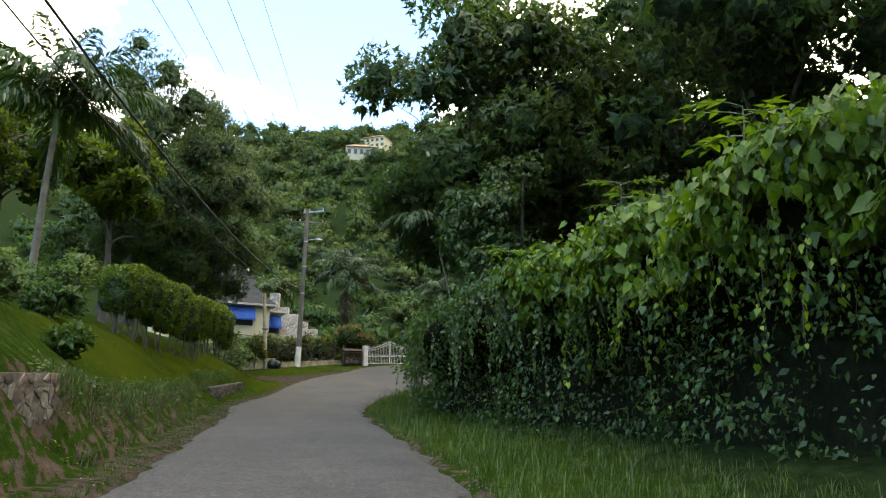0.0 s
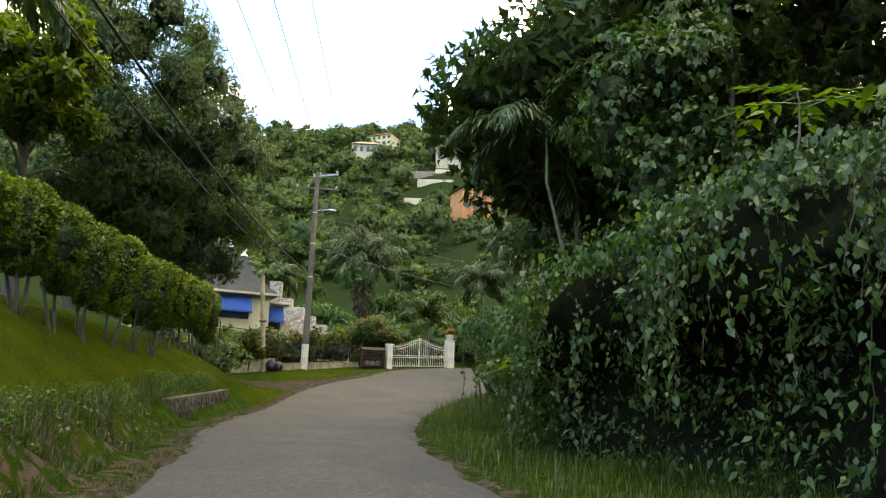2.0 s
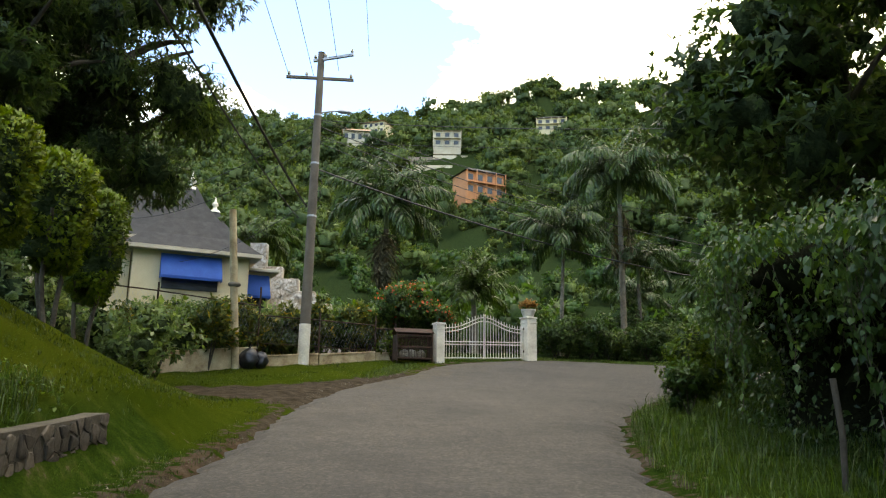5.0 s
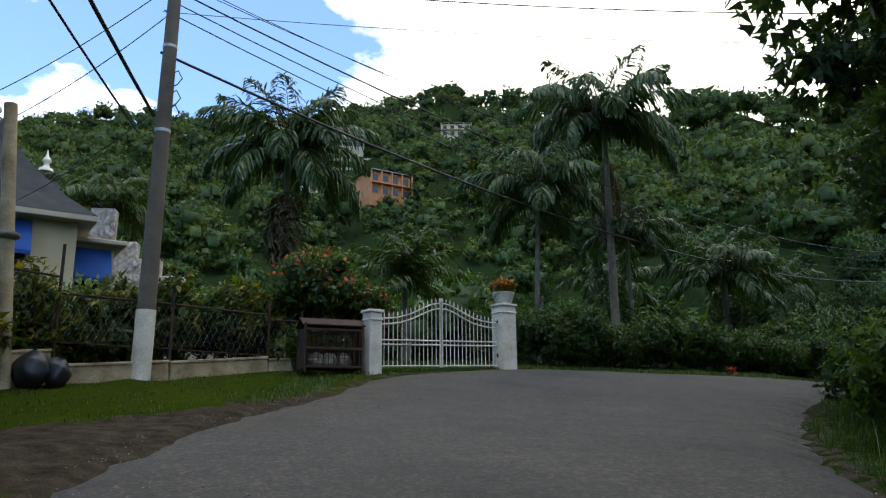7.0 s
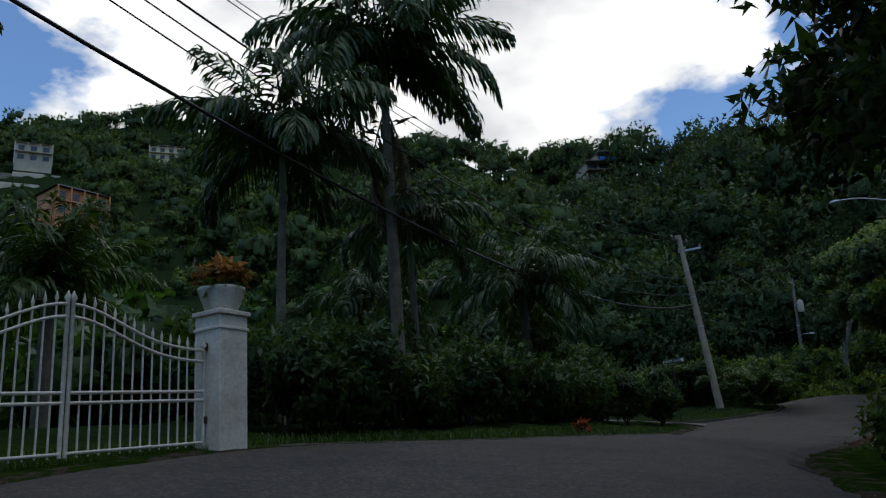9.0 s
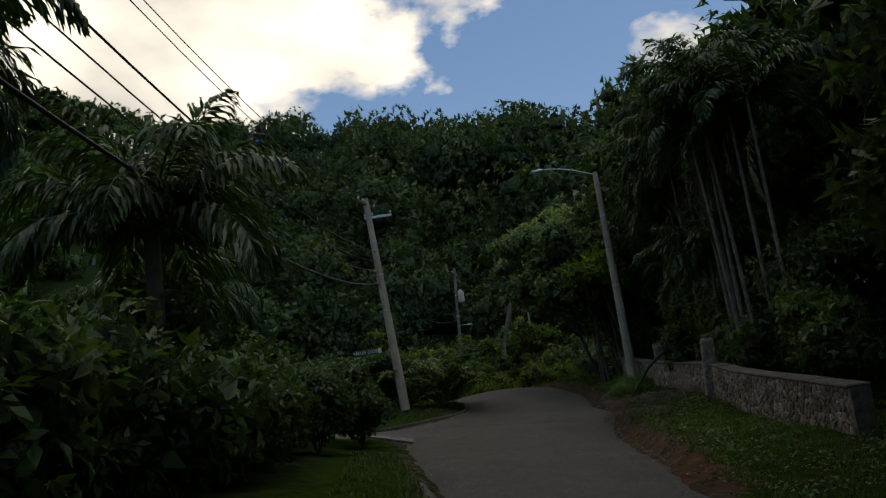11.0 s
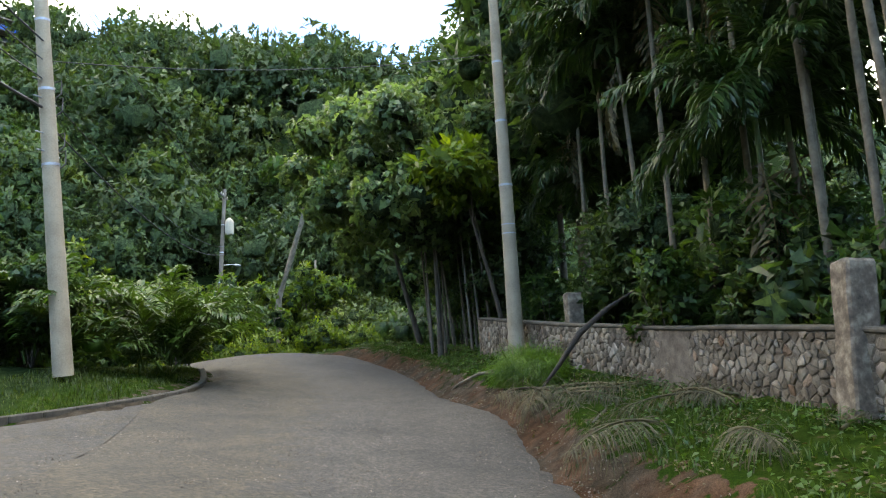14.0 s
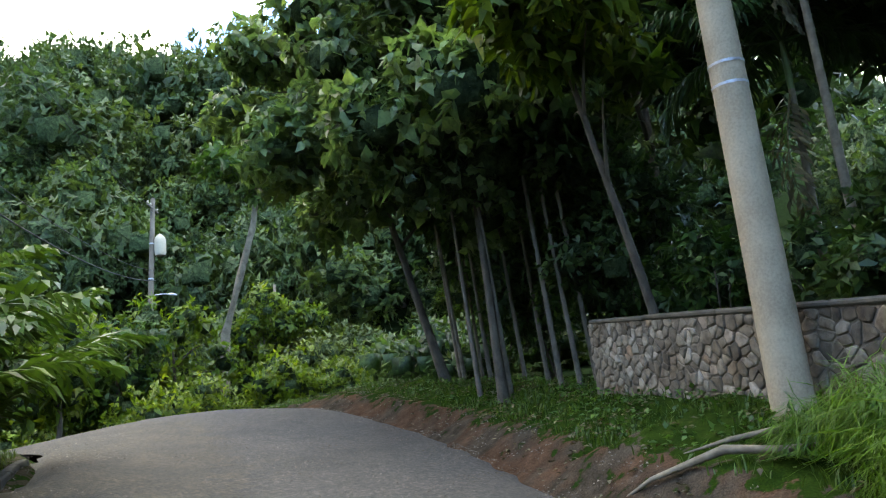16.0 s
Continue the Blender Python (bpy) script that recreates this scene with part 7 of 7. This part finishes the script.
    spots = [(25.6, 62.4, 20, -2), (27.2, 63.2, 200, 4), (29.2, 65.3, 200, 2), (29.0, 65.1, 230, 4), (29.3, 65.4, 160, 3), (28.9, 65.2, 260, 6), (29.1, 65.5, 185, 2), (28.7, 65.0, 215, 5), (29.4, 65.2, 245, 3), (28.3, 64.3, 300, 2), (28.6, 64.4, 275, 4), (29.0, 64.6, 210, 6),
             (25.0, 61.3, 232, -36), (24.4, 62.6, 190, 1), (26.6, 62.3, 100, 2), (25.6, 63.4, 160, 1), (23.6, 61.6, 330, 0)]
    for i, (x, y, a, tilt) in enumerate(spots):
        ob = thing("fallen_frond", x, y, G1(x, y) + 0.05, "dry brown palm frond lying on the verge" if tilt > -30 else "dry palm frond leaning against the stone wall", "palm frond", "fallen fronds")
        for nm, me in zip(("midrib", "leaflet_spray"), sorts[i % 3]):
            tagged(under(nm, me, ob, "", pose(0, 0, 0, 0, tilt, a)), kind="stuff" if nm == "leaflet_spray" else "")
    def laid(name, P, r, mat, label, category):
        """A stick through places given as x, y and height over the ground."""
        Q = np.array([(x, y, G1(x, y) + h) for x, y, h in P])
        tagged(tube(name, Q - Q[0], np.array(r), mat, None, 7), label, category).location = Q[0]
    laid("palm_stalk", [(32.5, 68.35, 0.02), (32.3, 68.0, 0.06), (32.0, 67.4, 0.12), (31.75, 67.0, 0.1), (31.55, 66.6, 0.12)], [0.004, 0.022, 0.04, 0.03, 0.004], PALM_BARK, "long pale dry palm leaf stalk on the bank", "palm stalk")
    laid("palm_stalk", [(32.55, 67.7, 0.02), (32.4, 67.3, 0.08), (32.2, 66.8, 0.1), (32.1, 66.3, 0.08)], [0.004, 0.025, 0.03, 0.004], PALM_BARK, "dry palm leaf stalk before the lamp pole", "palm stalk")
    laid("fallen_branch", [(29.3, 65.6, 0.02), (29.35, 65.2, 0.45), (29.5, 64.8, 0.9), (29.7, 64.3, 1.2), (30.0, 63.8, 1.5)], [0.02, 0.045, 0.06, 0.05, 0.01], DARK_BARK, "thick dark dead branch propped on the wall", "branch")
    laid("fallen_branch", [(26.5, 64.35, 0.03), (26.8, 64.25, 0.05), (27.1, 64.2, 0.04)], [0.018, 0.026, 0.02], BARK, "short broken stick on the verge", "branch")
    # left side of the last stretch
    for i, (x, y, h, r) in enumerate([(30.0, 74.4, 2.4, 1.5), (32.6, 76.0, 2.2, 1.3), (28.6, 76.4, 2.2, 1.3)]):
        ob = thing("areca_bush", x, y, G1(x, y), "bushy areca palm by the road corner", "palm", "areca bushes")
        fm = [frond_mesh(rng, k, PALM_BRIGHT, 30, 0.5, 0.75, 0.2, 1.1) for k in (2.2, 1.8, 2.6)]
        for k in range(26):
            under("frond", fm[k % 3], ob, "", pose(rng.uniform(-0.4, 0.4), rng.uniform(-0.4, 0.4), rng.uniform(0.1, 0.7), 0, rng.uniform(-25, 15), k * 137.5))
    for i, (x, y) in enumerate([(27.6, 78.2), (28.0, 77.3), (28.4, 76.4), (27.0, 79.2), (26.2, 80.2), (29.4, 77.6), (28.9, 78.6)]):
        shrub("roadside_hedge", x, y, 1.0, 2.0 + 0.25 * (i % 3), 2200, 0.13, (VINE_DARK, DARK_LEAF)[i % 2], "dense dark hedge shrub behind the leaning pole", 740 + i, group="hedge behind the leaning pole")
    for i in range(22):
        x, y = rng.uniform(22, 36), rng.uniform(77.5, 86)
        shrub("street_shrub", x, y, rng.uniform(1.0, 1.6), rng.uniform(1.6, 3.0), 1300, 0.16, (MID_LEAF, LIGHT_LEAF, DARK_LEAF)[i % 3], "leafy shrub beside the side street", 720 + i, group="shrubs by the side street")
    for i in range(16):
        x, y = rng.uniform(36, 62), rng.uniform(84, 98)
        tree("light_tree", x, y, 3.2, 3.6, 2.0, 1.8, 1500, 0.24, (LIGHT_LEAF, MID_LEAF)[i % 2], "bright green young tree beyond the crest", 760 + i, 0.08, 18, group="young trees beyond the crest", limbs=3)


build_wood()


# ---- wooded hills ----
def build_forest():
    rng = np.random.default_rng(81)
    kinds, fine, low = [], [], []
    for k in range(6):
        B = spread_blobs(rng, 0, 0, 0.1, 0.6, 0.6, 0.36, 9, 0.26, 0.44)
        kinds.append(with_lumps(rng, B, crown_arrays(rng, B, 400, 0.14, 0.2, 0.0, 0.7, far=True), 0.58))
        B = spread_blobs(rng, 0, 0, 0.1, 0.55, 0.55, 0.3, 9, 0.3, 0.5)
        low.append(with_lumps(rng, B, crown_arrays(rng, B, 130, 0.24, 0.2, 0.0, 0.7, far=True), 0.6))
        B = spread_blobs(rng, 0, 0, 0.1, 0.6, 0.6, 0.4, 11, 0.22, 0.42)
        fine.append(with_lumps(rng, B, crown_arrays(rng, B, 1450, 0.085, 0.2, 0.05, 0.7, far=True), 0.48))

    def scatter(az0, az1, t0, t1, count, size, sets, name, mat, label, spots=None, tall=0.75):
        Vs, Fs, Ns, In, st, kv = [], [], [], [], [], 0
        az = rng.uniform(az0, az1, count)
        f, R = np.interp(az, HILL[:, 0], HILL[:, 1]), np.interp(az, HILL[:, 0], HILL[:, 2])
        t = np.sqrt(rng.uniform(t0 * abs(t0), t1 * t1, count))
        d = f + (R - f) * t
        P = np.c_[5 + d * np.sin(np.radians(az)), 60 + d * np.cos(np.radians(az))]
        if spots is not None:
            c = np.array(spots)[rng.integers(0, len(spots), count)]
            P = c[:, :2] + rng.normal(size=(count, 2)) * c[:, 2:] * 0.55
        ok = np.ones(count, bool)
        for cx, cy, r in CLEAR:
            ok &= np.hypot(P[:, 0] - cx, P[:, 1] - cy) > r
        ok &= line_dist(P, EDGE_L) > 6
        if spots is not None:
            ok[:] = True
        for cx, cy, r in OPEN:
            ok &= np.hypot(P[:, 0] - cx, P[:, 1] - cy) > r
        P = P[ok]
        z = G(P)
        for p, g in zip(P, z):
            V, F, S = sets[rng.integers(len(sets))]
            s = size * (rng.uniform(0.6, 1.35) if tall < 0.8 else rng.choice((0.5, 0.75, 1.0, 1.25)) * rng.uniform(0.85, 1.15))
            a = rng.uniform(0, 6.28)
            c, sn = math.cos(a), math.sin(a)
            spin = np.array([[c, sn, 0], [-sn, c, 0], [0, 0, 1]])
            Ns.append(S @ spin)
            In.append((np.arange(len(F)) < 11 * 12) & (sets is fine))
            W = V @ spin * np.array([s, s, s * rng.uniform(0.85, 1.35)])
            hgt = s * rng.uniform(0.35, tall)
            Vs.append(W + np.array([*p, g + hgt]))
            Fs.append(F + kv)
            kv += len(V)
            if rng.random() < 0.25:
                st.append(tube_arrays(np.array([[*p, g - 0.5], [p[0] + 0.2, p[1], g + hgt * 0.6], [p[0] + 0.1, p[1], g + hgt]]), np.array([0.25, 0.18, 0.1]), 5))
        ob = tagged(under(name, raw_mesh(name, np.concatenate(Vs), np.concatenate(Fs), mat, normals=np.concatenate(Ns), shaded=np.concatenate(In))), label, "forest", kind="stuff")
        V, F = joined(st)
        under("trunks", raw_mesh("trunks", V, F, PALE_BARK), ob)
    scatter(-42, 44, 0.22, 1.05, 860, 6.0, kinds, "hill_forest", FOREST, "dense green forest on the far hillside")
    scatter(-42, 44, 0.12, 1.0, 400, 4.0, kinds, "hill_forest", FOREST_LIGHT, "lighter trees and scrub on the far hillside")
    scatter(-50, 48, 0.0, 0.3, 190, 3.4, kinds, "valley_trees", MID_LEAF, "mixed trees in the valley below the hill")
    scatter(40, 100, 0.0, 1.03, 300, 6.6, fine, "near_hill_forest", HILL_LEAF, "dense dark forest on the near hillside", tall=0.85)
    scatter(42, 112, 0.0, 0.6, 80, 3.6, fine, "near_hill_forest", FOREST, "lighter creeper-hung trees on the near hillside")
    scatter(40, 84, 0.93, 1.02, 34, 8.0, fine, "ridge_trees", FOREST, "tall rounded trees along the near ridge")
    scatter(40, 80, 0.0, 0.3, 70, 4.6, fine, "near_hill_forest", FOREST, "dense trees at the foot of the near hill")
    scatter(-12, 22, 0.985, 1.03, 40, 6.5, kinds, "ridge_trees", FOREST, "taller trees along the ridge")
    scatter(0, 1, 0, 1, 520, 1.5, low, "hill_scrub", FOREST_LIGHT, "low scrub round the hillside houses", CLEAR)
    scatter(0, 1, 0, 1, 420, 2.0, low, "hill_scrub", FOREST, "dark bushes round the hillside houses", CLEAR)
    CLEAR.clear()
    scatter(-14, 14, 0.2, 0.95, 400, 1.8, low, "hill_scrub", FOREST_LIGHT, "low scrub between the hillside houses")

    def thicket(name, poly, count, s0, s1, mat, label, sets=fine):
        P = np.array(poly, float)
        lo, hi = P.min(0), P.max(0)
        Q = rng.uniform(lo, hi, (count * 4, 2))
        Q = Q[inside(Q, P)][:count]
        z = G(Q)
        Vs, Fs, Ns, In, kv = [], [], [], [], 0
        for p, g in zip(Q, z):
            V, F, S = sets[rng.integers(len(sets))]
            s = rng.uniform(s0, s1)
            Ns.append(S)
            In.append((np.arange(len(F)) < 11 * 12) & (sets is fine))
            W = V * np.array([s, s, s * rng.uniform(0.8, 1.4)])
            W[:, 2] = np.maximum(W[:, 2] + 0.45 * s, 0)
            Vs.append(W + np.array([*p, g]))
            Fs.append(F + kv)
            kv += len(V)
        tagged(under(name, raw_mesh(name, np.concatenate(Vs), np.concatenate(Fs), mat, normals=np.concatenate(Ns), shaded=np.concatenate(In))), label, "undergrowth", kind="stuff")
    thicket("undergrowth", [(23.5, 50), (25.5, 59.5), (30, 62.5), (40.5, 67), (47, 71.5), (52, 82), (70, 82), (70, 45), (30, 45)], 140, 1.3, 2.8, DARK_LEAF, "dark undergrowth in the wood behind the stone wall", kinds)
    thicket("undergrowth", [(3.0, 26), (1.5, 36), (3.0, 45), (6.5, 49.5), (12.5, 54.5), (19, 56), (20, 40), (14, 24)], 90, 1.2, 2.2, DARK_LEAF, "dark undergrowth below the trees inside the bend", kinds)
    thicket("valley_thicket", [(-22, 69), (-6, 68), (8, 70), (14, 76), (16, 112), (-24, 112)], 150, 1.8, 3.8, MID_LEAF, "mixed trees in the valley behind the gate", kinds)
    thicket("street_thicket", [(21, 79), (28, 77.5), (35, 78.5), (36, 96), (60, 112), (20, 112), (12, 84)], 90, 1.5, 3.0, MID_LEAF, "mixed trees and bushes beyond the side street", kinds)
    thicket("hill_foot_trees", [(30, 100), (38, 98), (44, 84), (70, 80), (85, 70), (95, 90), (70, 125), (40, 125)], 120, 2.2, 4.2, HILL_LEAF, "trees at the foot of the near hill")
    thicket("bank_bushes", [(38.5, 84), (44.5, 80), (50, 76), (75, 86), (75, 100), (45, 102)], 110, 0.9, 2.2, LIGHT_LEAF, "bright green creepers and bushes beyond the crest")


CLEAR, OPEN = [], []


def hill_house(az, el, d0, w, dep, h, wall, roof, label, storeys=2, bays=4, flat=False, veranda=True, face=None):
    """A far house on the hill at a bearing, elevation and distance from the lower road; it stands on a plinth down to the slope."""
    a, d = radians(az), d0
    far = np.arange(60, 380, 2.0)
    gap = G(np.c_[-4.5 + far * math.sin(a), 22.2 + far * math.cos(a)]) + h / 2 + 1.0 - (2.2 + far * math.tan(radians(el)))
    d = far[np.argmax(gap > 0)] if (gap > 0).any() else d
    w, dep, h = w * d / d0, dep * d / d0, h * d / d0
    x, y = -4.5 + d * math.sin(a), 22.2 + d * math.cos(a)
    z0 = 2.2 + d * math.tan(radians(el)) - h / 2
    g = min(G1(x, y), z0) - 1.5
    ob = thing("hill_house", x, y, z0, label, "house", "houses on the hill")
    ob.rotation_euler.z = radians(-az if face is None else face)
    CLEAR.append((x, y, w * 0.8))
    for k in range(1, 4):
        CLEAR.append((x - math.sin(a) * k * w * 0.5, y - math.cos(a) * k * w * 0.5, w * 0.62))
    bm = bmesh.new()
    add_box(bm, 0, 0, (h - (z0 - g)) / 2, w, dep, h + (z0 - g), 0.05)
    part("wall", bm, wall, ob)
    if flat:
        for s in range(storeys + 1):
            bm = bmesh.new()
            add_box(bm, 0, -0.5, h * s / storeys, w + 0.5, dep + 1.6, 0.25, 0.03)
            part("slab", bm, PALE_WALL, ob)
    else:
        bm = bmesh.new()
        v = [bm.verts.new(p) for p in ((-w / 2 - 0.5, -dep / 2 - 0.9, h), (w / 2 + 0.5, -dep / 2 - 0.9, h), (w / 2 + 0.5, dep / 2 + 0.5, h), (-w / 2 - 0.5, dep / 2 + 0.5, h), (-w / 4, 0, h + 0.2 * w), (w / 4, 0, h + 0.2 * w))]
        for f in ((0, 1, 5, 4), (1, 2, 5), (2, 3, 4, 5), (3, 0, 4), (3, 2, 1, 0)):
            bm.faces.new([v[i] for i in f])
        part("roof", bm, roof, ob)
    for s in range(storeys):
        for b in range(bays):
            bm = bmesh.new()
            bw = w / bays
            add_box(bm, -w / 2 + bw * (b + 0.5), -dep / 2 - 0.02, h * (s + 0.5) / storeys, bw * 0.5, 0.1, h / storeys * 0.5, 0.02)
            part("window", bm, DARK_GLASS, ob, "dark window opening")
    if veranda:
        for b in range(bays + 1):
            bm = bmesh.new()
            add_box(bm, -w / 2 + w / bays * b, -dep / 2 - 0.8, h / 2 - 0.5, 0.25, 0.25, h + 1, 0.02)
            part("veranda_post", bm, wall, ob)
        bm = bmesh.new()
        add_box(bm, 0, -dep / 2 - 0.6, h / storeys, w, 1.2, 0.2, 0.02)
        part("balcony", bm, wall, ob)
    return ob


def build_hill_houses():
    hill_house(2.9, 16.5, 205, 11.5, 8, 6.4, ORANGE, ROOF, "orange rendered two-storey house with a dark hipped roof", 2, 4, face=24)
    hill_house(0.6, 19.9, 262, 9.5, 8, 5.6, PALE_WALL, PALE_WALL, "white two-storey house with arched verandas", 2, 3)
    hill_house(-4.9, 20.6, 285, 11, 8, 4.5, CREAM, TILE_ROOF, "cream hillside house with an orange tiled roof", 2, 5, veranda=False, face=-22)
    hill_house(-6.1, 19.9, 270, 12, 8, 3.8, PALE_WALL, TILE_ROOF, "pale hillside house with a terracotta roof", 1, 5)
    hill_house(8.7, 20.9, 280, 11, 8, 5.0, CREAM, ROOF, "cream two-storey house high on the slope", 2, 4)
    hill_house(10.6, 20.8, 285, 7, 6, 3.0, PALE_WALL, ROOF, "small pale house high on the slope", 1, 3, veranda=False)
    for az, el, d, w, h in ((0.6, 18.1, 240, 21, 1.3), (-1.2, 18.6, 246, 12, 3.2), (1.0, 18.9, 250, 13, 2.0), (-1.4, 16.7, 222, 12, 1.6)):
        a = radians(az)
        far = np.arange(60, 380, 2.0)
        gap = G(np.c_[-4.5 + far * math.sin(a), 22.2 + far * math.cos(a)]) + 0.6 - (2.2 + far * math.tan(radians(el)))
        d1 = far[np.argmax(gap > 0)]
        w, h, d = w * d1 / d, h * d1 / d, d1
        x, y, z = -4.5 + d * math.sin(a), 22.2 + d * math.cos(a), 2.2 + d * math.tan(radians(el))
        ob = thing("terrace_wall", x, y, z, "pale terrace retaining wall on the hillside", "wall", "terrace walls", "structure")
        ob.rotation_euler.z = radians(-az)
        for k in (0, 4, 8, 13):
            CLEAR.append((x, y - k, w * 0.55))
            OPEN.append((x, y - k, w * 0.5))
        n = 3 if h > 1.5 else 2
        for k in range(n):
            bm = bmesh.new()
            add_box(bm, 0, k * 1.5, -h / 2 + (k + 0.5) * h / n - (2 if k == 0 else 0), w, 1.5, h / n + (4 if k == 0 else 0.5), 0.05)
            part("terrace_step", bm, PALE_WALL if h < 2 else OLD_CONCRETE, ob)
    # apartment block on the near ridge
    e = np.array([-1.8, 51.3])
    a = radians(42.8)
    d = 196
    x, y, z = e[0] + d * math.sin(a), e[1] + d * math.cos(a), 4.82 + d * math.tan(radians(20.6))
    ob = thing("apartment_block", x, y, z - 4, "flat-roofed apartment block with blue balcony fronts on the ridge", "building")
    ob.rotation_euler.z = radians(-20)
    CLEAR.append((x, y, 11))
    for k in (10, 18):
        CLEAR.append((x - math.sin(a) * k, y - math.cos(a) * k, 8))
    for cx, w, top in ((5.0, 7.5, 7.8), (-0.4, 3.6, 5.4)):
        bm = bmesh.new()
        add_box(bm, cx, 4, top / 2 - 5, w, 8, top + 10, 0.05)
        part("wall", bm, PALE_WALL, ob)
        for s in range(4 if top > 6 else 3):
            bm = bmesh.new()
            add_box(bm, cx, 3, s * 2.6 - (0 if top > 6 else 0.1), w + 0.5, 10.5, 0.28, 0.03)
            part("slab", bm, OLD_CONCRETE, ob)
            if s < (3 if top > 6 else 2):
                bm = bmesh.new()
                add_box(bm, cx, -0.05, s * 2.6 + 1.3, w - 1.0, 0.2, 1.9, 0.02)
                part("window", bm, DARK_GLASS, ob, "dark balcony opening")
    bm = bmesh.new()
    add_box(bm, 5.0, -2.2, 5.75, 7.4, 0.15, 1.0, 0.02)
    part("balcony_front", bm, BLUE, ob, "blue balcony front")


build_hill_houses()
build_forest()
